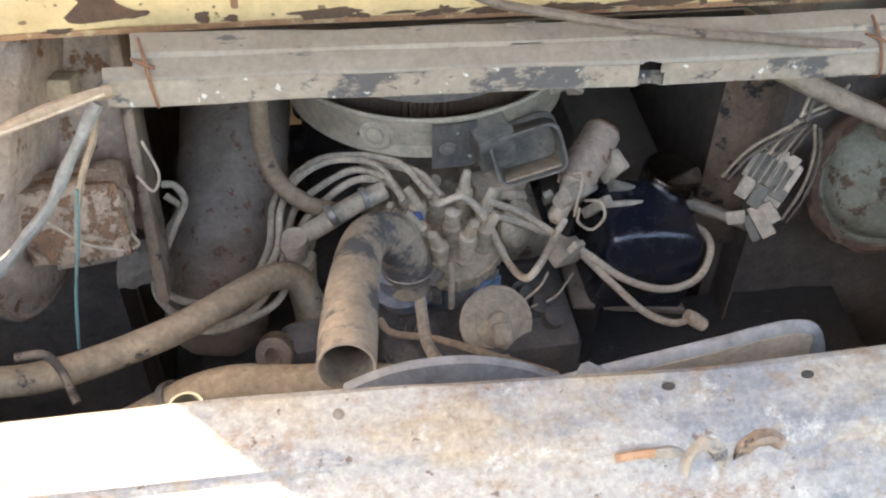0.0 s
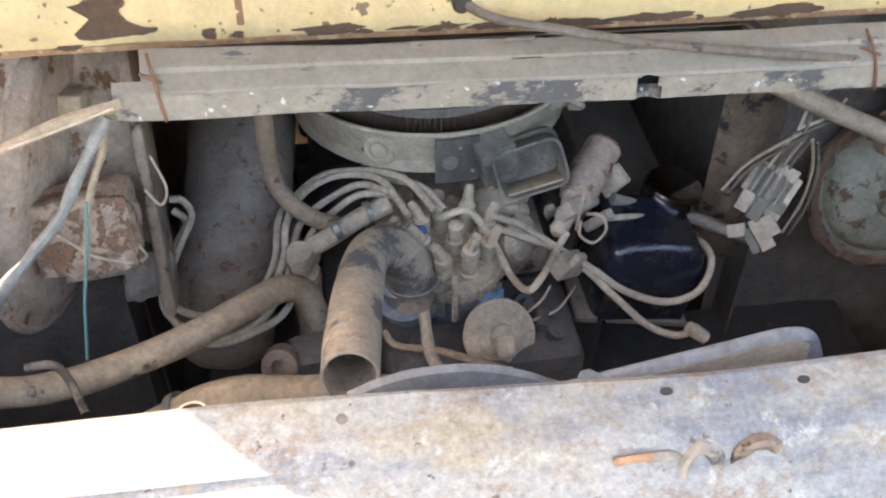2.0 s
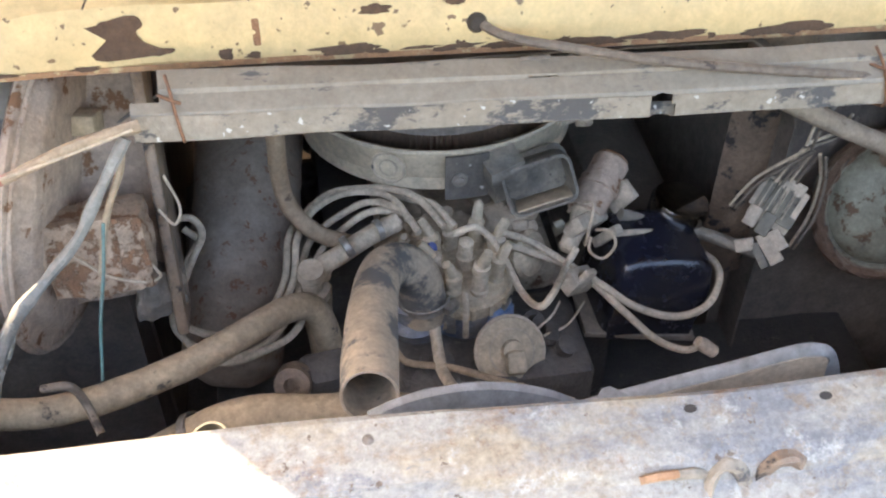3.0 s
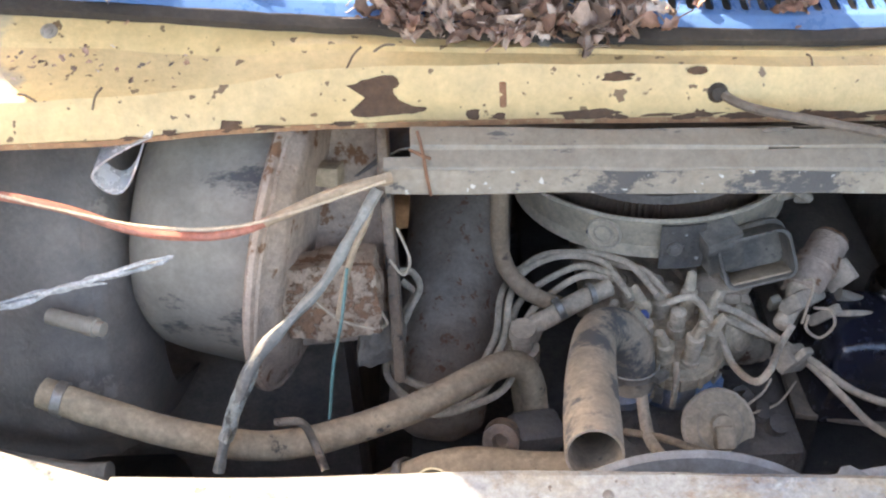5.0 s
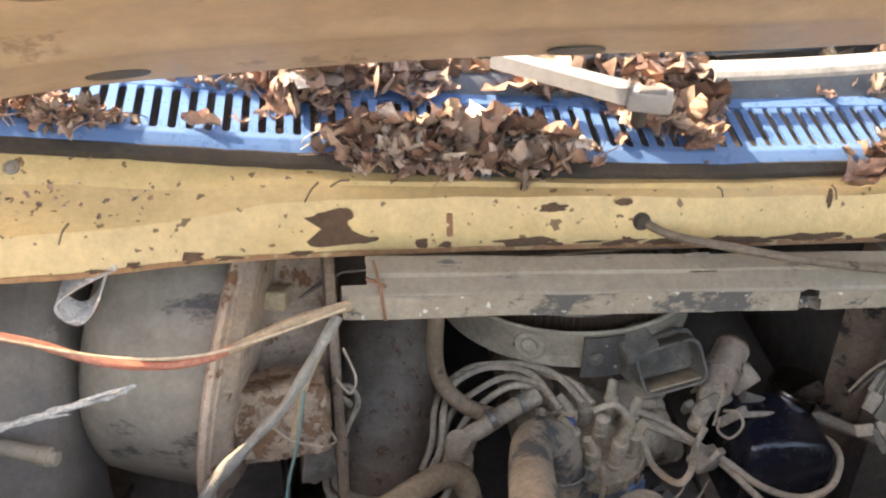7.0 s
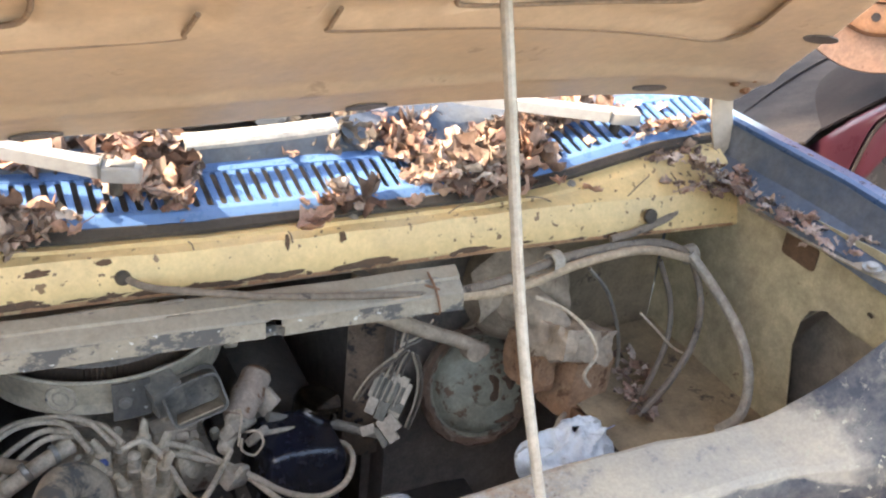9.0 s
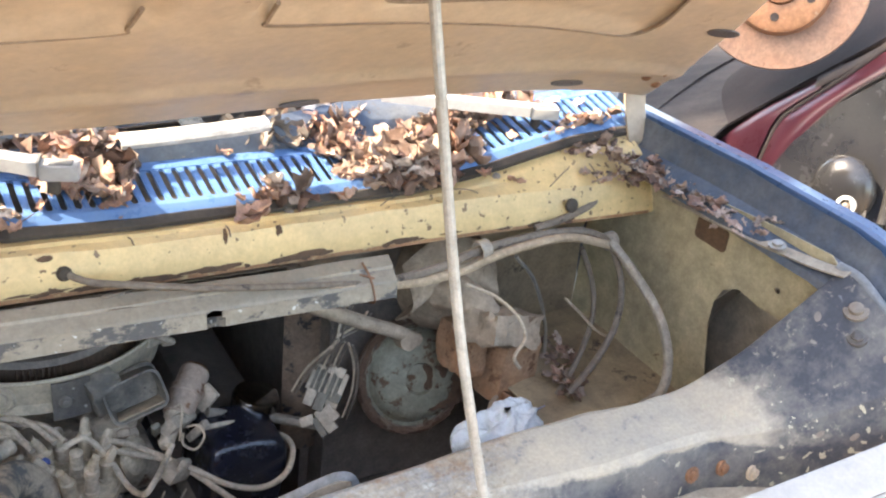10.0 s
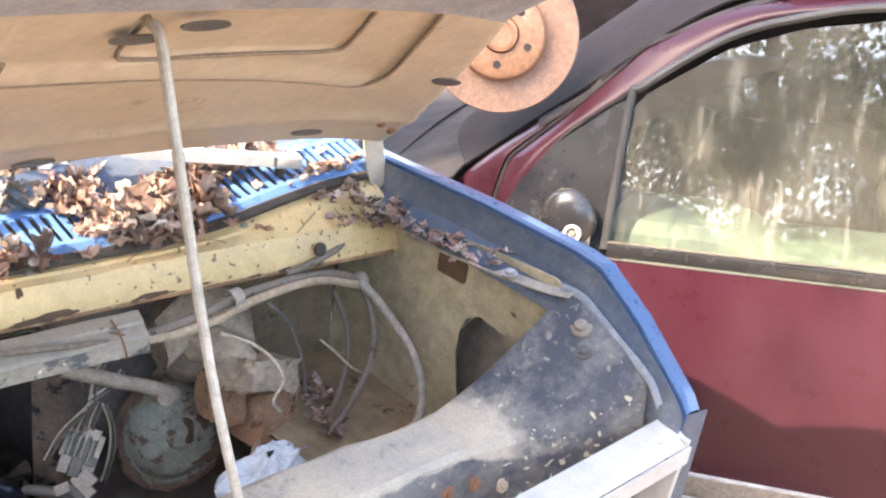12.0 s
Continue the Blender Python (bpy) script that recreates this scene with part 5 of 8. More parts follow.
# ---- grille surround and headlamp ----
def build_front():
    head = thing("lamp_bezel", (0.80, -0.66, 0.9), "chalky white plastic grille header and lamp surround", "bezel")
    def top(u, v):
        x = 0.02 + 0.985 * u
        y0 = -0.545 - 0.105 * u ** 1.5
        return V(x, y0 - 0.052 * v, 1.010 + 0.110 * u ** 2 - 0.010 * v - 0.010 * v ** 4)
    part("header", sheet(top, 50, 8, 0.004), M["bezel"], head)
    def lipf(u, v):
        x = 0.02 + 0.985 * u
        y0 = -0.545 - 0.105 * u ** 1.5 - 0.052
        return V(x, y0 - 0.003, 0.991 + 0.110 * u ** 2 - 0.030 * v)
    part("header_face", sheet(lipf, 50, 4, 0.004), M["bezel"], head)
    def side(u, v):
        return V(1.006 - 0.028 * v, -0.648 - 0.056 * u * (1 - 0.3 * v), 1.110 - 0.55 * v)
    part("side_bar", sheet(side, 6, 20, 0.012), M["bezel"], head)
    part("divider", box((0.018, 0.03, 0.2), (0.735, -0.632, 0.93), (0, 4, 0), 0.004), M["bezel"], head)
    for x, y, z in ((0.965, -0.672, 1.104), (0.60, -0.613, 1.030), (0.66, -0.60, 1.034)):
        part("stud", lathe((x, y, z), (0, 0, 1), [(0, 0.009), (0.003, 0.009), (0.004, 0.006), (0.004, 0)], 14), M["dust_grey"], head)
    lamp = thing("headlamp", (0.85, -0.63, 0.85), "rectangular sealed beam headlamp with cloudy glass", "headlamp")
    part("lens", sheet(lambda u, v: V(0.755 + 0.20 * u, -0.640 - 0.018 * math.sin(math.pi * u) * math.sin(math.pi * v) - 0.015 * u, 1.000 + 0.02 * u - 0.15 * v), 20, 14, 0.004), M["lamp_glass"], lamp)
    part("shell", lathe((0.855, -0.52, 0.93), (0, -1, 0), [(0, 0.04), (0.06, 0.085), (0.11, 0.10)], 20, squash=(1, 0.75)), M["grease"], lamp)
    mk = tagged(part("marker_lamp", box((0.06, 0.012, 0.03), (0.79, -0.663, 0.962), (0, 0, 0), 0.004), M["lens_red"]), "small red marker lens beside the headlamp", "lamp")
    def dark(u, v):
        return V(0.0 + 0.74 * u, -0.56 - 0.03 * u, 0.975 - 0.4 * v)
    part("grille_mesh", sheet(dark, 20, 8, 0.004), M["black"], head)
    # latch gear on the face of the support
    latch = thing("bonnet_latch", (0.10, -0.46, 1.02), "rusty bonnet latch hooks on the support face", "latch")
    part("spring_end", tube([(0.044, -0.456, 1.056), (0.058, -0.457, 1.060), (0.074, -0.456, 1.058)], 0.0036, 8, 6, 0.3), M["rust_pale"], latch, "orange-rusted spring end")
    part("spring_tail", tube([(0.072, -0.455, 1.056), (0.086, -0.456, 1.056), (0.098, -0.454, 1.050)], 0.0046, 8, 6, 0.4), M["support_dusty"], latch)
    part("hook", tube([(0.098, -0.468, 1.000), (0.100, -0.466, 1.030), (0.103, -0.459, 1.050), (0.114, -0.456, 1.059), (0.126, -0.458, 1.050), (0.132, -0.463, 1.034)], lambda s: 0.0066 + 0.0016 * math.sin(s * 9), 12, 8, 0.7), M["support_dusty"], latch)
    part("hook", tube([(0.145, -0.470, 0.990), (0.142, -0.464, 1.022), (0.144, -0.458, 1.044), (0.154, -0.456, 1.057), (0.168, -0.455, 1.057), (0.176, -0.457, 1.052)], lambda s: 0.0092 - 0.002 * s, 12, 8, 0.7), M["tar"], latch, "dark oily hook")
    part("guide", rough_block((0.040, 0.012, 0.040), (0.118, -0.470, 1.012), (30, 0, 8), 0.006, 51), M["rusty_block"], latch, "mud-caked guide plate")
    part("guide", rough_block((0.050, 0.012, 0.030), (0.165, -0.474, 1.004), (30, 0, -6), 0.006, 53), M["rust_pale"], latch)
    part("tongue", tube([(0.150, -0.470, 1.004), (0.172, -0.472, 1.012), (0.196, -0.468, 1.010)], 0.0095, 10, 6, 0.15), M["support_dusty"], latch)
    part("tongue", tube([(0.106, -0.476, 1.006), (0.120, -0.478, 1.016), (0.134, -0.474, 1.008)], 0.0085, 10, 6, 0.15), M["rust_pale"], latch)


build_front()


# ---- plain body behind the windscreen ----
def build_cab():
    def side(s):
        x = CX + s * 0.97
        outline = [(0.14, 0.35), (4.3, 0.35), (4.3, 2.0), (4.15, 2.1), (1.15, 2.05), (0.78, 1.94), (0.42, 1.36), (0.14, 1.30)]
        window = [(0.62, 1.38), (0.95, 1.88), (1.45, 1.92), (1.45, 1.38)]
        m = basis(V(x, 0.0, 0.0), V(0, 1, 0), V(0, 0, 1))
        p = part("body_side", plate(outline, (window,), 0.004, m), M["blue_dirty"], van, "plain blue body side")
        part("door_glass", plate([(0.60, 1.36), (0.94, 1.90), (1.47, 1.94), (1.47, 1.36)], (), 0.004, basis(V(x - s * 0.012, 0.0, 0.0), V(0, 1, 0), V(0, 0, 1))), M["sedan_screen"], p)
    side(1)
    side(-1)
    part("roof", sheet(lambda u, v: V(CX - 0.97 + 1.94 * u, 0.66 + 0.20 * (2 * u - 1) ** 2 * (1 - v) + 3.64 * v, 1.945 + 0.12 * math.sin(math.pi * u) ** 0.6 + 0.10 * min(1, v * 6)), 24, 16, 0.004), M["blue"], van, "blue roof")
    part("rear_panel", box((1.94, 0.02, 1.65), (CX, 4.29, 1.18), bevel=0.004), M["blue"], van)
    for sx, y in ((1, -0.16), (-1, -0.16), (1, 3.0), (-1, 3.0)):
        w = part("wheel", lathe((CX + sx * 0.96, y, 0.345), (sx, 0, 0), [(-0.2, 0.0), (-0.2, 0.30), (-0.18, 0.345), (-0.03, 0.345), (-0.01, 0.31), (-0.01, 0.21), (-0.03, 0.19), (-0.03, 0.0)], 36), M["rubber"], van)
        part("rim", lathe((CX + sx * 0.96, y, 0.345), (sx, 0, 0), [(-0.04, 0.20), (-0.02, 0.20), (-0.03, 0.15), (-0.015, 0.07), (-0.015, 0)], 28), M["steel"], w)


build_cab()


# ---- bonnet ----
HX = 0.1125


def hood_pt(u, v, lift=0.0):
    """u across, v from the rear edge (0) along the flat part (to 0.8) and over the bent nose (to 1)."""
    a = 2 * u - 1
    rear = 0.088 - 0.035 * abs(a) ** 3
    k = min(1, v / 0.8)
    y = rear + (-0.335 - rear) * k
    z = 1.452 - 0.78 * y - (0.067 - 0.030 * k) * abs(a) ** 4
    half = 0.9175 - (0.170 if a > 0 else 0.075) * k ** 1.5
    n = V(0, 0.64, 0.77)
    if v > 0.8:
        q = (v - 0.8) / 0.2
        y -= 0.29 * q
        z += 0.24 * q * (1 - 0.45 * q)
        half += 0.09 * q
        n = V(0, 0.4, 0.9)
    return V(HX + a * half, y, z) + n * lift


def build_hood():
    hood = thing("bonnet", (HX, 0.1, 1.30), "blue van bonnet with tan inner panel, propped open", "bonnet")

    def smooth(x, e0, e1):
        t = max(0, min(1, (x - e0) / (e1 - e0)))
        return t * t * (3 - 2 * t)

    def inner(u, v):
        a = abs(2 * u - 1)
        # rim, then two pressed panels with a rib between them
        sa = 2 * u - 1
        edge = 0.53 - 0.24 * a * a
        inset = smooth(v - edge, 0, 0.075) * (1 - smooth(a, 0.785, 0.80)) * smooth(abs(sa - 0.005), 0.055, 0.07) * (1 - smooth(v, 0.785, 0.80))
        second = smooth(v, 0.565, 0.577) * (1 - smooth(abs(a - 0.45), 0.20, 0.212)) * (1 - smooth(v, 0.75, 0.765))
        bead = math.exp(-((v - 0.20) / 0.035) ** 2)
        w = 0.0025 * noise.noise(Vector((u * 7, v * 5, 6)))
        return hood_pt(u, v, -0.028 + 0.009 * inset + 0.008 * second - 0.006 * bead + w + 0.022 * (1 - smooth(v, 0, 0.03)) + 0.026 * smooth(a, 0.955, 0.995))

    part("inner_panel", sheet(lambda u, v: inner(u, v * 0.80), 170, 88, 0.0015), M["hood_under"], hood, "tan painted inner panel with pressed ribs")
    part("nose_panel", sheet(lambda u, v: inner(u, 0.80 + 0.20 * v), 60, 14, 0.0015), M["nose"], hood, "grey-blue painted nose")
    part("skin", sheet(lambda u, v: hood_pt(u, v, 0.004 + 0.02 * math.sin(math.pi * u) * math.sin(math.pi * min(1, v + 0.1))), 40, 24, 0.0015), M["blue"], hood)
    part("front_lip", sheet(lambda u, v: hood_pt(u, 1.0, -0.03 + 0.034 * v) + V(0, -0.006, 0), 40, 4, 0.0015), M["blue_dirty"], hood)
    # dark brown lines round the pressed panels
    crease = [(0.082, 0.62), (0.086, 0.55), (0.10, 0.527), (0.26, 0.514), (0.38, 0.495), (0.53, 0.462), (0.65, 0.428), (0.735, 0.405), (0.775, 0.43), (0.793, 0.50), (0.793, 0.60), (0.792, 0.70), (0.79, 0.79)]
    step = [(0.25, 0.75), (0.245, 0.605), (0.28, 0.571), (0.40, 0.569), (0.50, 0.569), (0.61, 0.569), (0.65, 0.585), (0.656, 0.66), (0.655, 0.76)]
    for sgn in (1, -1):
        part("seam", tube([hood_pt((1 + sgn * a) / 2, v, -0.0272) for a, v in crease], 0.0030, 6), M["seam"], hood, "dark line along the crease")
        part("seam", tube([hood_pt((1 + sgn * a) / 2, v, -0.0185) for a, v in step], 0.0028, 6), M["seam"], hood)
    # oval access holes along the rear rim and sides: discs painted as shade
    for a, v in ((-0.71, 0.08), (-0.21, 0.06), (0.25, 0.06), (0.75, 0.09), (0.94, 0.47), (0.24, 0.70), (0.335, 0.745)):
        u = (a + 1) / 2
        p = hood_pt(u, v, -0.0305)
        m = basis(p, hood_pt(u + 0.01, v) - hood_pt(u, v), hood_pt(u, v + 0.01) - hood_pt(u, v))
        part("access_hole", plate(ring_pts(0, 0, 0.031, 0.013, 24), (), 0.002, m), M["oily"], hood)
    # strap hinges
    for s, x, y, z in ((1, 0.998, 0.058, 1.252), (-1, -0.765, 0.052, 1.285)):
        def strap(u, v):
            t = u
            w = 0.036 + 0.012 * t
            pts = [V(0, 0.004, -0.010), V(0, -0.010, -0.016), V(0, -0.024, -0.010), V(0, -0.028, 0.004), V(0, -0.020, 0.022), V(0, -0.004, 0.06), V(0, 0.008, 0.10)]
            k = t * 6
            i = min(int(k), 5)
            q = pts[i].lerp(pts[i + 1], k - i)
            return V(x + (v - 0.5) * w, y + q.y, z + q.z)
        part("hinge", sheet(strap, 24, 6, 0.004), M["hood_under"], hood, "painted strap hinge")
    for a, v in ((0.90, 0.16), (0.925, 0.20), (0.94, 0.12)):
        u = (a + 1) / 2
        bolt(hood, hood_pt(u, v, -0.03), (0, -0.64, -0.77), 0.005, M["rust"])
    return hood


build_hood()
rod = thing("prop_rod", (0.36, -0.505, 1.0), "bare steel prop rod holding the bonnet open", "prop rod")
part("shaft", tube([(0.372, -0.518, 0.97), (0.361, -0.503, 1.05), (0.330, -0.430, 1.30), (0.315, -0.345, 1.60), (0.311, -0.328, 1.660), (0.308, -0.305, 1.672)], 0.0062, 10), M["rod"], rod)


# ---- engine ----
def casting(name, center, size, n, seed, parent, mat, smin=0.02, smax=0.05):
    """A cast body with many small bevelled bosses bolted on."""
    r = random.Random(seed)
    body = part(name, box(size, center, (0, 0, 0), 0.02), mat, parent)
    for _ in range(n):
        s = [r.uniform(smin, smax) for _ in range(3)]
        p = [c + r.uniform(-0.52, 0.52) * d for c, d in zip(center, size)]
        rot = [r.uniform(-25, 25) for _ in range(3)]
        if r.random() < 0.5:
            bm = box(s, p, rot, 0.005)
        else:
            q = Euler([radians(a) for a in rot]).to_matrix() @ V(0, -0.5, 1)
            bm = lathe(p, q, [(-s[2] / 2, s[0] / 2), (s[2] * 0.3, s[0] / 2), (s[2] * 0.35, s[0] * 0.3), (s[2] * 0.7, s[0] * 0.28), (s[2] * 0.72, 0)], 12)
        part("boss", bm, mat, body)
    return body


eng = thing("engine_block", (0.03, 0.2, 0.4), "greasy dark engine block with cast bosses", "engine")
casting("block", (0.03, 0.36, 0.56), (0.40, 0.62, 0.28), 24, 3, eng, M["oily"])
casting("front_cover", (0.03, -0.00, 0.60), (0.26, 0.16, 0.26), 40, 4, eng, M["oily"], 0.02, 0.06)
casting("intake", (0.03, 0.24, 0.735), (0.24, 0.30, 0.06), 34, 5, eng, M["dust_grey"], 0.015, 0.045)
part("pump", lathe((-0.03, -0.10, 0.66), (0, -1, 0.1), [(0, 0.07), (0.03, 0.075), (0.035, 0.045), (0.07, 0.04), (0.075, 0.02)], 24), M["base_blue"], eng)
part("water_outlet", lathe((-0.055, 0.03, 0.76), (-0.25, -0.3, 0.9), [(0, 0.045), (0.02, 0.045), (0.022, 0.032), (0.06, 0.030)], 20), M["base_blue"], eng)
part("floor_pan", box((1.0, 0.55, 0.02), (0.15, -0.12, 0.50), (4, 0, 0), 0.004), M["oily"], eng)
part("bracket", box((0.07, 0.05, 0.09), (-0.19, -0.06, 0.745), (10, 15, 20), 0.012), M["oily"], eng)
part("bracket_eye", lathe((-0.222, -0.075, 0.778), (-0.2, -0.8, 0.5), [(0, 0.024), (0.02, 0.022), (0.022, 0.010), (0.010, 0.008), (0.010, 0)], 18), M["tar"], eng)
part("hose_union", tube([(-0.185, 0.055, 0.80), (-0.187, 0.05, 0.76), (-0.18, 0.03, 0.70)], 0.02, 12, wobble=0.1), M["tan_hose"], eng)
part("bypass_valve", lathe((-0.19, 0.045, 0.80), (0, -0.2, 1), [(0, 0.022), (0.015, 0.022), (0.017, 0.014), (0.04, 0.013), (0.042, 0.018), (0.055, 0.016)], 16), M["dust_grey"], eng)


vc_r = thing("valve_cover", (0.30, 0.2, 0.70), "glossy dark blue valve cover with filler cap", "valve cover")


def rocker(m, length, w, h, r=0.03):
    """Rounded cover body in its own frame: x across, y along, z up."""
    def f(u, v):
        a = v
        pts = [(-w / 2, 0), (-w / 2, h - r), (-w / 2 + r * 0.3, h - r * 0.3), (-w / 2 + r, h), (0, h + 0.004), (w / 2 - r, h), (w / 2 - r * 0.3, h - r * 0.3), (w / 2, h - r), (w / 2, 0)]
        k = a * 8
        i = min(int(k), 7)
        t = k - i
        x, z = pts[i][0] * (1 - t) + pts[i + 1][0] * t, pts[i][1] * (1 - t) + pts[i + 1][1] * t
        e = min(u, 1 - u) * length
        pull = max(0, 1 - e / r)
        z = z * (1 - 0.5 * pull ** 2) if pull < 1 else 0
        return m @ V(x * (1 - 0.08 * pull ** 2), u * length, z)
    return sheet(f, 30, 24, 0.003)


mr = basis(V(0.252, 0.000, 0.690), V(0.985, 0, -0.17), V(0.05, 1, 0.02))
part("cover", rocker(mr, 0.135, 0.130, 0.124, 0.022), M["engine_blue"], vc_r, "greasy dark blue pressed cover")
part("rear_cover", rocker(basis(V(0.280, 0.13, 0.665), V(0.95, 0, -0.25), V(0.05, 1, 0.02)), 0.40, 0.15, 0.085), M["grease"], vc_r)
part("filler_neck", lathe((0.312, 0.13, 0.735), (0.2, 0, 0.98), [(0, 0.034), (0.05, 0.030)], 24), M["grease"], vc_r)
part("rim", box((0.16, 0.43, 0.010), mr @ V(0, 0.21, 0.0), (0, 10, -3), 0.003), M["grease"], vc_r)
for yy in (0.06, 0.20, 0.34):
    p = mr @ V(0.072, yy, 0.008)
    bolt(vc_r, p, (0.17, 0, 0.98), 0.007, M["grease"])
cap = part("filler_cap", lathe((0.320, 0.128, 0.785), (0.16, -0.05, 0.98), [(-0.02, 0.030), (0.005, 0.030), (0.007, 0.041), (0.030, 0.042), (0.038, 0.038), (0.042, 0.028), (0.043, 0)], 30), M["chrome"], vc_r, "tarnished chrome cap")

vc_l = thing("rocker_cover", (-0.27, 0.2, 0.70), "large dusty valve cover with rust spots", "valve cover")
part("cover", tube([(-0.245, 0.50, 0.865), (-0.258, 0.36, 0.838), (-0.268, 0.25, 0.800), (-0.280, 0.175, 0.765), (-0.294, 0.12, 0.735), (-0.304, 0.06, 0.700), (-0.312, 0.02, 0.672)], lambda s: 0.080 * min(1.0, (1.02 - s) * 9) ** 0.5 * (0.80 + 0.2 * (1 - s)), 28, 8, 0.03), M["cover_rust"], vc_l)
part("flange", box((0.19, 0.40, 0.014), (-0.285, 0.30, 0.705), (-10, -20, 6), 0.004), M["grease"], vc_l)

ac = thing("air_cleaner", (0.015, 0.32, 0.80), "dusty cream air cleaner without its lid", "air cleaner")
ACX, ACY, ACR, ACZ0, ACZ1 = 0.012, 0.325, 0.205, 0.851, 0.941
part("housing", lathe((ACX, ACY, ACZ0 - 0.01), (0, 0.04, 1), [(0.010, 0.10), (0.010, ACR - 0.050), (0.014, ACR - 0.034), (0.024, ACR - 0.020), (0.040, ACR - 0.010), (0.088, ACR), (0.094, ACR + 0.004), (0.097, ACR + 0.001), (0.094, ACR - 0.006), (0.03, ACR - 0.009), (0.025, 0.08)], 64), M["housing"], ac)


def pleats():
    bm = bmesh.new()
    n = 110
    low, top = [], []
    for k in range(n * 2):
        a = math.pi * k / n
        r = ACR - 0.045 - (0.014 if k % 2 else 0.0)
        low.append(bm.verts.new((ACX + r * math.cos(a), ACY + r * math.sin(a), ACZ0 + 0.02)))
        top.append(bm.verts.new((ACX + r * math.cos(a), ACY + r * math.sin(a), ACZ1 + 0.004)))
    for k in range(n * 2):
        j = (k + 1) % (n * 2)
        bm.faces.new((low[k], low[j], top[j], top[k]))
    return bm


part("filter_element", pleats(), M["filter"], ac, "dirty pleated filter paper")
part("filter_rim", lathe((ACX, ACY, ACZ1), (0, 0, 1), [(0, ACR - 0.066), (0.010, ACR - 0.066), (0.012, ACR - 0.045), (0.0, ACR - 0.043)], 60, close=False), M["dark"], ac)
# round badge and screw on the wall
def on_wall(x, z, out=0.0):
    a = math.asin((x - ACX) / ACR)
    return V(ACX + (ACR + out) * math.sin(a), ACY - (ACR + out) * math.cos(a), z), V(math.sin(a), -math.cos(a), 0.05)
p, n = on_wall(-0.079, 0.914, -0.004)
part("badge", lathe(p, n, [(-0.002, 0.024), (0.0015, 0.023), (0.002, 0.016), (0.0005, 0.015), (0.0005, 0.011), (0.003, 0.010), (0.003, 0.0)], 28), M["housing"], ac)
bs = n.cross(V(0, 0, 1)).normalized()
bu = bs.cross(n).normalized()
# darker rings paint in the shading of the badge's relief
for q, wd in ((0.0215, 0.0016), (0.0115, 0.0013)):
    part("badge_ring", tube([p + n * 0.0025 + (bs * math.cos(2 * math.pi * k / 28) + bu * math.sin(2 * math.pi * k / 28)) * q for k in range(29)], wd, 6, 2), M["plastic"], ac)
# intake adapter: dark mount plate and rectangular snout
p, n = on_wall(0.035, 0.890, 0.002)
t = n.cross(V(0, 0, 1)).normalized()
part("mount_plate", sheet(lambda u, v: (lambda q: q[0] + q[1] * 0.001)(on_wall(-0.008 + 0.056 * u, 0.872 + 0.068 * v, 0.003)), 16, 8, 0.004), M["gritty"], ac, "dark gritty plastic mount")
p, n = on_wall(0.010, 0.906, 0.006)
bolt(ac, p, n, 0.006, M["steel"], "screw")


def snout(m, sizes):
    """A rectangular duct: sections (depth, width, height), open at the front, with a wall."""
    bm = bmesh.new()
    loops = []
    for d, w, h in sizes:
        loops.append([bm.verts.new(m @ V(x, y, d)) for x, y in round_rect(0, 0, w, h, min(w, h) * 0.22, 4)])
    for a, b in zip(loops, loops[1:]):
        n = len(a)
        for k in range(n):
            bm.faces.new((a[k], a[(k + 1) % n], b[(k + 1) % n], b[k]))
    bm.faces.new(loops[-1])
    return bm


sm = basis(V(0.110, 0.088, 0.903), V(0.966, 0.0, 0.26), V(-0.17, 0.40, 0.90))
part("snout", snout(sm, [(-0.085, 0.074, 0.060), (-0.058, 0.078, 0.062), (-0.054, 0.092, 0.072), (-0.044, 0.093, 0.073), (-0.040, 0.082, 0.064), (-0.030, 0.084, 0.064), (-0.027, 0.090, 0.068), (-0.002, 0.0925, 0.0675), (0.0, 0.091, 0.066), (0.0005, 0.085, 0.060), (-0.002, 0.083, 0.058), (-0.055, 0.078, 0.052)]), M["snout"], ac, "dusty black plastic intake snout")
lining = box((0.074, 0.003, 0.046), (0, -0.0255, -0.026), (0, 0, 0), 0.001)
bmesh.ops.transform(lining, matrix=sm, verts=lining.verts)
part("snout_floor", lining, M["tan_hose"], ac, "dusty tan floor of the snout")
part("snout_neck", rough_block((0.050, 0.046, 0.066), (0.068, 0.125, 0.904), (10, -14, 14), 0.004, 31), M["snout"], ac, "gritty ribbed neck of the snout")
part("clip", tube([(0.165, 0.19, 0.945), (0.185, 0.175, 0.940), (0.198, 0.185, 0.925), (0.188, 0.20, 0.915)], 0.006, 8), M["plastic"], ac)
part("clip", box((0.05, 0.03, 0.018), (0.172, 0.205, 0.928), (0, 10, 30), 0.004), M["plastic"], ac)

# ---- distributor ----
dist = thing("distributor", (0.02, 0.05, 0.68), "dusty ignition distributor with grey cap and blue base", "distributor")
DC = V(0.006, 0.056, 0.0)
DAX = V(0.02, -0.08, 1.0)
part("base", lathe(DC + V(0, 0.004, 0.66), DAX, [(0, 0.034), (0.05, 0.038), (0.055, 0.048), (0.08, 0.056), (0.118, 0.057)], 36), M["base_blue"], dist, "dusty blue base")
capm = part("cap", lathe(DC + V(0.001, -0.004, 0.778), DAX, [(0, 0.060), (0.008, 0.0625), (0.020, 0.0635), (0.023, 0.0625), (0.024, 0.0585), (0.030, 0.0575), (0.034, 0.054), (0.036, 0.040), (0.040, 0.020), (0.040, 0)], 44), M["cap"], dist, "grey-brown cap")
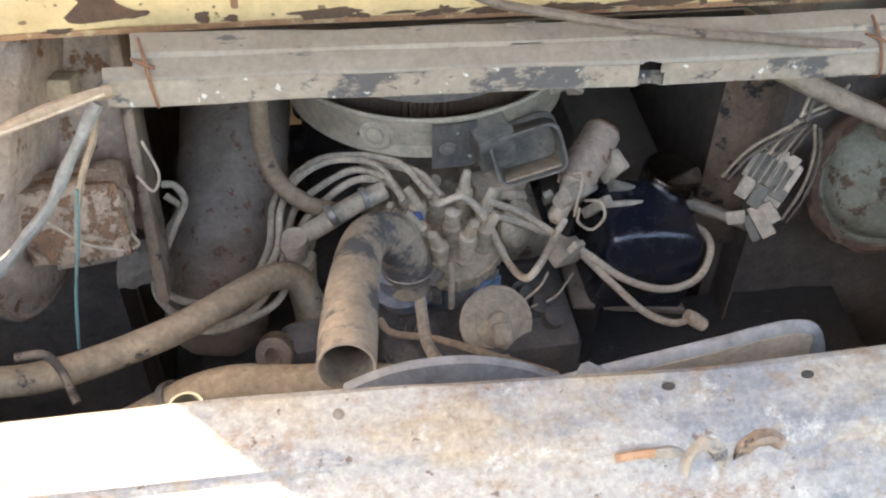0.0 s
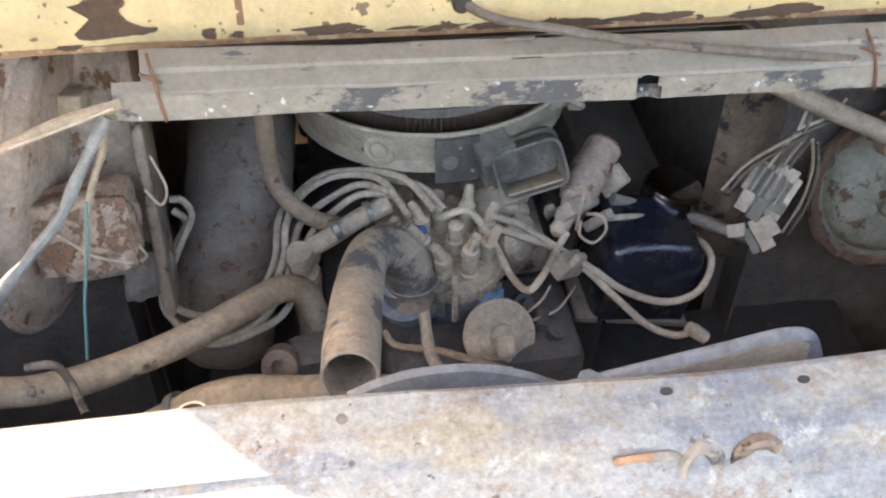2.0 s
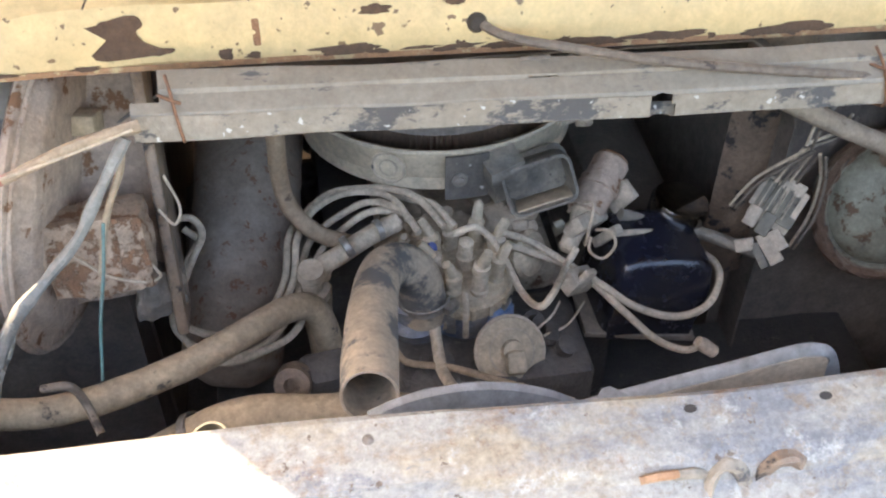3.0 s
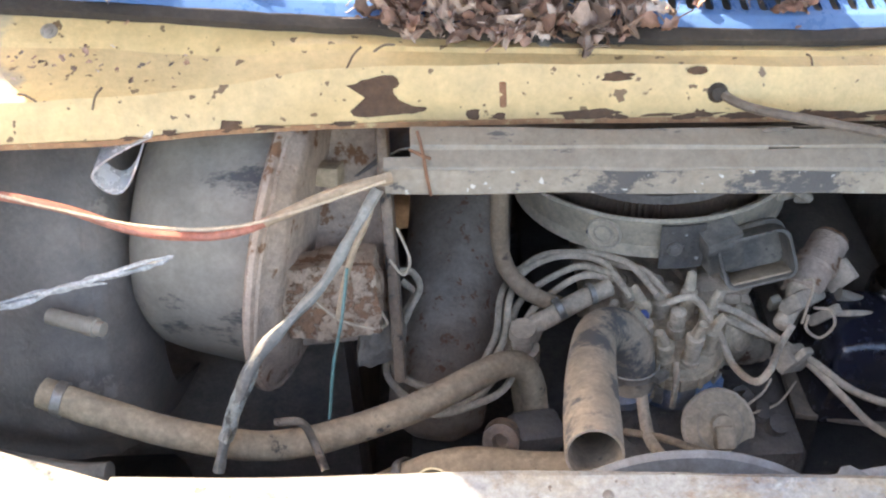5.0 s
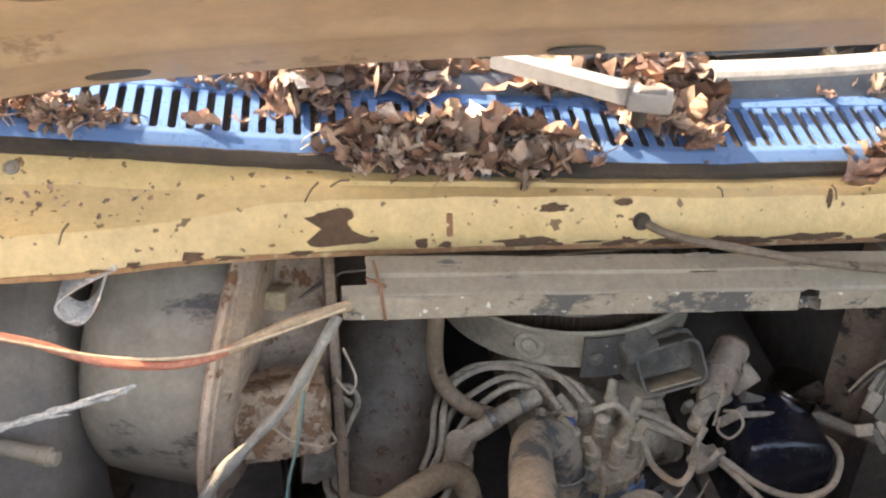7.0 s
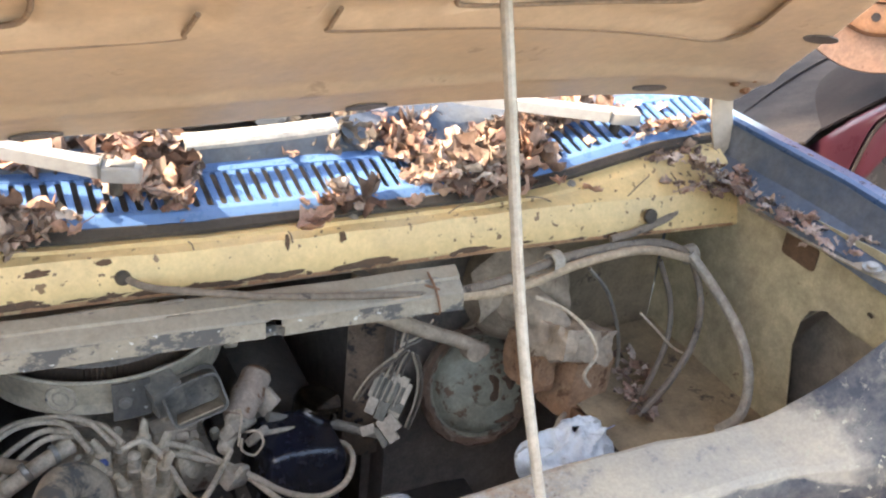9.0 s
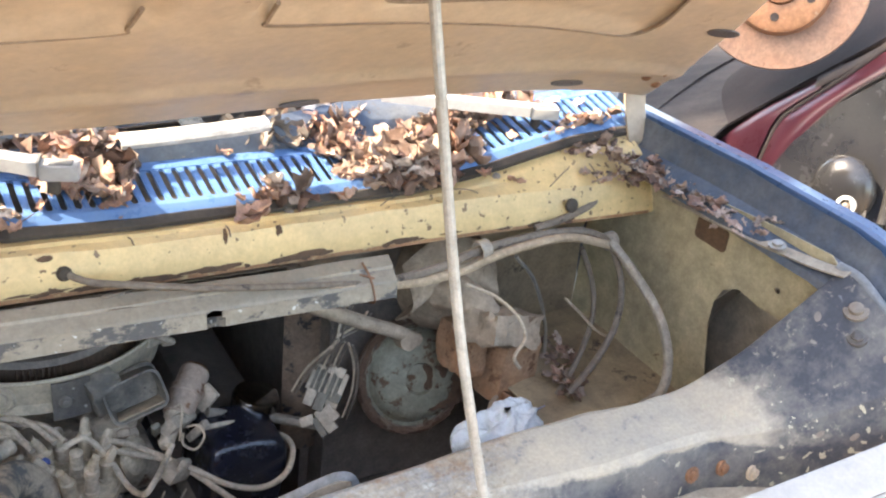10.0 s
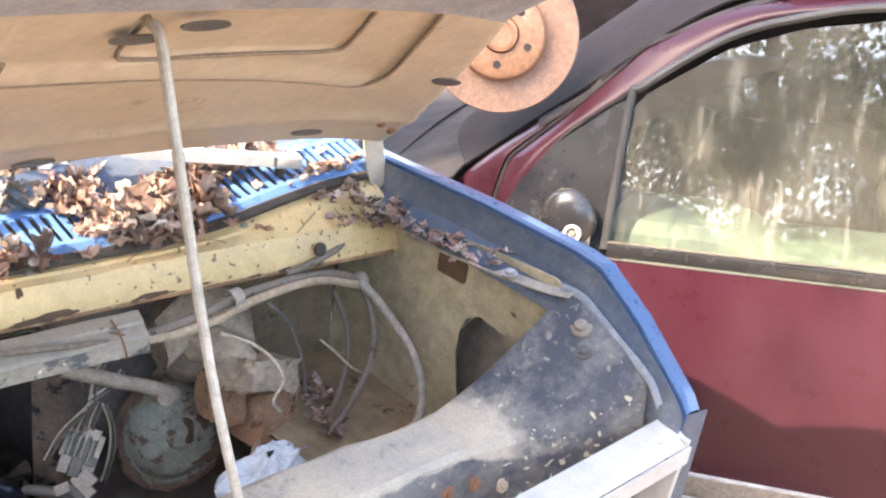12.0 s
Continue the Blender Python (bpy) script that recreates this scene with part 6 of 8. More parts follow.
for k in range(8):
    a = 2 * math.pi * (k + 0.35) / 8
    c = DC + V(0.041 * math.cos(a), 0.041 * math.sin(a) - 0.008, 0.806)
    lean = V(0.10 * math.cos(a), 0.10 * math.sin(a) - 0.03, 1)
    tall = 0.046 + 0.010 * math.sin(k * 2.3)
    boot = part("boot", lathe(c, lean, [(0, 0.0125), (0.010, 0.0125), (0.012, 0.0105), (tall - 0.016, 0.0100), (tall - 0.014, 0.0118), (tall - 0.002, 0.0112), (tall, 0.008), (tall + 0.002, 0.0)], 12), M["cap"] if k % 2 else M["lead"], capm)
    out = (lean.normalized() * 0.5 + V(0.55 * math.cos(a), 0.55 * math.sin(a) + 0.45, 0.2)).normalized()
    tip = c + lean.normalized() * (tall - 0.007)
    part("boot_elbow", tube([tip, tip + out * 0.014 + V(0, 0, 0.004), tip + out * 0.027 + V(0, 0, 0.003)], lambda s: 0.0082 - 0.002 * s, 10, 4, 0.1), M["cap"], boot)
part("boot", lathe(DC + V(0, -0.006, 0.815), DAX, [(0, 0.012), (0.020, 0.012), (0.022, 0.010), (0.045, 0.010), (0.048, 0.005)], 12), M["lead"], capm)
for k in range(16):
    a = 2 * math.pi * k / 16
    q = DC + V(0.0635 * math.cos(a), 0.0635 * math.sin(a) - 0.006, 0.788)
    part("cap_rib", box((0.004, 0.006, 0.018), q, (0, 0, math.degrees(a)), 0.0012), M["cap"], capm)
for a in (-2.05, -0.75):
    q = DC + V(0.064 * math.cos(a), 0.064 * math.sin(a) - 0.004, 0.768)
    part("spring_clip", box((0.018, 0.006, 0.034), q, (8, 0, math.degrees(a) + 90), 0.002), M["steel"], dist, "bent steel spring clip")
part("clip", tube([(-0.003, -0.014, 0.752), (-0.004, -0.018, 0.780), (-0.004, -0.016, 0.808), (-0.003, 0.0, 0.816)], 0.004, 8), M["dust_grey"], dist)
part("terminal", box((0.03, 0.02, 0.024), (-0.035, 0.0, 0.772), (0, 10, 30), 0.004), M["tan_hose"], dist)
part("cap_lug", box((0.040, 0.014, 0.026), (0.046, 0.004, 0.764), (0, 0, 32), 0.004), M["lug_blue"], dist, "blue plastic lug")
va = part("vacuum_advance", lathe((0.050, -0.040, 0.742), (0.10, -0.72, 0.70), [(-0.035, 0.012), (-0.018, 0.016), (-0.014, 0.040), (-0.004, 0.045), (0.001, 0.046), (0.004, 0.043), (0.006, 0.036), (0.010, 0.030), (0.013, 0.016), (0.020, 0.014)], 40), M["cap"], dist, "round dusty vacuum capsule")
vax = V(0.10, -0.72, 0.70).normalized()
vs1 = vax.orthogonal().normalized()
vs2 = vax.cross(vs1)
part("crimped_rim", tube([V(0.050, -0.040, 0.742) + vax * 0.001 + (vs1 * math.cos(2 * math.pi * k / 32) + vs2 * math.sin(2 * math.pi * k / 32)) * 0.0445 for k in range(33)], 0.0034, 8, 2, 0.15), M["dust_grey"], va)
part("pressed_ring", tube([V(0.050, -0.040, 0.742) + vax * 0.0085 + (vs1 * math.cos(2 * math.pi * k / 24) + vs2 * math.sin(2 * math.pi * k / 24)) * 0.029 for k in range(25)], 0.0022, 6, 2, 0.1), M["plastic"], va)
part("nozzle", box((0.026, 0.03, 0.022), (0.053, -0.062, 0.745), (45, 0, 0), 0.006), M["cap"], va)
part("vacuum_arm", box((0.02, 0.05, 0.012), (0.05, -0.005, 0.735), (25, 0, 0), 0.004), M["dust_grey"], dist)

# ---- coil ----
coil = thing("ignition_coil", (0.2, 0.12, 0.78), "rusty ignition coil with clipped connector", "ignition coil")
CA, CB = V(0.168, 0.085, 0.838), V(0.235, 0.165, 0.882)
cd = (CB - CA)
part("can", lathe(CA, cd, [(0.012, 0.018), (0.014, 0.0245), (0.05, 0.025), (0.052, 0.028), (0.064, 0.028), (0.066, 0.025), (0.098, 0.025), (0.102, 0.022), (0.102, 0)], 28), M["rusty_dust"], coil)
part("end_cap", lathe(CA + cd.normalized() * 0.101, cd, [(0, 0.0225), (0.004, 0.0215), (0.004, 0.014), (0.001, 0.012), (0.001, 0)], 24), M["rust"], coil, "rusted end of the can")
part("clamp_tab", box((0.012, 0.03, 0.045), (0.232, 0.118, 0.846), (30, 15, 38), 0.003), M["dust_grey"], coil)
part("tower", lathe(CA + cd * 0.12, -cd, [(0, 0.020), (0.018, 0.014), (0.03, 0.012), (0.055, 0.012), (0.06, 0.008)], 16), M["lead"], coil)
part("connector", box((0.062, 0.022, 0.034), (0.172, 0.078, 0.842), (35, 15, 38), 0.005), M["plastic"], coil)
part("connector_arm", box((0.014, 0.014, 0.05), (0.20, 0.065, 0.826), (35, 12, 30), 0.003), M["plastic"], coil)
part("mount_bracket", box((0.07, 0.006, 0.05), (0.20, 0.145, 0.835), (30, 0, 38), 0.002), M["dust_grey"], coil)
res = tagged(part("inline_connector", box((0.013, 0.010, 0.042), (0.134, 0.07, 0.846), (30, -18, 10), 0.002), M["white_plastic"]), "small pale plastic inline connector on a wire", "connector")
plug = thing("wiring_plug", (0.155, 0.02, 0.79), "dusty grey wiring plug below the coil", "connector")
part("shell", box((0.05, 0.028, 0.028), (0.150, 0.02, 0.795), (20, 25, 35), 0.004), M["plastic"], plug)
part("latch", box((0.02, 0.01, 0.034), (0.155, 0.008, 0.808), (20, 25, 35), 0.003), M["plastic"], plug)
choke = thing("choke_link", (0.09, 0.10, 0.82), "dusty choke linkage and vacuum bits", "linkage")
casting("body", (0.075, 0.125, 0.82), (0.07, 0.05, 0.05), 14, 11, choke, M["dust_grey"], 0.012, 0.03)
part("capsule", lathe((0.098, 0.075, 0.80), (0.6, -0.6, 0.3), [(-0.02, 0.012), (-0.01, 0.030), (0.0, 0.034), (0.006, 0.030), (0.010, 0.010)], 22), M["cap"], choke)
casting("carrier", (-0.015, 0.12, 0.815), (0.10, 0.05, 0.03), 16, 12, choke, M["dust_grey"], 0.01, 0.028)
part("blue_valve", lathe((-0.05, 0.06, 0.835), (0.5, -0.5, 0.8), [(0, 0.013), (0.012, 0.013), (0.013, 0.008), (0.03, 0.007)], 14), M["tape_blue"], choke, "blue plastic valve")

# ---- hoses ----
el = thing("coolant_hose", (-0.14, -0.1, 0.9), "large dusty elbow hose with cut open end", "hose")
part("hose", tube([(-0.050, 0.010, 0.775), (-0.060, 0.012, 0.835), (-0.082, 0.004, 0.872), (-0.108, -0.030, 0.897), (-0.125, -0.10, 0.919), (-0.138, -0.19, 0.946), (-0.147, -0.272, 0.972)], lambda s: 0.0275 + 0.0015 * math.sin(s * 9) + 0.004 * max(0, 0.5 - s), 28, 8, 0.015, hollow=0.09), M["elbow"], el)
part("clamp", lathe((-0.054, 0.012, 0.806), (-0.05, 0, 1), [(-0.006, 0.0335), (-0.005, 0.035), (0.005, 0.035), (0.006, 0.0335)], 30, close=False), M["steel"], el)
part("clamp_screw", box((0.022, 0.012, 0.012), (-0.022, -0.012, 0.806), (0, 0, 40), 0.003), M["steel"], el)
hh = thing("heater_hose", (-0.4, -0.1, 0.85), "long dust-covered heater hose with clamp", "hose")
part("hose", tube([(-0.716, -0.136, 0.948), (-0.66, -0.15, 0.932), (-0.59, -0.158, 0.905)] + HEATER_HOSE[1:], 0.0168, 18, 6, 0.04), M["tan_hose"], hh)
part("clamp", lathe((-0.697, -0.141, 0.942), (1, -0.12, -0.3), [(-0.006, 0.0175), (-0.005, 0.0195), (0.005, 0.0195), (0.006, 0.0175)], 26, close=False), M["steel"], hh)
ch = thing("bypass_hose", (-0.12, 0.06, 0.85), "short dusty hose with steel clamps", "hose")
part("hose", tube(CLAMP_HOSE, 0.0125, 14, 6, 0.06), M["lead"], ch)
part("clamp", lathe((-0.142, 0.059, 0.862), (0.8, 0.25, 0.3), [(-0.005, 0.013), (-0.004, 0.0145), (0.004, 0.0145), (0.005, 0.013)], 20, close=False), M["steel"], ch)
part("clamp", lathe((-0.10, 0.078, 0.868), (0.8, 0.25, 0.1), [(-0.004, 0.013), (-0.003, 0.0142), (0.003, 0.0142), (0.004, 0.013)], 20, close=False), M["steel"], ch)
cable("breather_hose", BROWN_HOSE, 0.0112, M["brown_hose"], "brown dusty breather hose", "hose", seg=14)
cable("vacuum_hose", VAC_HOSE, 0.0075, M["lead"], "thin dusty vacuum hose", "hose", seg=10)
cable("vacuum_hose", VAC_HOSE2, 0.0075, M["cap"], "thin dusty vacuum hose on the capsule", "hose", seg=10)
cable("fuel_line", BRAIDED, 0.0046, M["loom"], "braided brown fuel line", "hose", seg=10)
low = thing("lower_hose", (-0.25, -0.2, 0.86), "dusty lower radiator hose", "hose")
part("hose", tube([(-0.42, -0.14, 0.74), (-0.33, -0.16, 0.81), (-0.27, -0.165, 0.832), (-0.20, -0.17, 0.826), (-0.13, -0.165, 0.815), (-0.08, -0.13, 0.76)], lambda s: 0.018 + 0.006 * math.sin(s * 3.1), 18, 6, 0.05), M["tan_hose"], low)
part("clamp", lathe((-0.335, -0.158, 0.808), (0.8, -0.1, 0.5), [(-0.006, 0.022), (-0.005, 0.0245), (0.005, 0.0245), (0.006, 0.022)], 26, close=False), M["steel"], low)
fan = thing("fan_shroud", (-0.03, -0.28, 0.9), "grey dusty edge of a fan shroud", "shroud")
fan_line = spline([(-0.150, -0.285, 0.966), (-0.117, -0.285, 0.981), (-0.081, -0.285, 0.988), (-0.033, -0.285, 0.985), (0.016, -0.285, 0.966), (0.060, -0.285, 0.935)], 6)
part("arc", sheet(lambda u, v: fan_line[min(30, int(u * 30 + 0.5))] + V(0, -0.014 * v, -0.005 * v - 0.05 * max(0, v - 0.4)), 30, 8, 0.003), M["tray"], fan)
fl = thing("filler_neck", (-0.303, -0.235, 0.87), "dirty white plastic filler neck", "filler neck")
part("neck", lathe((-0.303, -0.235, 0.80), (0, -0.1, 1), [(0, 0.018), (0.095, 0.018), (0.10, 0.021), (0.104, 0.021), (0.106, 0.019), (0.110, 0.018), (0.110, 0.0155), (0.06, 0.0155), (0.06, 0)], 26), M["white_plastic"], fl)
rb = thing("radiator_bracket", (0.2, -0.33, 1.0), "dusty grey bent sheet bracket", "bracket")
tray_line = spline([(0.020, -0.330, 0.995), (0.055, -0.331, 1.004), (0.114, -0.331, 1.016), (0.176, -0.331, 1.028), (0.223, -0.331, 1.038), (0.246, -0.331, 1.039), (0.266, -0.331, 1.030), (0.279, -0.332, 1.010), (0.286, -0.334, 0.982), (0.288, -0.336, 0.94)], 6)


def tray_flange(u, v):
    """The turned rim: narrow along the top, widening round the corner."""
    k = u * (len(tray_line) - 1)
    i = min(int(k), len(tray_line) - 2)
    p = tray_line[i].lerp(tray_line[i + 1], k - i)
    turn = max(0, min(1, (u - 0.62) / 0.16))
    wide = 0.008 + 0.024 * turn
    return p + V(-wide * v * turn, -0.009 * v, -0.006 * v) + V(0, 0, 0.0015 * math.sin(math.pi * v))


part("flange", sheet(tray_flange, 60, 6, 0.0022), M["tray"], rb, "grey dusty turned rim")
part("web", sheet(lambda u, v: tray_flange(0.03 + 0.80 * u, 1.0).lerp(tray_flange(0.03 + 0.80 * u, 1.0) * 1.0 + V(0.01 * u, -0.004, -0.12), v), 40, 6, 0.002), M["dust_grey"], rb, "stained inner face of the bracket")
part("corner_tab", plate([(0, 0), (0.032, 0.0), (0.018, 0.012), (0.010, 0.012)], (), 0.002, basis(V(0.046, -0.341, 1.006), V(1, 0, 0.2), V(0, 0.7, 0.7))), M["tray"], rb)

# ---- ignition leads and engine wires ----
for pts in (LEAD_A, LEAD_B, LEAD_C, LEAD_D, LEAD_E):
    cable("ignition_lead", pts, 0.0047, M["lead"], "dusty grey ignition lead looping to the plugs", "ignition lead", "ignition leads")
cable("ignition_lead", LEAD_COIL, 0.0047, M["lead"], "dusty ignition lead from cap to coil", "ignition lead", "ignition leads")
cable("ignition_lead", LEAD_R1, 0.0050, M["lead"], "pale ignition lead lying over the blue cover", "ignition lead", "ignition leads")
cable("ignition_lead", LEAD_R2, 0.0050, M["lead"], "pale ignition lead hanging to the plugs", "ignition lead", "ignition leads")
cable("ignition_lead", LEAD_R3, 0.0042, M["lead"], "short pale ignition lead", "ignition lead", "ignition leads")
tagged(part("plug_boot", lathe(LEAD_R2[-1], (0.7, -0.2, -0.5), [(-0.01, 0.008), (0.0, 0.010), (0.02, 0.009), (0.024, 0.004)], 12), M["dust_grey"]), "loose dusty plug boot", "plug boot")
for pts in (ADV_WIRE, ADV_WIRE2):
    cable("thin_wire", pts, 0.0018, M["lead"], "thin dusty wire near the distributor", "wire", "thin wires", 6)
for pts in (RING_WIRE, WIRE_CLU1):
    cable("thin_wire", pts, 0.0020, M["wire_white"], "thin pale wire looped below the coil", "wire", "thin wires", 6)
cable("black_loom", BLACK_HOSE, 0.009, M["black"], "black corrugated loom behind the blue cover", "wiring loom", seg=10)

# ---- heater side ----
hb = thing("heater_case", (-0.65, 0.0, 0.8), "big dusty black heater case with round duct", "heater")


def case(u, v):
    # the bulged front of the case
    x = -0.850 + 0.225 * u
    w = max(0.0, (v - 0.18) / 0.82)
    z = 0.815 - 0.06 * (1 - v / 0.18) * (v < 0.18) + 0.355 * w
    y = 0.095 - 0.20 * math.sin(math.pi * (0.06 + 0.5 * (1 - w))) - 0.02 * math.sin(math.pi * u) + 0.07 * (1 - min(1, u / 0.16)) ** 2 + 0.10 * max(0, (u - 0.84) / 0.16) ** 2 + 0.10 * (1 - v / 0.18) * (v < 0.18)
    y += 0.006 * (math.sin(u * 9) > 0.9)
    return V(x, y + 0.010 * noise.noise(Vector((u * 3, v * 3, 2))) + 0.003 * noise.noise(Vector((u * 9, v * 9, 2))), z)


part("case_front", sheet(case, 40, 40, 0.004), M["case"], hb)
DISC = V(1, -0.20, -0.15)
part("duct", lathe(V(-0.457, 0.105, 0.985) - DISC.normalized() * 0.163, DISC, [(0.0, 0.10), (0.005, 0.142), (0.016, 0.164), (0.038, 0.178), (0.07, 0.182), (0.155, 0.184), (0.16, 0.17)], 64), M["duct"], hb, "round dust-streaked duct")
part("flange", lathe((-0.457, 0.105, 0.985), DISC, [(-0.004, 0.05), (-0.004, 0.206), (0.000, 0.212), (0.006, 0.212), (0.009, 0.207), (0.009, 0.192), (0.013, 0.186), (0.022, 0.180), (0.026, 0.170), (0.028, 0.120), (0.028, 0)], 72), M["rusty_dust"], hb, "rusted dusty blower flange")
crimp = [V(-0.457, 0.105, 0.985) + DISC.normalized() * 0.010 + (V(0, 1, 0) * math.cos(a) + V(0, 0, 1) * math.sin(a)) * 0.200 + V(0.200 * (0.20 * math.cos(a) + 0.15 * math.sin(a)), 0, 0) for a in [2 * math.pi * k / 48 for k in range(49)]]
part("crimped_edge", tube(crimp, 0.0032, 8, 3, 0.5), M["rusty_dust"], hb, "flaking crimped edge")
fp = part("face_plate", sheet(lambda u, v: V(-0.462 + 0.118 * u, 0.010 + 0.13 * v + 0.012 * u + 0.004 * noise.noise(Vector((u * 5, v * 7, 3))), 0.862 + 0.298 * v), 16, 30, 0.004), M["rusty_dust"], hb, "rusted dusty face plate")
mo = part("resistor_box", rough_block((0.110, 0.072, 0.092), (-0.410, -0.022, 0.974), (-18, 0, 3), 0.006, 3), M["rusty_block"], hb, "dust-caked rusty block")
part("ridge", box((0.014, 0.08, 0.33), (-0.346, 0.05, 0.985), (-20, 0, 2), 0.005), M["tar"], hb)
part("lower_boss", rough_block((0.055, 0.04, 0.060), (-0.366, 0.012, 0.872), (-18, 0, 3), 0.009, 9), M["grease"], hb)
part("small_box", box((0.032, 0.03, 0.024), (-0.412, 0.070, 1.074), (-15, 0, -12), 0.003), M["tan_hose"], hb)
part("outlet_stub", lathe((-0.700, -0.095, 1.020), (1, -0.35, -0.05), [(0, 0.009), (0.045, 0.009), (0.047, 0.0105), (0.057, 0.0105), (0.058, 0.008), (0.066, 0.008), (0.066, 0)], 18), M["duct"], hb)
streak = [(-0.81, -0.145, 1.060), (-0.75, -0.147, 1.077), (-0.689, -0.147, 1.092), (-0.645, -0.145, 1.101), (-0.607, -0.141, 1.108), (-0.57, -0.130, 1.112), (-0.545, -0.120, 1.112)]
for k in range(6):
    rr = random.Random(80 + k)
    a0, a1 = rr.choice((0, 0, 1, 2)), rr.choice((5, 6, 7, 7))
    part("sealant_strand", tube([(x + rr.gauss(0, 0.004), y - 0.002 - 0.001 * k, z + rr.gauss(0, 0.0042)) for x, y, z in streak[a0:a1]], lambda s: 0.0005 + 0.0028 * math.sin(math.pi * s) ** 0.6 * (0.7 + 0.4 * math.sin(s * 31 + k)), 8, 8, 0.5), M["sealant"], hb, "pale glossy sealant strand")
sl = thing("steel_strap", (-0.722, -0.112, 1.18), "bent bright steel strap gripping the wires", "strap")
part("band", sheet(lambda u, v: V(-0.735 + 0.026 * v, -0.117 - 0.012 * math.sin(u * 3.1), 1.242 - 0.062 * u), 14, 4, 0.002), M["steel"], sl)
part("fold", sheet(lambda u, v: V(-0.735 + 0.026 * v, -0.117 + 0.010 - 0.010 * math.cos(u * 3.1), 1.180 - 0.008 * math.sin(u * 3.1)), 8, 4, 0.002), M["steel"], sl)
lp = thing("steel_strap", (-0.60, -0.08, 1.17), "bright steel strap curled under the cowl", "strap")
curl_line = spline([(-0.556, -0.062, 1.211), (-0.583, -0.068, 1.202), (-0.606, -0.074, 1.191), (-0.617, -0.076, 1.179), (-0.612, -0.076, 1.165), (-0.6, -0.074, 1.157), (-0.587, -0.072, 1.167), (-0.576, -0.07, 1.186)], 6)
part("band", sheet(lambda u, v: curl_line[min(len(curl_line) - 1, int(u * (len(curl_line) - 1) + 0.5))] + V(0.004 * v, 0.026 * v, 0.010 * v), len(curl_line) - 1, 4, 0.0022), M["bright"], lp)
rl = thing("red_loom", RED_LOOM[0], "faded red wiring loom hung from a strap", "wiring loom")
part("sleeve", tube(RED_LOOM, 0.0046, 10, 6, 0.06), M["wire_red"], rl)
part("splice", lathe(RED_LOOM[0], (0, 0, 1), [(-0.010, 0.004), (-0.004, 0.007), (0.005, 0.0065), (0.008, 0.003)], 10), M["tan_hose"], rl, "taped splice")
cable("brown_loom", LOOM_TAIL, lambda s: 0.0047 + 0.0014 * s, M["loom"], "dusty brown loom running under the zinc strip", "wiring loom", seg=10)
for pts in (PALE_WIRE, PALE_WIRE2, PALE_WIRE3, PALE_WIRE4):
    cable("pale_wire", pts, 0.0016, M["wire_white"], "grubby white wire hanging beside the heater", "wire", "pale wires", 6)
tagged(part("tape_wrap", tube(PALE_WIRE3[2:4], 0.0030, 8), M["tape_blue"]), "blue tape wrapped round a wire", "tape")
cable("taped_cable", TAPED, lambda s: 0.0056 + 0.0026 * math.exp(-((s - 0.62) / 0.12) ** 2) + 0.0007 * math.sin(s * 40), M["tape_grey"], "cable wrapped in peeling grey tape", "cable", seg=10, wobble=0.15)
tagged(part("peeling_tape", tube(TAPED[4:7], lambda s: 0.0078 - 0.002 * abs(s - 0.4), 12, 14, 0.75), M["tape_pale"]), "pale peeling tape flaking off the cable", "tape")
cable("thin_wire", TAPED_THIN, 0.0035, M["loom"], "thin brown wire beside the taped cable", "wire", "thin wires", 6)
cable("teal_wire", TEAL, 0.0018, M["wire_teal"], "teal wire hanging down", "wire", seg=6)
cable("stub_pipe", STUB_PIPE, 0.0046, M["brown_cable"], "dusty bent vacuum pipe", "hose", seg=10)
for pts in ([(-0.372, -0.03, 0.99), (-0.355, -0.05, 0.965), (-0.352, -0.05, 0.945), (-0.385, -0.06, 0.945)], [(-0.335, 0.02, 1.03), (-0.322, 0.0, 1.0), (-0.330, -0.01, 0.985), (-0.345, 0.0, 1.0)], [(-0.43, -0.06, 1.0), (-0.40, -0.065, 0.97), (-0.365, -0.06, 0.95)]):
    cable("thin_wire", pts, 0.0017, M["wire_white"], "curled pale wire over the rusty block", "wire", "thin wires", 6)
rc = thing("red_connector", (-0.60, -0.2, 0.87), "faded red butt connector on a wire", "connector")
part("sleeve", tube([(-0.612, -0.215, 0.872), (-0.585, -0.215, 0.880)], 0.007, 10), M["wire_red"], rc)
cable("thin_wire", [(-0.66, -0.20, 0.885), (-0.645, -0.21, 0.865), (-0.615, -0.215, 0.871)], 0.0028, M["black"], "black wire to the red connector", "wire", "thin wires", 6)
cable("black_loom", [(-0.80, -0.17, 0.895), (-0.74, -0.18, 0.885), (-0.68, -0.19, 0.880), (-0.645, -0.195, 0.885)], 0.011, M["black"], "taped black loom under the heater", "wiring loom", seg=10)

# ---- brake side ----
bb = thing("brake_booster", (0.605, 0.06, 0.72), "corroded round brake booster with rusted rim", "brake booster")
BC, BA = V(0.604, 0.070, 0.824), V(-0.08, -0.93, 0.36)
part("shell", lathe(BC, BA, [(-0.08, 0.075), (-0.02, 0.096), (0.0, 0.100), (0.006, 0.100), (0.008, 0.092), (0.004, 0.088), (0.014, 0.084), (0.030, 0.074), (0.037, 0.058), (0.039, 0.030), (0.030, 0.026), (0.030, 0)], 56), M["booster"], bb, "grey-green corroded shell")
rim_c, rim_n = BC + BA.normalized() * 0.005, BA.normalized()
rim_x = rim_n.orthogonal().normalized()
rim_y = rim_n.cross(rim_x)
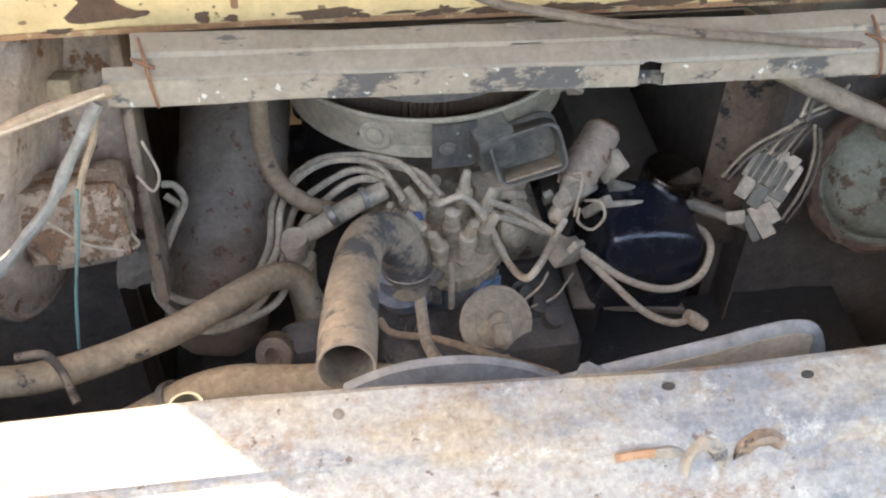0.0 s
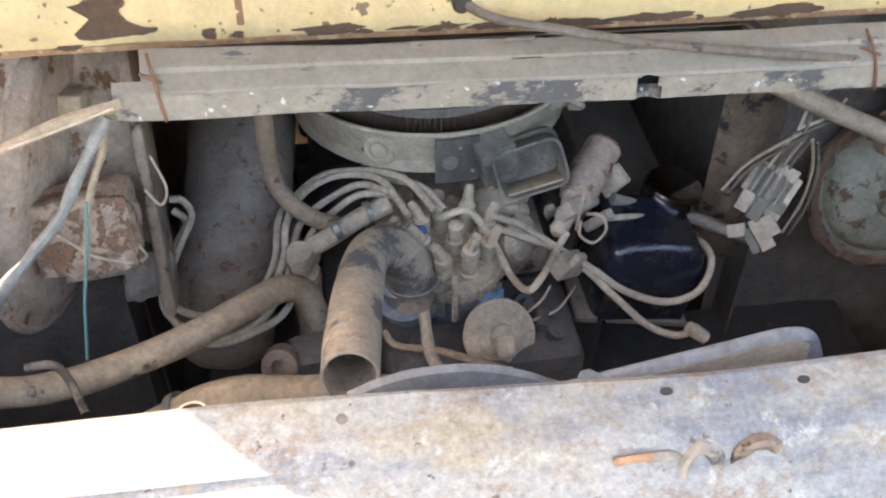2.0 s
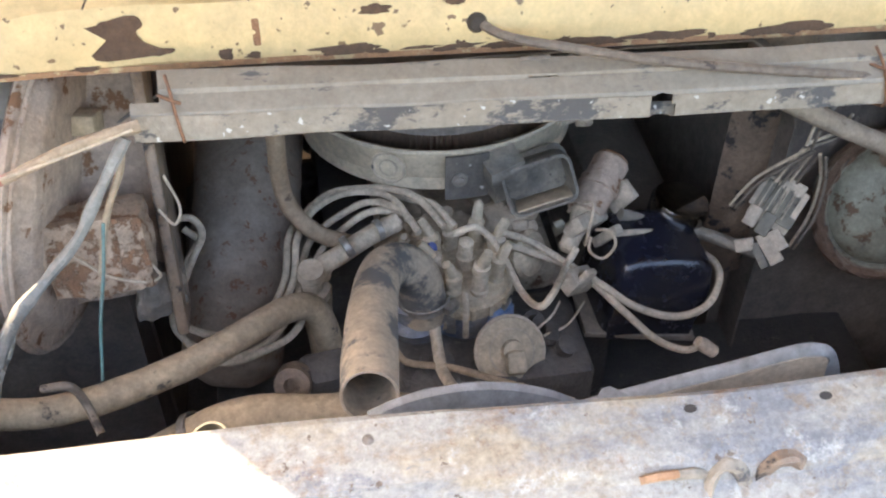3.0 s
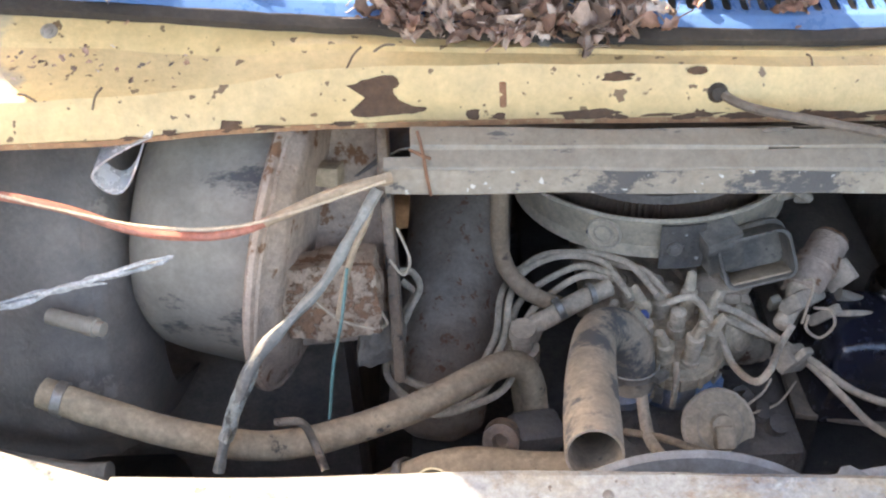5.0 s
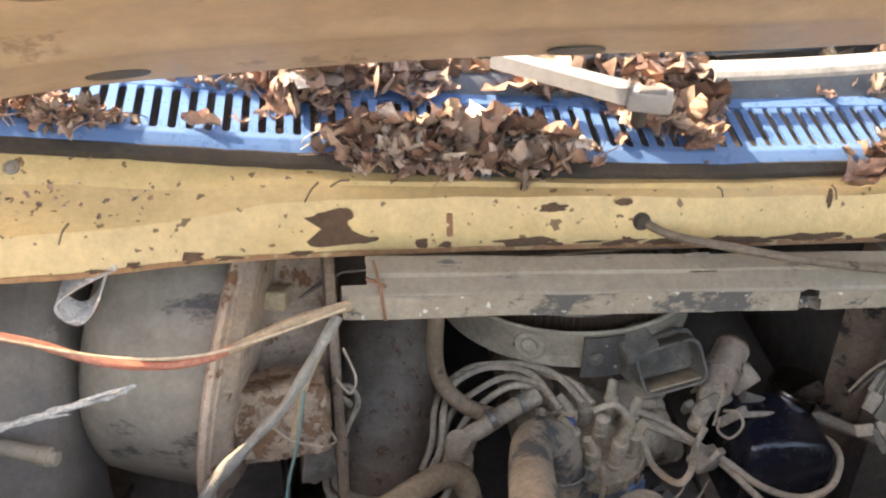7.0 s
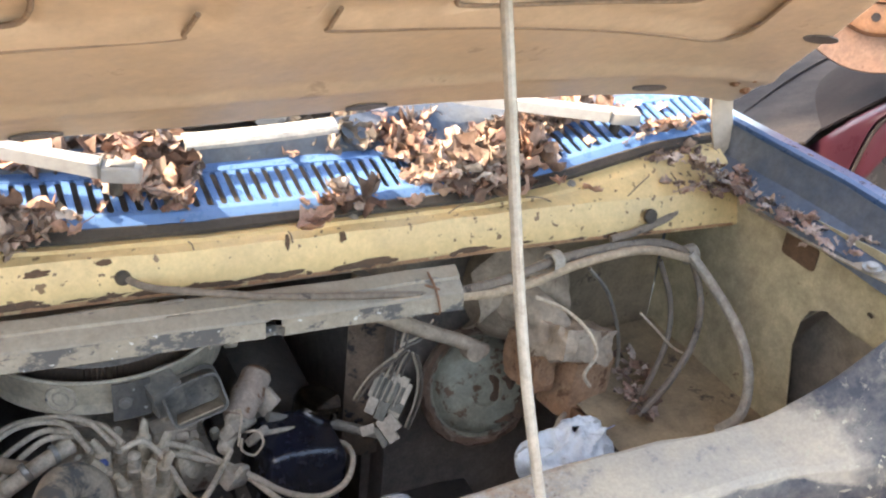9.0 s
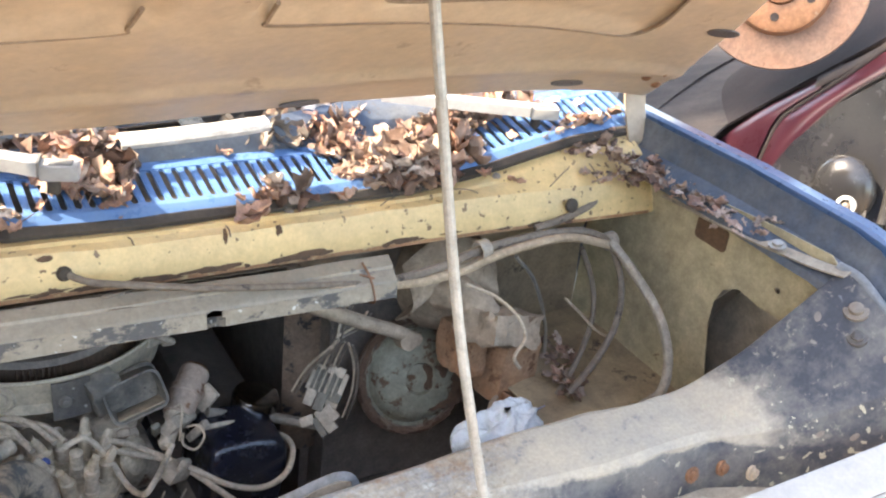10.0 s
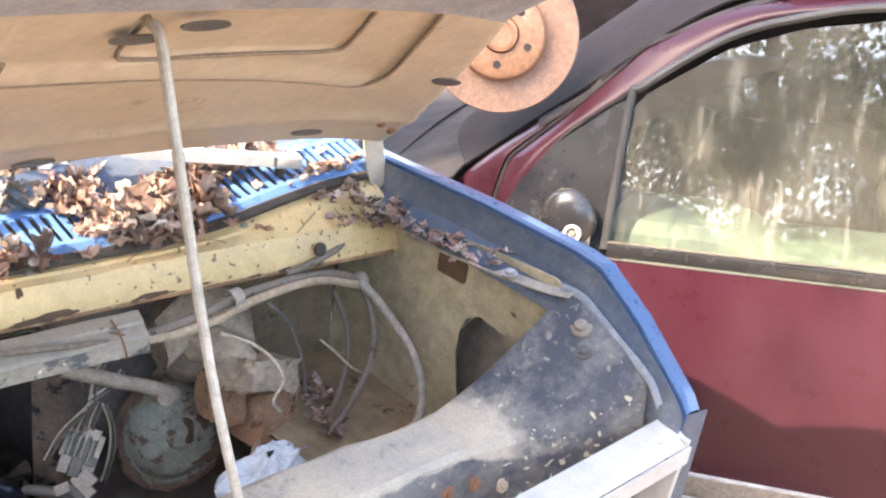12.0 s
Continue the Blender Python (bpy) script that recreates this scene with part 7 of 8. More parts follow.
part("rim_crust", tube([rim_c + (rim_x * math.cos(2 * math.pi * k / 40) + rim_y * math.sin(2 * math.pi * k / 40)) * (0.098 + 0.002 * math.sin(k * 2.7)) for k in range(41)], lambda s: 0.0042 + 0.0024 * math.sin(s * 71) * math.sin(s * 29), 8, 4, 0.9), M["rust_dark"], bb, "flaking rust on the rim")
bx = (V(1, 0, 0) - BA.normalized() * BA.normalized().x).normalized()
by = BA.normalized().cross(bx)
part("rim_band", lathe(BC, BA, [(-0.012, 0.100), (-0.010, 0.107), (0.0, 0.110), (0.008, 0.108), (0.011, 0.100), (0.009, 0.094)], 56, close=False), M["tar"], bb, "dark rusted crimped rim")
for rad, wd, off in ((0.103, 0.0060, 0.008), (0.106, 0.0050, 0.001)):
    part("rim_crust", tube([BC + BA.normalized() * off + (bx * math.cos(a) + by * math.sin(a)) * rad for a in [2 * math.pi * k / 40 for k in range(41)]], wd, 10, 3, 0.9), M["rust_dark"], bb, "flaking rust on the rim")
part("rust_crust", rough_block((0.075, 0.030, 0.110), BC + BA.normalized() * 0.022 + bx * 0.048 - by * 0.01, (-20, 0, -4), 0.012, 41), M["rust_flake"], bb, "dark caked rust on the shell")
br = thing("pedal_bracket", (0.62, 0.07, 1.05), "pale dusty pressed bracket above the booster", "bracket")
part("pressing", sheet(lambda u, v: V(0.555 + 0.16 * u, 0.065 - 0.05 * math.sin(math.pi * v) - 0.02 * u, 0.955 + 0.11 * v + 0.05 * math.sin(u * 3.1)), 20, 14, 0.004), M["dust_tan"], br)
part("cowl_dome", lathe((0.68, 0.09, 1.00), (0.1, -0.9, 0.3), [(-0.04, 0.10), (0.0, 0.095), (0.03, 0.08), (0.045, 0.05), (0.05, 0)], 28), M["dust_tan"], br)
lr = thing("brake_link", (0.5, 0.02, 0.98), "dusty steel link rod with bolted end", "linkage")
part("rod", tube(LINK_ROD, 0.0125, 12, 6, 0.05), M["dust_tan"], lr)
part("end_nut", lathe((0.553, 0.022, 0.941), (-0.1, -0.9, 0.35), [(-0.02, 0.016), (0.012, 0.016), (0.014, 0.012), (0.014, 0)], 16), M["dust_tan"], lr)
mc = thing("master_cylinder", (0.68, -0.08, 0.88), "rusty brake master cylinder with dusty cap", "master cylinder")
part("reservoir", rough_block((0.092, 0.078, 0.112), (0.720, -0.046, 0.892), (-4, 9, 8), 0.0022, 23), M["rust_pale"], mc, "orange-rusted square bowl")
part("cap", rough_block((0.132, 0.096, 0.058), (0.682, -0.060, 0.988), (-18, 20, 10), 0.010, 21), M["dust_tan"], mc, "dust-caked cap")
part("bail", tube([(0.640, -0.10, 0.985), (0.690, -0.085, 1.000), (0.745, -0.075, 0.968)], 0.004, 8, 6, 0.2), M["dust_tan"], mc)
part("body", rough_block((0.046, 0.090, 0.090), (0.640, -0.020, 0.935), (-8, 6, 4), 0.005, 25), M["rust_pale"], mc)
part("nose", rough_block((0.080, 0.060, 0.032), (0.726, -0.096, 0.842), (-10, 18, 10), 0.008, 27), M["rust"], mc, "rust-caked outlets")
part("outlet_nut", lathe((0.752, -0.11, 0.838), (0.5, -0.8, 0.1), [(0, 0.013), (0.014, 0.013), (0.016, 0.008), (0.024, 0.007), (0.024, 0)], 12), M["rust"], mc)
part("upper_elbow", tube([(0.615, 0.03, 1.030), (0.640, -0.02, 1.030), (0.668, -0.055, 1.000)], lambda s: 0.034 - 0.008 * s, 16, 6, 0.15), M["dust_tan"], mc)
cable("brake_pipe", [(0.645, -0.13, 0.90), (0.612, -0.16, 0.915), (0.602, -0.175, 0.88), (0.625, -0.185, 0.845), (0.68, -0.18, 0.84)], 0.0042, M["dust_tan"], "bent dusty brake pipe", "pipe")
bag = thing("plastic_bag", (0.63, -0.17, 0.82), "crumpled pale plastic bag stuffed beside the shelf", "bag")


def crumple(u, v):
    a, b = 2 * math.pi * u, math.pi * (0.02 + 0.96 * v)
    d = V(math.cos(a) * math.sin(b), math.sin(a) * math.sin(b), math.cos(b))
    r = 1.06 + 0.25 * noise.noise(d * 1.3 + V(3, 1, 0)) - 0.42 * abs(noise.noise(V(d.x * 3.0, d.y * 3.0, d.z * 1.1 + 4))) - 0.10 * abs(noise.noise(V(d.x * 7, d.y * 7, d.z * 2)))
    return V(0.622 + 0.088 * d.x * r, -0.190 + 0.060 * d.y * r, 0.850 + 0.070 * d.z * r)


part("film", sheet(crumple, 110, 60, 0.0008), M["bag"], bag)
tagged(part("printed_card", box((0.03, 0.002, 0.035), (0.690, -0.175, 0.888), (40, 10, 20), 0.0006), M["paper"]), "scrap of blue printed card", "card")
wc = thing("wiring_plug", (0.415, 0.04, 0.86), "pair of yellowed plastic multi-plugs on wires", "connector")
mp = basis(V(0.4093, 0.0390, 0.8683), V(0.7121, -0.6705, -0.2084), V(0.5018, 0.3636, 0.7848))
def plug_piece(name, x, y, wd, ln, dp, mat, turn=0):
    bm = box((wd, ln, dp), (x, y, 0), (0, 0, turn), 0.0018)
    bmesh.ops.transform(bm, matrix=mp, verts=bm.verts)
    part(name, bm, M[mat], wc)


plug_piece("body", 0.004, 0.006, 0.058, 0.060, 0.012, "plastic")
plug_piece("plug", -0.0161, 0.0095, 0.0099, 0.0438, 0.020, "white_plastic")
plug_piece("plug", -0.0047, 0.0095, 0.0085, 0.0396, 0.024, "white_plastic")
plug_piece("plug", -0.0252, 0.0083, 0.0079, 0.0353, 0.016, "plastic")
plug_piece("plug", 0.0100, 0.0123, 0.0092, 0.0424, 0.022, "white_plastic")
plug_piece("plug", 0.0203, 0.0142, 0.0085, 0.0438, 0.018, "white_plastic")
plug_piece("plug", 0.0270, 0.0197, 0.0066, 0.0339, 0.014, "plastic")
plug_piece("collar", 0.0095, 0.0357, 0.0315, 0.0170, 0.022, "plastic")
plug_piece("tip", -0.0149, -0.0208, 0.0171, 0.0283, 0.024, "plastic")
plug_piece("tip", 0.0039, -0.0222, 0.0171, 0.0311, 0.028, "white_plastic")
plug_piece("tip", 0.0229, -0.0072, 0.0223, 0.0155, 0.020, "white_plastic")
plug_piece("lower_plug", 0.0247, -0.0469, 0.0438, 0.0184, 0.022, "plastic", -30)
plug_piece("lower_plug", 0.0192, -0.0615, 0.0353, 0.0113, 0.022, "white_plastic", -34)
plug_piece("lower_plug", -0.0040, -0.0594, 0.0170, 0.0240, 0.022, "plastic", -50)
plug_piece("lower_plug", 0.0273, -0.0331, 0.0283, 0.0184, 0.022, "plastic", -28)
for k in range(9):
    plug_piece("rib", -0.021 + 0.0055 * k, 0.012, 0.0016, 0.040, 0.027 - 0.0012 * abs(k - 4), "plastic" if k % 2 else "white_plastic")
for pts in (CONN_WIRES1, CONN_WIRES2, CONN_WIRES3, CONN_WIRES4, CONN_WIRES5, CONN_WIRES6):
    cable("thin_wire", pts, 0.0022, M["wire_white"], "thin dusty wire to the multi-plugs", "wire", "thin wires", 6)
    cable("thin_wire", [(x + 0.006, y - 0.004, z - 0.003) for x, y, z in pts], 0.0022, M["brown_cable"], "thin brown wire to the multi-plugs", "wire", "thin wires", 6)

# ---- cables along the cowl ----
cable("grommet_cable", GROMMET_CABLE, 0.0050, M["brown_cable"], "dusty cable from a grommet along the zinc strip", "cable", seg=8)
cable("wiring_loom", HARNESS_A, 0.0072, M["brown_cable"], "dusty loom clipped below the cowl", "wiring loom", "cowl looms", 10)
cable("wiring_loom", HARNESS_B, 0.0075, M["loom"], "dusty loom clipped below the cowl", "wiring loom", "cowl looms", 10)
cable("wiring_loom", BUNDLE_1, 0.0085, M["grey_loom"], "grey taped loom dropping to the shelf", "wiring loom", "cowl looms", 10)
cable("wiring_loom", BUNDLE_2, 0.006, M["brown_cable"], "brown loom dropping to the shelf", "wiring loom", "cowl looms", 10)
cable("wiring_loom", BUNDLE_3, 0.005, M["brown_cable"], "brown loom dropping to the shelf", "wiring loom", "cowl looms", 10)
cable("thin_wire", BUNDLE_4, 0.0035, M["black"], "black wire hanging on the firewall", "wire", "thin wires", 6)
cable("thin_wire", CURL, 0.0024, M["wire_white"], "curled white wire end", "wire", "thin wires", 6)
cable("thin_wire", WHITE_TAIL, 0.0030, M["wire_white"], "white wire draped over the master cylinder", "wire", "thin wires", 6)
cable("bonnet_cable", DARK_HOSE_R, 0.0064, M["brown_cable"], "dark bonnet release cable entering the cowl", "cable")
for x, y, z in ((HARNESS_A[2][0], HARNESS_A[2][1], HARNESS_A[2][2]), (HARNESS_A[-1][0], HARNESS_A[-1][1], HARNESS_A[-1][2])):
    tagged(part("loom_clip", lathe((x, y, z), (1, 0.1, 0.1), [(-0.010, 0.014), (-0.009, 0.016), (0.009, 0.016), (0.010, 0.014)], 16, close=False), M["grey_loom"]), "grey clip round the loom", "clip")


# ---- wipers ----
def wiper(a, b, c, label):
    w = thing("wiper", a, label, "wiper")
    a, b, c = V(*a), V(*b), V(*c)
    d = (a - b).normalized()
    n = V(0, 0, 1)
    s = d.cross(n).normalized()
    def arm(u, v):
        p = b.lerp(a, u)
        k = 4 * v
        prof = [(-0.013, -0.012), (-0.011, 0.004), (0, 0.007), (0.011, 0.004), (0.013, -0.012)]
        i = min(int(k), 3)
        t = k - i
        wdt = 0.75 + 0.45 * u
        return p + s * (prof[i][0] * (1 - t) + prof[i + 1][0] * t) * wdt + n * (prof[i][1] * (1 - t) + prof[i + 1][1] * t)
    part("cover", sheet(arm, 12, 8, 0.002), M["wiper"], w, "faded grey arm cover")
    part("head", box((0.05, 0.032, 0.022), a + d * 0.028 + n * -0.004, (0, 0, math.degrees(math.atan2(d.y, d.x))), 0.004), M["wiper"], w)
    part("arm", tube([b, b.lerp(c, 0.5) + V(0, 0, 0.006), c], 0.006, 8), M["trim_black"], w)
    # spindle coloured near black to stand for the shadow under the head
    part("spindle", lathe(a + d * 0.02 + V(0, 0.006, -0.04), (0, 0, 1), [(0, 0.009), (0.032, 0.009)], 14), M["rubber"], w)
    turn = math.degrees(math.atan2(d.y, d.x))
    # thin dark plates give the head its recess and gap shade
    part("cap_recess_shade", box((0.030, 0.020, 0.002), a + d * 0.030 + n * 0.0075, (0, 0, turn), 0.0008), M["wiper_dark"], w, "dark panel painted as a recess on the arm head")
    part("hinge_gap_shade", box((0.003, 0.033, 0.020), a + d * 0.002 + n * -0.002, (0, 0, turn), 0.0006), M["wiper_dark"], w)


wiper((-0.005, 0.085, 1.318), (-0.15, 0.135, 1.345), (-0.60, 0.27, 1.37), "faded grey wiper arm half buried in leaves")
wiper((0.797, 0.098, 1.312), (0.56, 0.195, 1.326), (0.25, 0.25, 1.47), "faded grey wiper arm lying over leaves")


# ---- dry leaves ----
def leaf(bm, p, size, r, curl):
    """A curled leaf: a cupped sheet of a lobed outline."""
    m = Matrix.Translation(p) @ Euler((r.uniform(-0.65, 0.65), r.uniform(-0.65, 0.65), r.uniform(0, 6.28))).to_matrix().to_4x4()
    n, L, W = 7, size * r.uniform(0.8, 1.15), size * r.uniform(0.45, 0.8)
    ph, ph2 = r.uniform(0, 6), r.uniform(0, 6)
    fold, roll, twist = abs(curl) * r.uniform(0.3, 1.2), curl * r.uniform(0.4, 1.6), r.uniform(-1.2, 1.2)
    rows = []
    for i in range(n + 1):
        t = i / n
        w = W * 0.5 * math.sin(math.pi * (0.04 + 0.93 * t)) ** 0.75 * (1 + 0.16 * math.sin(t * 23 + ph) + 0.14 * r.uniform(-1, 1))
        row = []
        for j in (-1, -0.62, -0.3, 0, 0.3, 0.62, 1):
            wr = w * (1 + (0.34 * math.sin(t * 31 + j * 2 + ph2) if abs(j) == 1 else 0))
            bend = roll * abs(j) * 1.6
            y, z = wr * abs(j) * math.cos(bend) * (1 if j > 0 else -1), wr * abs(j) * (math.sin(bend) + fold * 0.7)
            c, s = math.cos(twist * (t - 0.5)), math.sin(twist * (t - 0.5))
            y, z = y * c - z * s, y * s + z * c
            z += 1.3 * curl * L * (t - 0.5) ** 2 + 0.06 * L * math.sin(ph + t * 9 + j * 3) + 0.05 * L * math.sin(ph2 + t * 17 - j * 6) + 0.045 * L * r.uniform(-1, 1)
            row.append(bm.verts.new(m @ V((t - 0.5) * L, y, z)))
        rows.append(row)
    for a, b in zip(rows, rows[1:]):
        for j in range(6):
            bm.faces.new((a[j], a[j + 1], b[j + 1], b[j])).smooth = True


def surface_z(x, y):
    y0, z0 = lip_top(x)
    d = y - y0
    if d < 0:
        a = between(COWL, x)
        return a[5] + 0.01
    return grille_z(x, min(d, PANEL_DEEP)).z + max(0, d - PANEL_DEEP) * 0.1


def leaf_pile(name, cx, cy, rx, ry, h, n, seed, size=(0.025, 0.05), label="drift of dry brown leaves on the cowl grille", mat="leaf"):
    r = random.Random(seed)
    bm = bmesh.new()
    for _ in range(int(n * 1.05)):
        a, q = r.uniform(0, 6.28), math.sqrt(r.random())
        x, y = cx + rx * q * math.cos(a), cy + ry * q * math.sin(a)
        z = surface_z(x, y) + 0.008 + h * (1 - q * q) * r.random()
        leaf(bm, V(x, y, z), r.uniform(*size) * r.choice((0.8, 1.0, 1.25, 1.45)), r, r.choice((-1, 1)) * r.uniform(0.2, 0.9))
    for _ in range(n):
        # crumbs and loose stalks between the leaves
        a, q = r.uniform(0, 6.28), math.sqrt(r.random()) * 1.15
        x, y = cx + rx * q * math.cos(a), cy + ry * q * math.sin(a)
        p = V(x, y, surface_z(x, y) + 0.006 + h * max(0, 1 - q * q) * r.random())
        if r.random() < 0.7:
            leaf(bm, p, r.uniform(0.006, 0.016), r, r.uniform(-0.8, 0.8))
        else:
            d = V(r.gauss(0, 1), r.gauss(0, 1), r.uniform(0, 0.9)).normalized() * r.uniform(0.012, 0.03)
            tube([p - d, p + V(r.gauss(0, 0.003), r.gauss(0, 0.003), 0.004), p + d], 0.0007, 4, 3, 0, bm)
    me = bpy.data.meshes.new(name)
    bm.to_mesh(me)
    bm.free()
    me.materials.append(M[mat])
    ob = new(name, me)
    return tagged(ob, label, "leaves", kind="stuff")


PILES = []
PILES += [(-0.365, 0.165, 0.045, 0.05, 0.045, 45, (0.035, 0.07)),
          (-0.20, 0.056, 0.145, 0.028, 0.026, 190, (0.018, 0.044)),
          (-0.27, 0.20, 0.08, 0.04, 0.03, 70, (0.035, 0.065)),
          (-0.06, 0.20, 0.11, 0.035, 0.035, 90, (0.03, 0.06)),
          (0.060, 0.155, 0.070, 0.055, 0.05, 140, (0.03, 0.058)),
          (0.085, 0.075, 0.022, 0.022, 0.02, 14, (0.02, 0.04))]
PILES += [(0.56, 0.080, 0.120, 0.034, 0.034, 120, (0.028, 0.058)),
          (0.46, 0.20, 0.10, 0.035, 0.025, 70, (0.03, 0.055)),
          (0.47, 0.135, 0.050, 0.020, 0.018, 28, (0.03, 0.05)),
          (0.62, 0.135, 0.10, 0.02, 0.018, 60, (0.028, 0.05)),
          (0.325, 0.052, 0.050, 0.014, 0.010, 15, (0.022, 0.042))]
PILES += [(-0.40, 0.165, 0.045, 0.018, 0.02, 14, (0.03, 0.05)),
          (0.72, 0.165, 0.11, 0.035, 0.02, 55, (0.025, 0.05)),
          (-0.64, 0.075, 0.09, 0.02, 0.012, 90, (0.010, 0.026)),
          (-0.80, 0.12, 0.05, 0.04, 0.01, 30, (0.012, 0.03))]
PILES += [(-0.46, 0.16, 0.06, 0.02, 0.012, 30, (0.012, 0.035)),
          (0.90, 0.05, 0.08, 0.03, 0.01, 40, (0.012, 0.03))]
for i, (cx, cy, rx, ry, h, n, size) in enumerate(PILES):
    leaf_pile("leaf_drift", cx, cy, rx, ry, h, n, 20 + i, size)
leaf_pile("leaf_drift", 0.375, 0.195, 0.075, 0.022, 0.022, 45, 51, (0.03, 0.055), "grey-brown leaves at the windscreen foot", "leaf_grey")


def single_leaf(x, y, z, size, seed, curl=0.3, label="single dry brown leaf caught on the cowl"):
    bm = bmesh.new()
    leaf(bm, V(0, 0, 0), size, random.Random(seed), curl)
    me = bpy.data.meshes.new("dry_leaf")
    bm.to_mesh(me)
    bm.free()
    me.materials.append(M["leaf"])
    ob = new("dry_leaf", me)
    ob.location = (x, y, z)
    return tagged(ob, label, "leaf", "single leaves")


r = random.Random(5)
for i in range(46):
    x = r.uniform(-0.85, 0.95)
    y = r.uniform(0.035, 0.2)
    single_leaf(x, y, surface_z(x, y) + 0.006, r.uniform(0.018, 0.042), 100 + i, r.uniform(-0.4, 0.5))
for i, x in enumerate((-0.472, -0.436, -0.417, -0.398, -0.340)):
    p = grille_z(x, 0.035 + 0.006 * i)
    single_leaf(x, p.y, p.z - 0.006, 0.030, 350 + i, 0.3, "pale dry leaf lodged in a slot of the cowl grille")
for i, (x, f, s) in enumerate([(0.265, 1.1, 0.06), (0.275, 1.3, 0.045), (0.42, 1.4, 0.04), (0.60, 1.3, 0.05), (0.72, 1.2, 0.035), (-0.05, 1.5, 0.03), (-0.30, 1.5, 0.03), (0.66, 1.5, 0.04), (-0.52, 1.4, 0.014)]):
    p = on_cowl(x, f)
    single_leaf(p.x, p.y + 0.008, p.z + 0.006, s, 300 + i, 0.4)


def litter_patch(name, pts, n, seed, size, label):
    rr = random.Random(seed)
    bm = bmesh.new()
    for _ in range(n):
        k = rr.random() * (len(pts) - 1)
        i = int(k)
        p = Vector(pts[i]).lerp(Vector(pts[i + 1]), k - i)
        leaf(bm, p + V(rr.gauss(0, 0.016), rr.gauss(0, 0.016), rr.random() * 0.012), rr.uniform(*size), rr, rr.uniform(-0.4, 0.5))
    me = bpy.data.meshes.new(name)
    bm.to_mesh(me)
    bm.free()
    me.materials.append(M["leaf"])
    return tagged(new(name, me), label, "leaves", kind="stuff")


litter_patch("leaf_drift", [(0.90, 0.0, 1.255), (0.965, -0.08, 1.235), (0.97, -0.18, 1.232), (0.975, -0.30, 1.24)], 120, 61, (0.010, 0.035), "dry leaves lodged in the fender gutter")
litter_patch("leaf_drift", [(0.86, -0.01, 1.222), (0.92, -0.04, 1.222), (0.965, -0.07, 1.228)], 60, 66, (0.008, 0.026), "dry leaves in the cowl corner")
litter_patch("leaf_drift", [(0.86, -0.02, 0.885), (0.80, -0.10, 0.885), (0.78, -0.2, 0.885)], 45, 62, (0.015, 0.04), "dry leaves on the shelf")
litter_patch("leaf_drift", [(0.955, -0.60, 1.04), (0.975, -0.63, 1.055)], 24, 63, (0.012, 0.03), "dry leaves behind the lamp surround")
litter_patch("leaf_drift", [(-0.78, -0.02, 1.284), (-0.68, -0.03, 1.276), (-0.60, -0.01, 1.264), (-0.50, 0.0, 1.25)], 55, 64, (0.003, 0.009), "crumbs of dry leaf on the cream cowl")

# ---- twigs on the cowl ----
for i, (x, f, L, a) in enumerate([(-0.36, 1.1, 0.030, 60), (-0.33, 1.25, 0.022, 20), (0.225, 0.98, 0.022, 100), (0.09, 1.05, 0.016, 110), (-0.60, 0.9, 0.028, 70), (-0.66, 1.0, 0.020, -30), (-0.12, 1.2, 0.025, 10), (0.48, 1.2, 0.03, 25), (0.62, 1.2, 0.045, 160), (0.80, 1.3, 0.06, 35), (0.87, 1.3, 0.05, 100)]):
    p = on_cowl(x, f) + V(0, 0, 0.004)
    d = V(math.cos(radians(a)), 0.5 * math.sin(radians(a)), 0.6 * math.sin(radians(a))) * L / 2
    tagged(part("twig", tube([p - d, p + V(0, -0.002, 0.004), p + d], 0.0012, 5, 4, 0.3), M["twig"]), "thin dry twig lying on the cream cowl", "twig", "cowl twigs")


# ---- maroon car alongside ----
def part_local(name, bm, mat, parent, label=""):
    ob = part(name, bm, mat, None, label)
    ob.parent = parent
    return ob


car = thing("sedan", (0, 0, 0), "faded maroon sedan standing close beside the van", "car")
s_ax, n_ax, u_ax = V(0.411, -0.897, 0.165), V(0.909, 0.416, 0.0), V(-0.069, 0.150, 0.986)
mcar = Matrix((s_ax, n_ax, u_ax)).transposed().to_4x4()
mcar.translation = V(1.543, -0.150, 1.094)
car.matrix_basis = mcar


# own frame of the car: x towards its tail, y into it, z up from the window sill
def side_y(x, z):
    """How far the flank lies inside the sill's plane."""
    return 0.0 - 0.035 * math.sin(math.pi * max(0, min(1, -z / 0.75))) + 0.10 * max(0, -x - 0.9) ** 2 + (0.06 * ((-z - 0.55) / 0.3) ** 2 if z < -0.55 else 0)


def flank(x0, x1):
    def f(u, v):
        x = x0 + (x1 - x0) * u
        z = -0.034 - 0.80 * v
        return V(x, side_y(x, z), z)
    return f


door = part_local("front_door", sheet(flank(-0.245, 0.86), 30, 26, 0.004), M["maroon"], car, "maroon door with dull streaks")
part_local("rear_door", sheet(flank(0.866, 1.9), 20, 26, 0.004), M["maroon"], car)
part_local("front_fender", sheet(lambda u, v: (lambda x, z: V(x, side_y(x, z) + 0.002, z))(-1.45 + 1.199 * u, 0.07 - 0.13 * (1 - u) - 0.86 * v), 24, 26, 0.004), M["maroon"], car)
mould = part_local("side_moulding", box((2.1, 0.014, 0.058), (0.85, -0.032, -0.553), (0, 0, 0), 0.005), M["steel"], door, "dull grey side moulding")
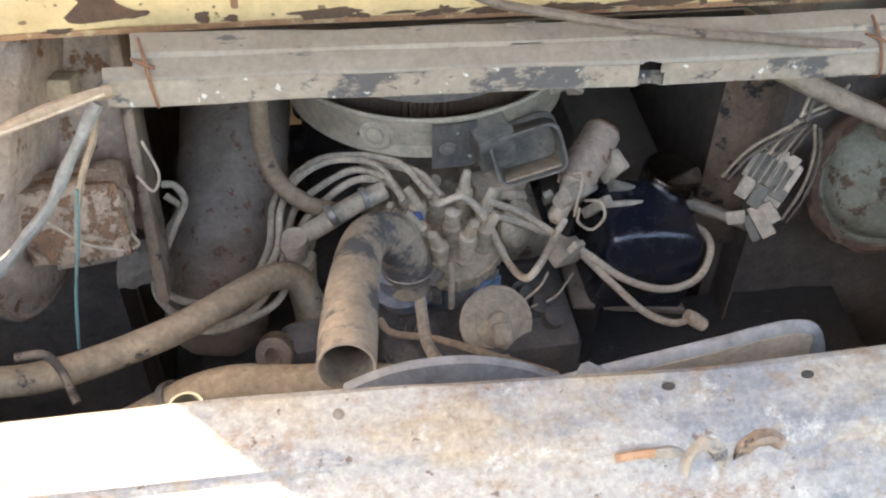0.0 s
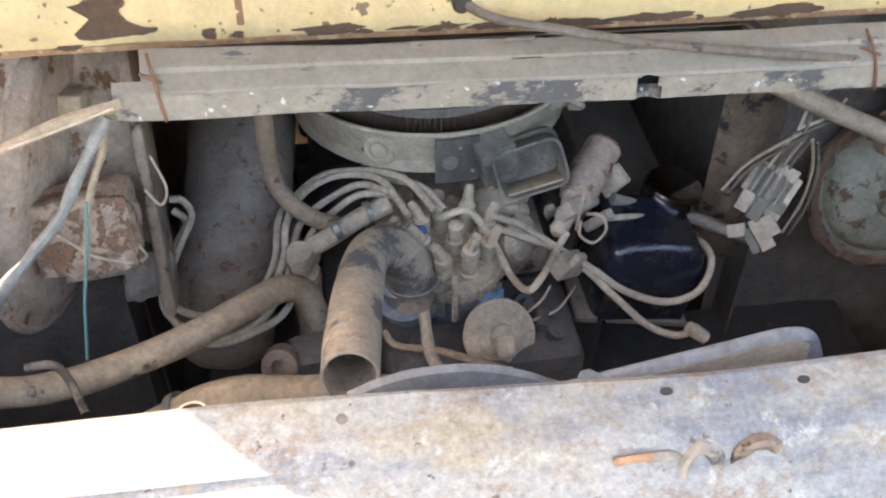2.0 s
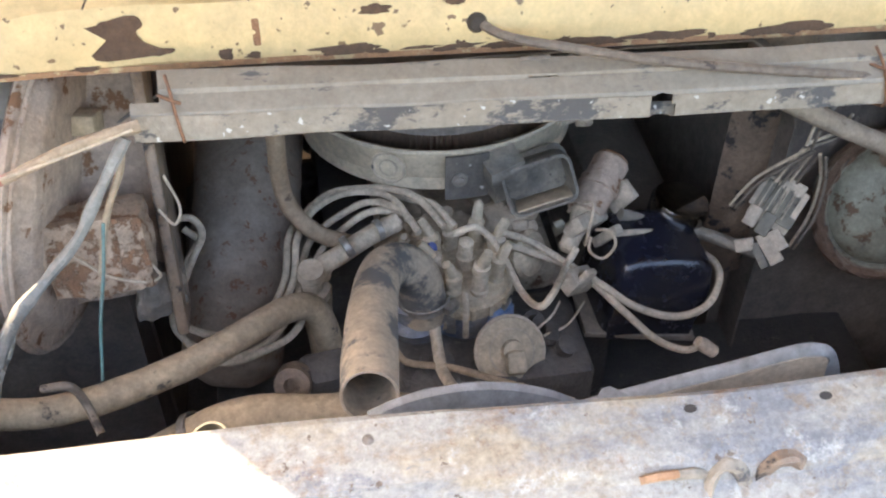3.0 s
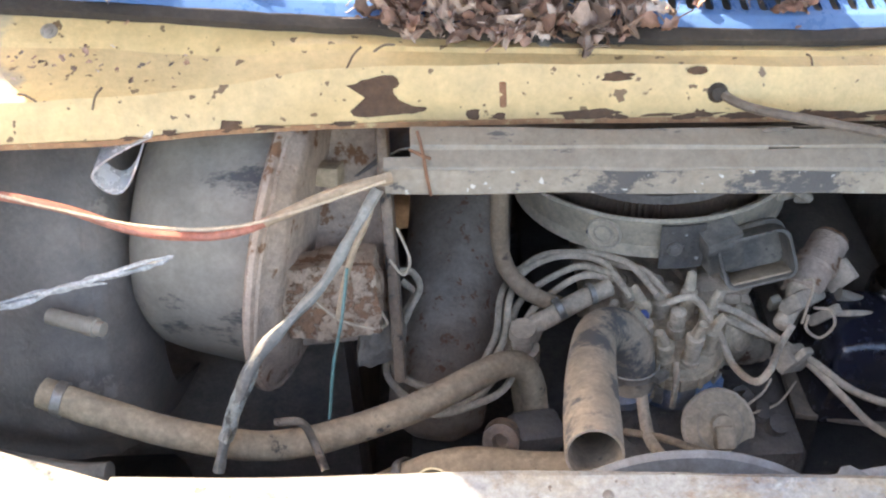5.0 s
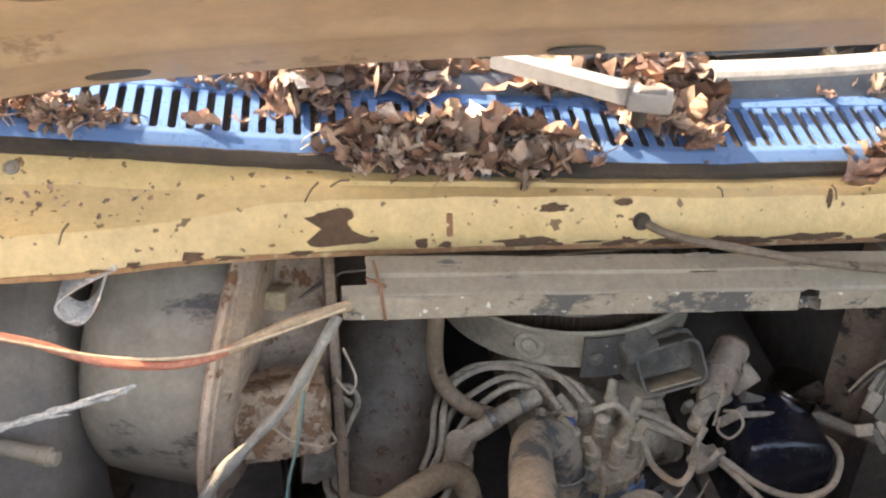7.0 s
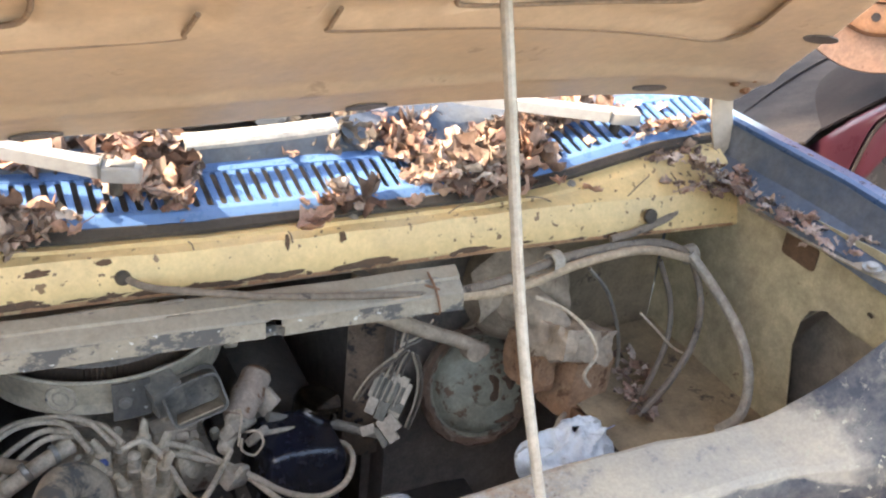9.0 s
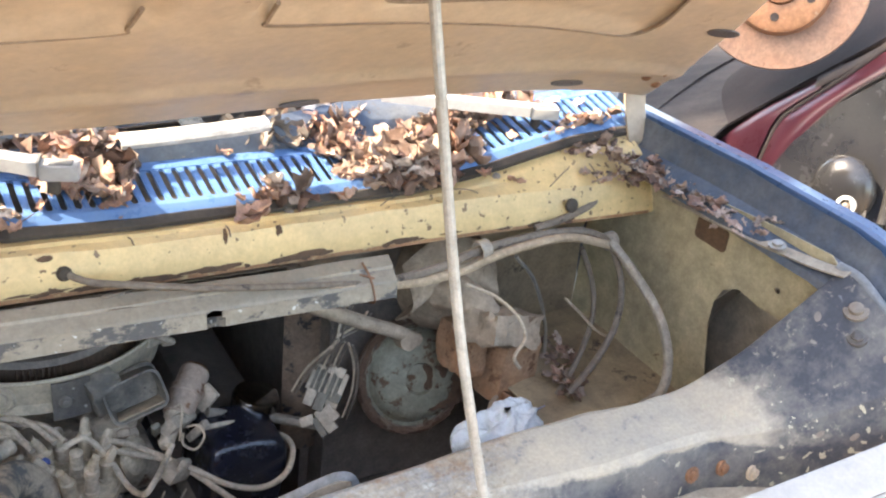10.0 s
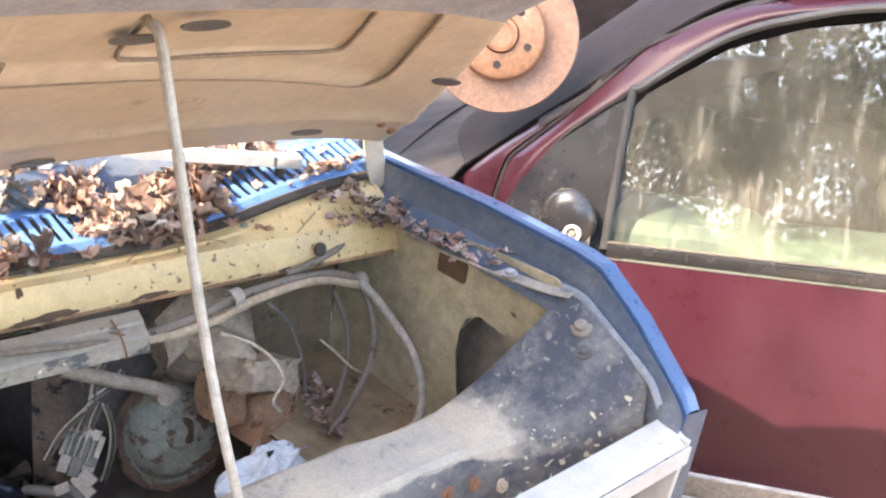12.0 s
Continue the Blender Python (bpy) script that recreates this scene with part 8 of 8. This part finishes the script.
for dz in (-0.031, 0.031):
    part_local("moulding_bead", box((2.1, 0.018, 0.007), (0.85, -0.034, -0.553 + dz), (0, 0, 0), 0.002), M["white_trim"], mould, "pale bead along the moulding")
part_local("belt_trim", box((1.2, 0.016, 0.032), (0.60, 0.002, -0.014), (0, 0, 0), 0.006), M["gloss_black"], door, "faded black sill trim")
part_local("belt_bead", box((1.2, 0.006, 0.005), (0.60, -0.003, 0.006), (0, 0, 0), 0.002), M["belt_edge"], door)
part_local("belt_bead", box((1.2, 0.006, 0.003), (0.60, -0.008, -0.031), (0, 0, 0), 0.001), M["belt_edge"], door)
part_local("door_handle", box((0.13, 0.025, 0.035), (0.70, -0.038, -0.195), (0, 0, 0), 0.008), M["maroon"], door)


def lean(z):
    """The glass leans in towards the roof."""
    return 0.24 * z


win = [(0.0, 0.0), (0.028, 0.30), (0.06, 0.335), (0.215, 0.435), (0.36, 0.482), (0.52, 0.505), (0.86, 0.51), (0.86, 0.0)]
mw = basis(V(0, 0.012, 0), V(1, 0, 0), V(0, 0.24, 1))
g = part_local("side_window", plate(win, (), 0.004, mw), M["glass"], car, "dusty streaked side window")
g.visible_shadow = False


def follow(pts, r, name, mat, label="", seg=10, parent=None):
    return part_local(name, tube([(x, lean(z) + dy, z) for x, z, dy in pts], r, seg), mat, parent or car, label)


follow([(-0.004, -0.01, 0), (0.022, 0.30, 0), (0.05, 0.342, 0), (0.212, 0.447, 0), (0.36, 0.494, 0), (0.52, 0.518, 0), (0.88, 0.524, 0)], 0.0095, "window_seal", M["trim_black"])


def band(pts_a, pts_b, name, mat, label="", thick=0.01):
    """A pressed band between two edges."""
    la, lb = spline(pts_a, 6), spline(pts_b, 6)
    def f(u, v):
        a = la[min(len(la) - 1, int(round(u * (len(la) - 1))))]
        b = lb[min(len(lb) - 1, int(round(u * (len(lb) - 1))))]
        p = a.lerp(b, v)
        return p + V(0, -0.012 * math.sin(math.pi * v), 0)
    return part_local(name, sheet(f, len(la) - 1, 6, thick), mat, car, label)


# roof pillar: inner edge by the window, outer edge by the windscreen
band([(-0.250, 0.035, 0.02), (-0.198, 0.060, 0.124), (-0.121, 0.082, 0.217), (-0.002, 0.103, 0.305), (0.113, 0.120, 0.377), (0.222, 0.138, 0.451), (0.38, 0.142, 0.505), (0.88, 0.145, 0.54)],
     [(-0.284, 0.065, 0.04), (-0.255, 0.093, 0.137), (-0.218, 0.103, 0.178), (-0.119, 0.123, 0.261), (-0.013, 0.146, 0.359), (0.067, 0.161, 0.423), (0.30, 0.185, 0.515), (0.88, 0.19, 0.565)], "roof_pillar", M["maroon"], "maroon roof pillar")
follow([(-0.286, 0.040, 0.060), (-0.257, 0.139, 0.062), (-0.220, 0.180, 0.062), (-0.121, 0.263, 0.062), (-0.015, 0.361, 0.062), (0.065, 0.425, 0.062), (0.30, 0.518, 0.065)], 0.0045, "gutter_seal", M["black_paint"])
follow([(-0.192, 0.132, 0.026), (-0.116, 0.222, 0.026), (0.002, 0.309, 0.026), (0.116, 0.381, 0.026), (0.226, 0.455, 0.026), (0.40, 0.508, 0.024)], 0.0035, "door_gap_seal", M["black_paint"])
band([(-0.300, 0.075, 0.03), (-0.268, 0.098, 0.140), (-0.231, 0.108, 0.182), (-0.180, 0.118, 0.222)],
     [(-0.44, 0.125, 0.03), (-0.363, 0.130, 0.104), (-0.297, 0.138, 0.160), (-0.193, 0.156, 0.232)], "screen_corner", M["maroon"], "maroon corner below the windscreen")
band([(-0.192, 0.120, 0.218), (-0.125, 0.130, 0.266), (-0.019, 0.153, 0.364), (0.061, 0.168, 0.428), (0.30, 0.192, 0.522)],
     [(-0.200, 0.160, 0.236), (-0.093, 0.173, 0.304), (0.014, 0.194, 0.390), (0.154, 0.214, 0.474), (0.33, 0.235, 0.540)], "screen_pillar", M["black_paint"], "black windscreen surround")
part_local("sail_panel", plate([(-0.262, -0.03), (-0.250, 0.05), (-0.208, 0.122), (-0.130, 0.214), (-0.008, 0.305), (0.018, 0.318), (0.012, 0.27), (-0.012, 0.0), (-0.02, -0.03)], (), 0.006, basis(V(0, 0.006, 0), V(1, 0, 0), V(0, 0.24, 1))), M["gloss_black"], car, "faded black mirror sail")
def dome(u, v):
    a, b = math.pi * (0.02 + 0.96 * u), 2 * math.pi * v
    return V(-0.085 - 0.060 * math.cos(a), -0.002 - 0.034 * math.sin(a) * max(0.0, math.sin(b / 2)), 0.046 + 0.072 * math.sin(a) * math.cos(b / 2))


mir = part_local("mirror_stub", sheet(dome, 24, 16, 0.004), M["gloss_black"], car, "broken glossy black mirror stub")
part_local("mirror_base", plate([(0, 0), (0.075, 0.0), (0.080, 0.05), (0.055, 0.085), (0.02, 0.05)], (), 0.012, basis(V(-0.110, -0.026, -0.006), V(1, 0, 0.0), V(0, 0.22, 1))), M["steel"], mir, "bare grey mirror mount")
part_local("mirror_socket", lathe((-0.068, -0.036, 0.030), (0, -1, 0.2), [(0, 0.020), (0.010, 0.020), (0.011, 0.013), (0.003, 0.011), (0.003, 0)], 20), M["white_trim"], mir, "pale ball socket")
part_local("mirror_ball", lathe((-0.068, -0.040, 0.030), (0, -1, 0.2), [(0, 0.008), (0.008, 0.007), (0.011, 0.0)], 14), M["grease"], mir)
# windscreen, bonnet and roof of the car
screen_line = spline([V(-0.46, 0.13, 0.045), V(-0.30, 0.145, 0.165), V(-0.10, 0.180, 0.306), (0.14, 0.220, 0.476), (0.32, 0.245, 0.548)], 4)
scr = part_local("windscreen", sheet(lambda u, v: screen_line[min(16, int(v * 16 + 0.5))] + V(-0.10 * math.sin(math.pi * u), 1.12 * u, 0.045 * math.sin(math.pi * u)), 14, 16, 0.005), M["sedan_screen"], car, "windscreen with its dark reflection painted on")
scr.visible_shadow = False
part_local("scuttle", sheet(lambda u, v: V(-0.62 + 0.24 * v, 0.05 + 1.35 * u, 0.05 + 0.05 * v + 0.04 * math.sin(math.pi * u)), 12, 6, 0.005), M["black_paint"], car, "black plastic scuttle")
part_local("bonnet", sheet(lambda u, v: V(-1.5 + 0.89 * v, 0.05 + 1.35 * u, -0.07 + 0.12 * v + 0.05 * math.sin(math.pi * u)), 14, 10, 0.005), M["black_paint"], car, "dark weathered bonnet")
part_local("roof", sheet(lambda u, v: V(0.32 + 1.5 * v, 0.19 + 1.1 * u, 0.56 + 0.05 * math.sin(math.pi * u) + 0.03 * math.sin(math.pi * v)), 12, 10, 0.005), M["maroon"], car)
part_local("dashboard", sheet(lambda u, v: V(-0.36 + 0.45 * v, 0.12 + 1.25 * u, 0.02 - 0.02 * v + 0.04 * math.sin(math.pi * v)), 12, 8, 0.01), M["trim_black"], car, "dark dashboard")
part_local("headliner", sheet(lambda u, v: V(0.30 + 1.5 * v, 0.2 + 1.08 * u, 0.535 + 0.05 * math.sin(math.pi * u)), 10, 8, 0.006), M["trim_black"], car)
part_local("far_window", box((2.4, 0.012, 0.52), (0.6, 1.36, 0.25), (7, 0, 0), 0.004), M["sedan_screen"], car, "dark far side glass")
part_local("far_flank", box((2.6, 0.03, 0.8), (0.2, 1.45, -0.42), (0, 0, 0), 0.01), M["black_paint"], car)
part_local("floor", box((2.6, 1.4, 0.02), (0.4, 0.75, -0.72), (0, 0, 0), 0.004), M["trim_black"], car)
part_local("door_inner", sheet(lambda u, v: V(-0.2 + 1.05 * u, 0.05 + 0.03 * v, -0.02 - 0.5 * v), 10, 6, 0.01), M["seat"], car)
def bench(u, v):
    """Seat back and door card under the window, humped towards the front."""
    x = -0.16 + 1.41 * u
    k = max(0, min(1, (x - 0.22) / 0.15))
    top = 0.040 - 0.044 * k * k * (3 - 2 * k)
    prof = [(0.060, -0.40), (0.062, -0.03), (0.085, -0.004), (0.14, 0.0), (0.30, -0.004), (0.34, -0.03), (0.36, -0.40)]
    j = v * (len(prof) - 1)
    i = min(int(j), len(prof) - 2)
    t = j - i
    return V(x, prof[i][0] * (1 - t) + prof[i + 1][0] * t, top + prof[i][1] * (1 - t) + prof[i + 1][1] * t + 0.004 * noise.noise(Vector((x * 6, v * 3, 1))))


part_local("bench", sheet(bench, 60, 24, 0.01), M["seat"], car, "pale green upholstery")
part_local("dark_seat_back", box((0.16, 0.5, 0.6), (0.75, 1.05, 0.02), (0, 14, 0), 0.06), M["trim_black"], car)
wh = part_local("front_wheel", lathe((-0.95, 0.03, -0.66), (0, 1, 0), [(0, 0.0), (0.0, 0.20), (-0.01, 0.27), (0.03, 0.305), (0.17, 0.305), (0.2, 0.27), (0.2, 0.0)], 36), M["rubber"], car)
part_local("rim", lathe((-0.95, 0.018, -0.66), (0, -1, 0), [(-0.02, 0.19), (0.004, 0.19), (0.0, 0.16), (-0.01, 0.08), (0.004, 0.05), (0.004, 0)], 30), M["steel"], wh)

# ---- brake disc lying against the car's windscreen ----
bd = thing("brake_disc", (1.40, 0.22, 1.33), "orange-rusted brake disc with hub, leaning on the sedan", "brake disc")
DO = V(1.505, 0.218, 1.469)
DN = V(-0.78, -0.58, 0.22).normalized()
DS = 1.15
part("disc", lathe(DO, DN, [(h * DS, q * DS) for h, q in [(-0.022, 0.05), (-0.022, 0.150), (-0.014, 0.152), (-0.011, 0.140), (-0.008, 0.152), (0.0, 0.150), (0.001, 0.092), (0.0, 0.088)]], 60), M["disc"], bd)
bell = part("bell", lathe(DO, DN, [(h * DS, q * DS) for h, q in [(0.0, 0.090), (0.030, 0.084), (0.034, 0.078), (0.034, 0.036), (0.030, 0.034), (0.046, 0.032), (0.048, 0.026), (0.040, 0.024), (0.040, 0.0)]], 48), M["bell"], bd, "hub face in bright orange rust")
sx = DN.orthogonal().normalized()
sy = DN.cross(sx)
# stud holes: black discs stand in for the shade inside
for k in range(5):
    a = 2 * math.pi * k / 5 + 0.5
    part("stud_hole", lathe(DO + DN * 0.039 + (sx * math.cos(a) + sy * math.sin(a)) * 0.066, DN, [(0, 0.009), (0.002, 0.009), (0.002, 0)], 14), M["black_paint"], bell)


# ---- trees round the yard ----
def tree(x, y, h, seed, crown=None):
    r = random.Random(seed)
    t = thing("tree", (x, y, 0), "tall leafy tree out of view at the edge of the yard", "tree", "yard trees")
    lean_ = V(r.uniform(-0.4, 0.4), r.uniform(-0.4, 0.4), 0)
    trunk = [V(x, y, -0.1)] + [V(x, y, 0) + lean_ * k + V(r.uniform(-0.1, 0.1), r.uniform(-0.1, 0.1), h * k / 4) for k in range(1, 5)]
    bm = tube(trunk, lambda s: 0.20 * (1 - 0.8 * s) + 0.02, 10, 4, 0.1)
    tips = []
    for k in range(11 if crown else 15):
        f = r.uniform(0.3, 0.98) if crown else r.uniform(0.08, 0.70)
        b = trunk[min(3, int(f * 4))].lerp(trunk[min(4, int(f * 4) + 1)], f * 4 - int(f * 4))
        a = r.uniform(0, 6.28)
        L = r.uniform(1.0, 2.4) * (1.2 - 0.5 * f)
        e = b + V(math.cos(a) * L, math.sin(a) * L, r.uniform(0.2, 1.0))
        tube([b, b.lerp(e, 0.5) + V(0, 0, 0.2), e], lambda s: 0.05 * (1 - 0.8 * s), 6, 4, 0.1, bm)
        tips += [b.lerp(e, q) for q in (0.5, 0.75, 1.0)]
    if crown:
        # a close round head of leaves on short limbs, added to cast shade
        c, rad = crown
        tips = []
        for k in range(46):
            q = V(r.gauss(0, 1), r.gauss(0, 1), r.gauss(0, 1)).normalized() * rad * r.uniform(0.3, 0.94)
            tips.append(c + q)
            if k < 14:
                tube([trunk[-1].lerp(trunk[-2], r.uniform(0, 0.5)), c + q * 0.45, c + q], lambda s: 0.04 * (1 - 0.8 * s), 6, 4, 0.1, bm)
    part("trunk", bm, M["bark"], t)
    vs, fs = [], []
    for _ in range(9500 if crown else 9000):
        c = r.choice(tips) + V(r.gauss(0, 1), r.gauss(0, 1), r.gauss(0, 0.8)) * (0.17 if crown else 0.42)
        q = Euler((r.uniform(0, 6), r.uniform(0, 6), r.uniform(0, 6))).to_matrix()
        sz = r.uniform(0.035, 0.075) if crown else r.uniform(0.045, 0.09)
        b = len(vs)
        vs += [c + q @ V(-sz, 0, 0), c + q @ V(0, -sz * 0.55, 0.01), c + q @ V(sz, 0, 0), c + q @ V(0, sz * 0.55, 0.01)]
        fs.append((b, b + 1, b + 2, b + 3))
    me = bpy.data.meshes.new("crown")
    me.from_pydata(vs, [], fs)
    me.materials.append(M["tree_leaf"])
    ob = new("crown", me)
    ob.parent = t
    ob.matrix_parent_inverse = Matrix.Translation((-x, -y, 0))


for i, (x, y, h) in enumerate([(-9, -5, 7), (-10.5, -2, 8), (-12, 1.0, 7.5), (-8.5, -8, 6.5), (-7.5, -11, 7), (-13, -6, 9), (-4.5, -11.5, 7), (-14, -10, 9), (-1.5, -13, 8)]):
    tree(x, y, h, 40 + i)
# unseen tree added towards the sun so its crown shades the maroon car
tree(-4.9, 2.8, 8.3, 77, (V(-4.64, 2.47, 8.98), 1.15))
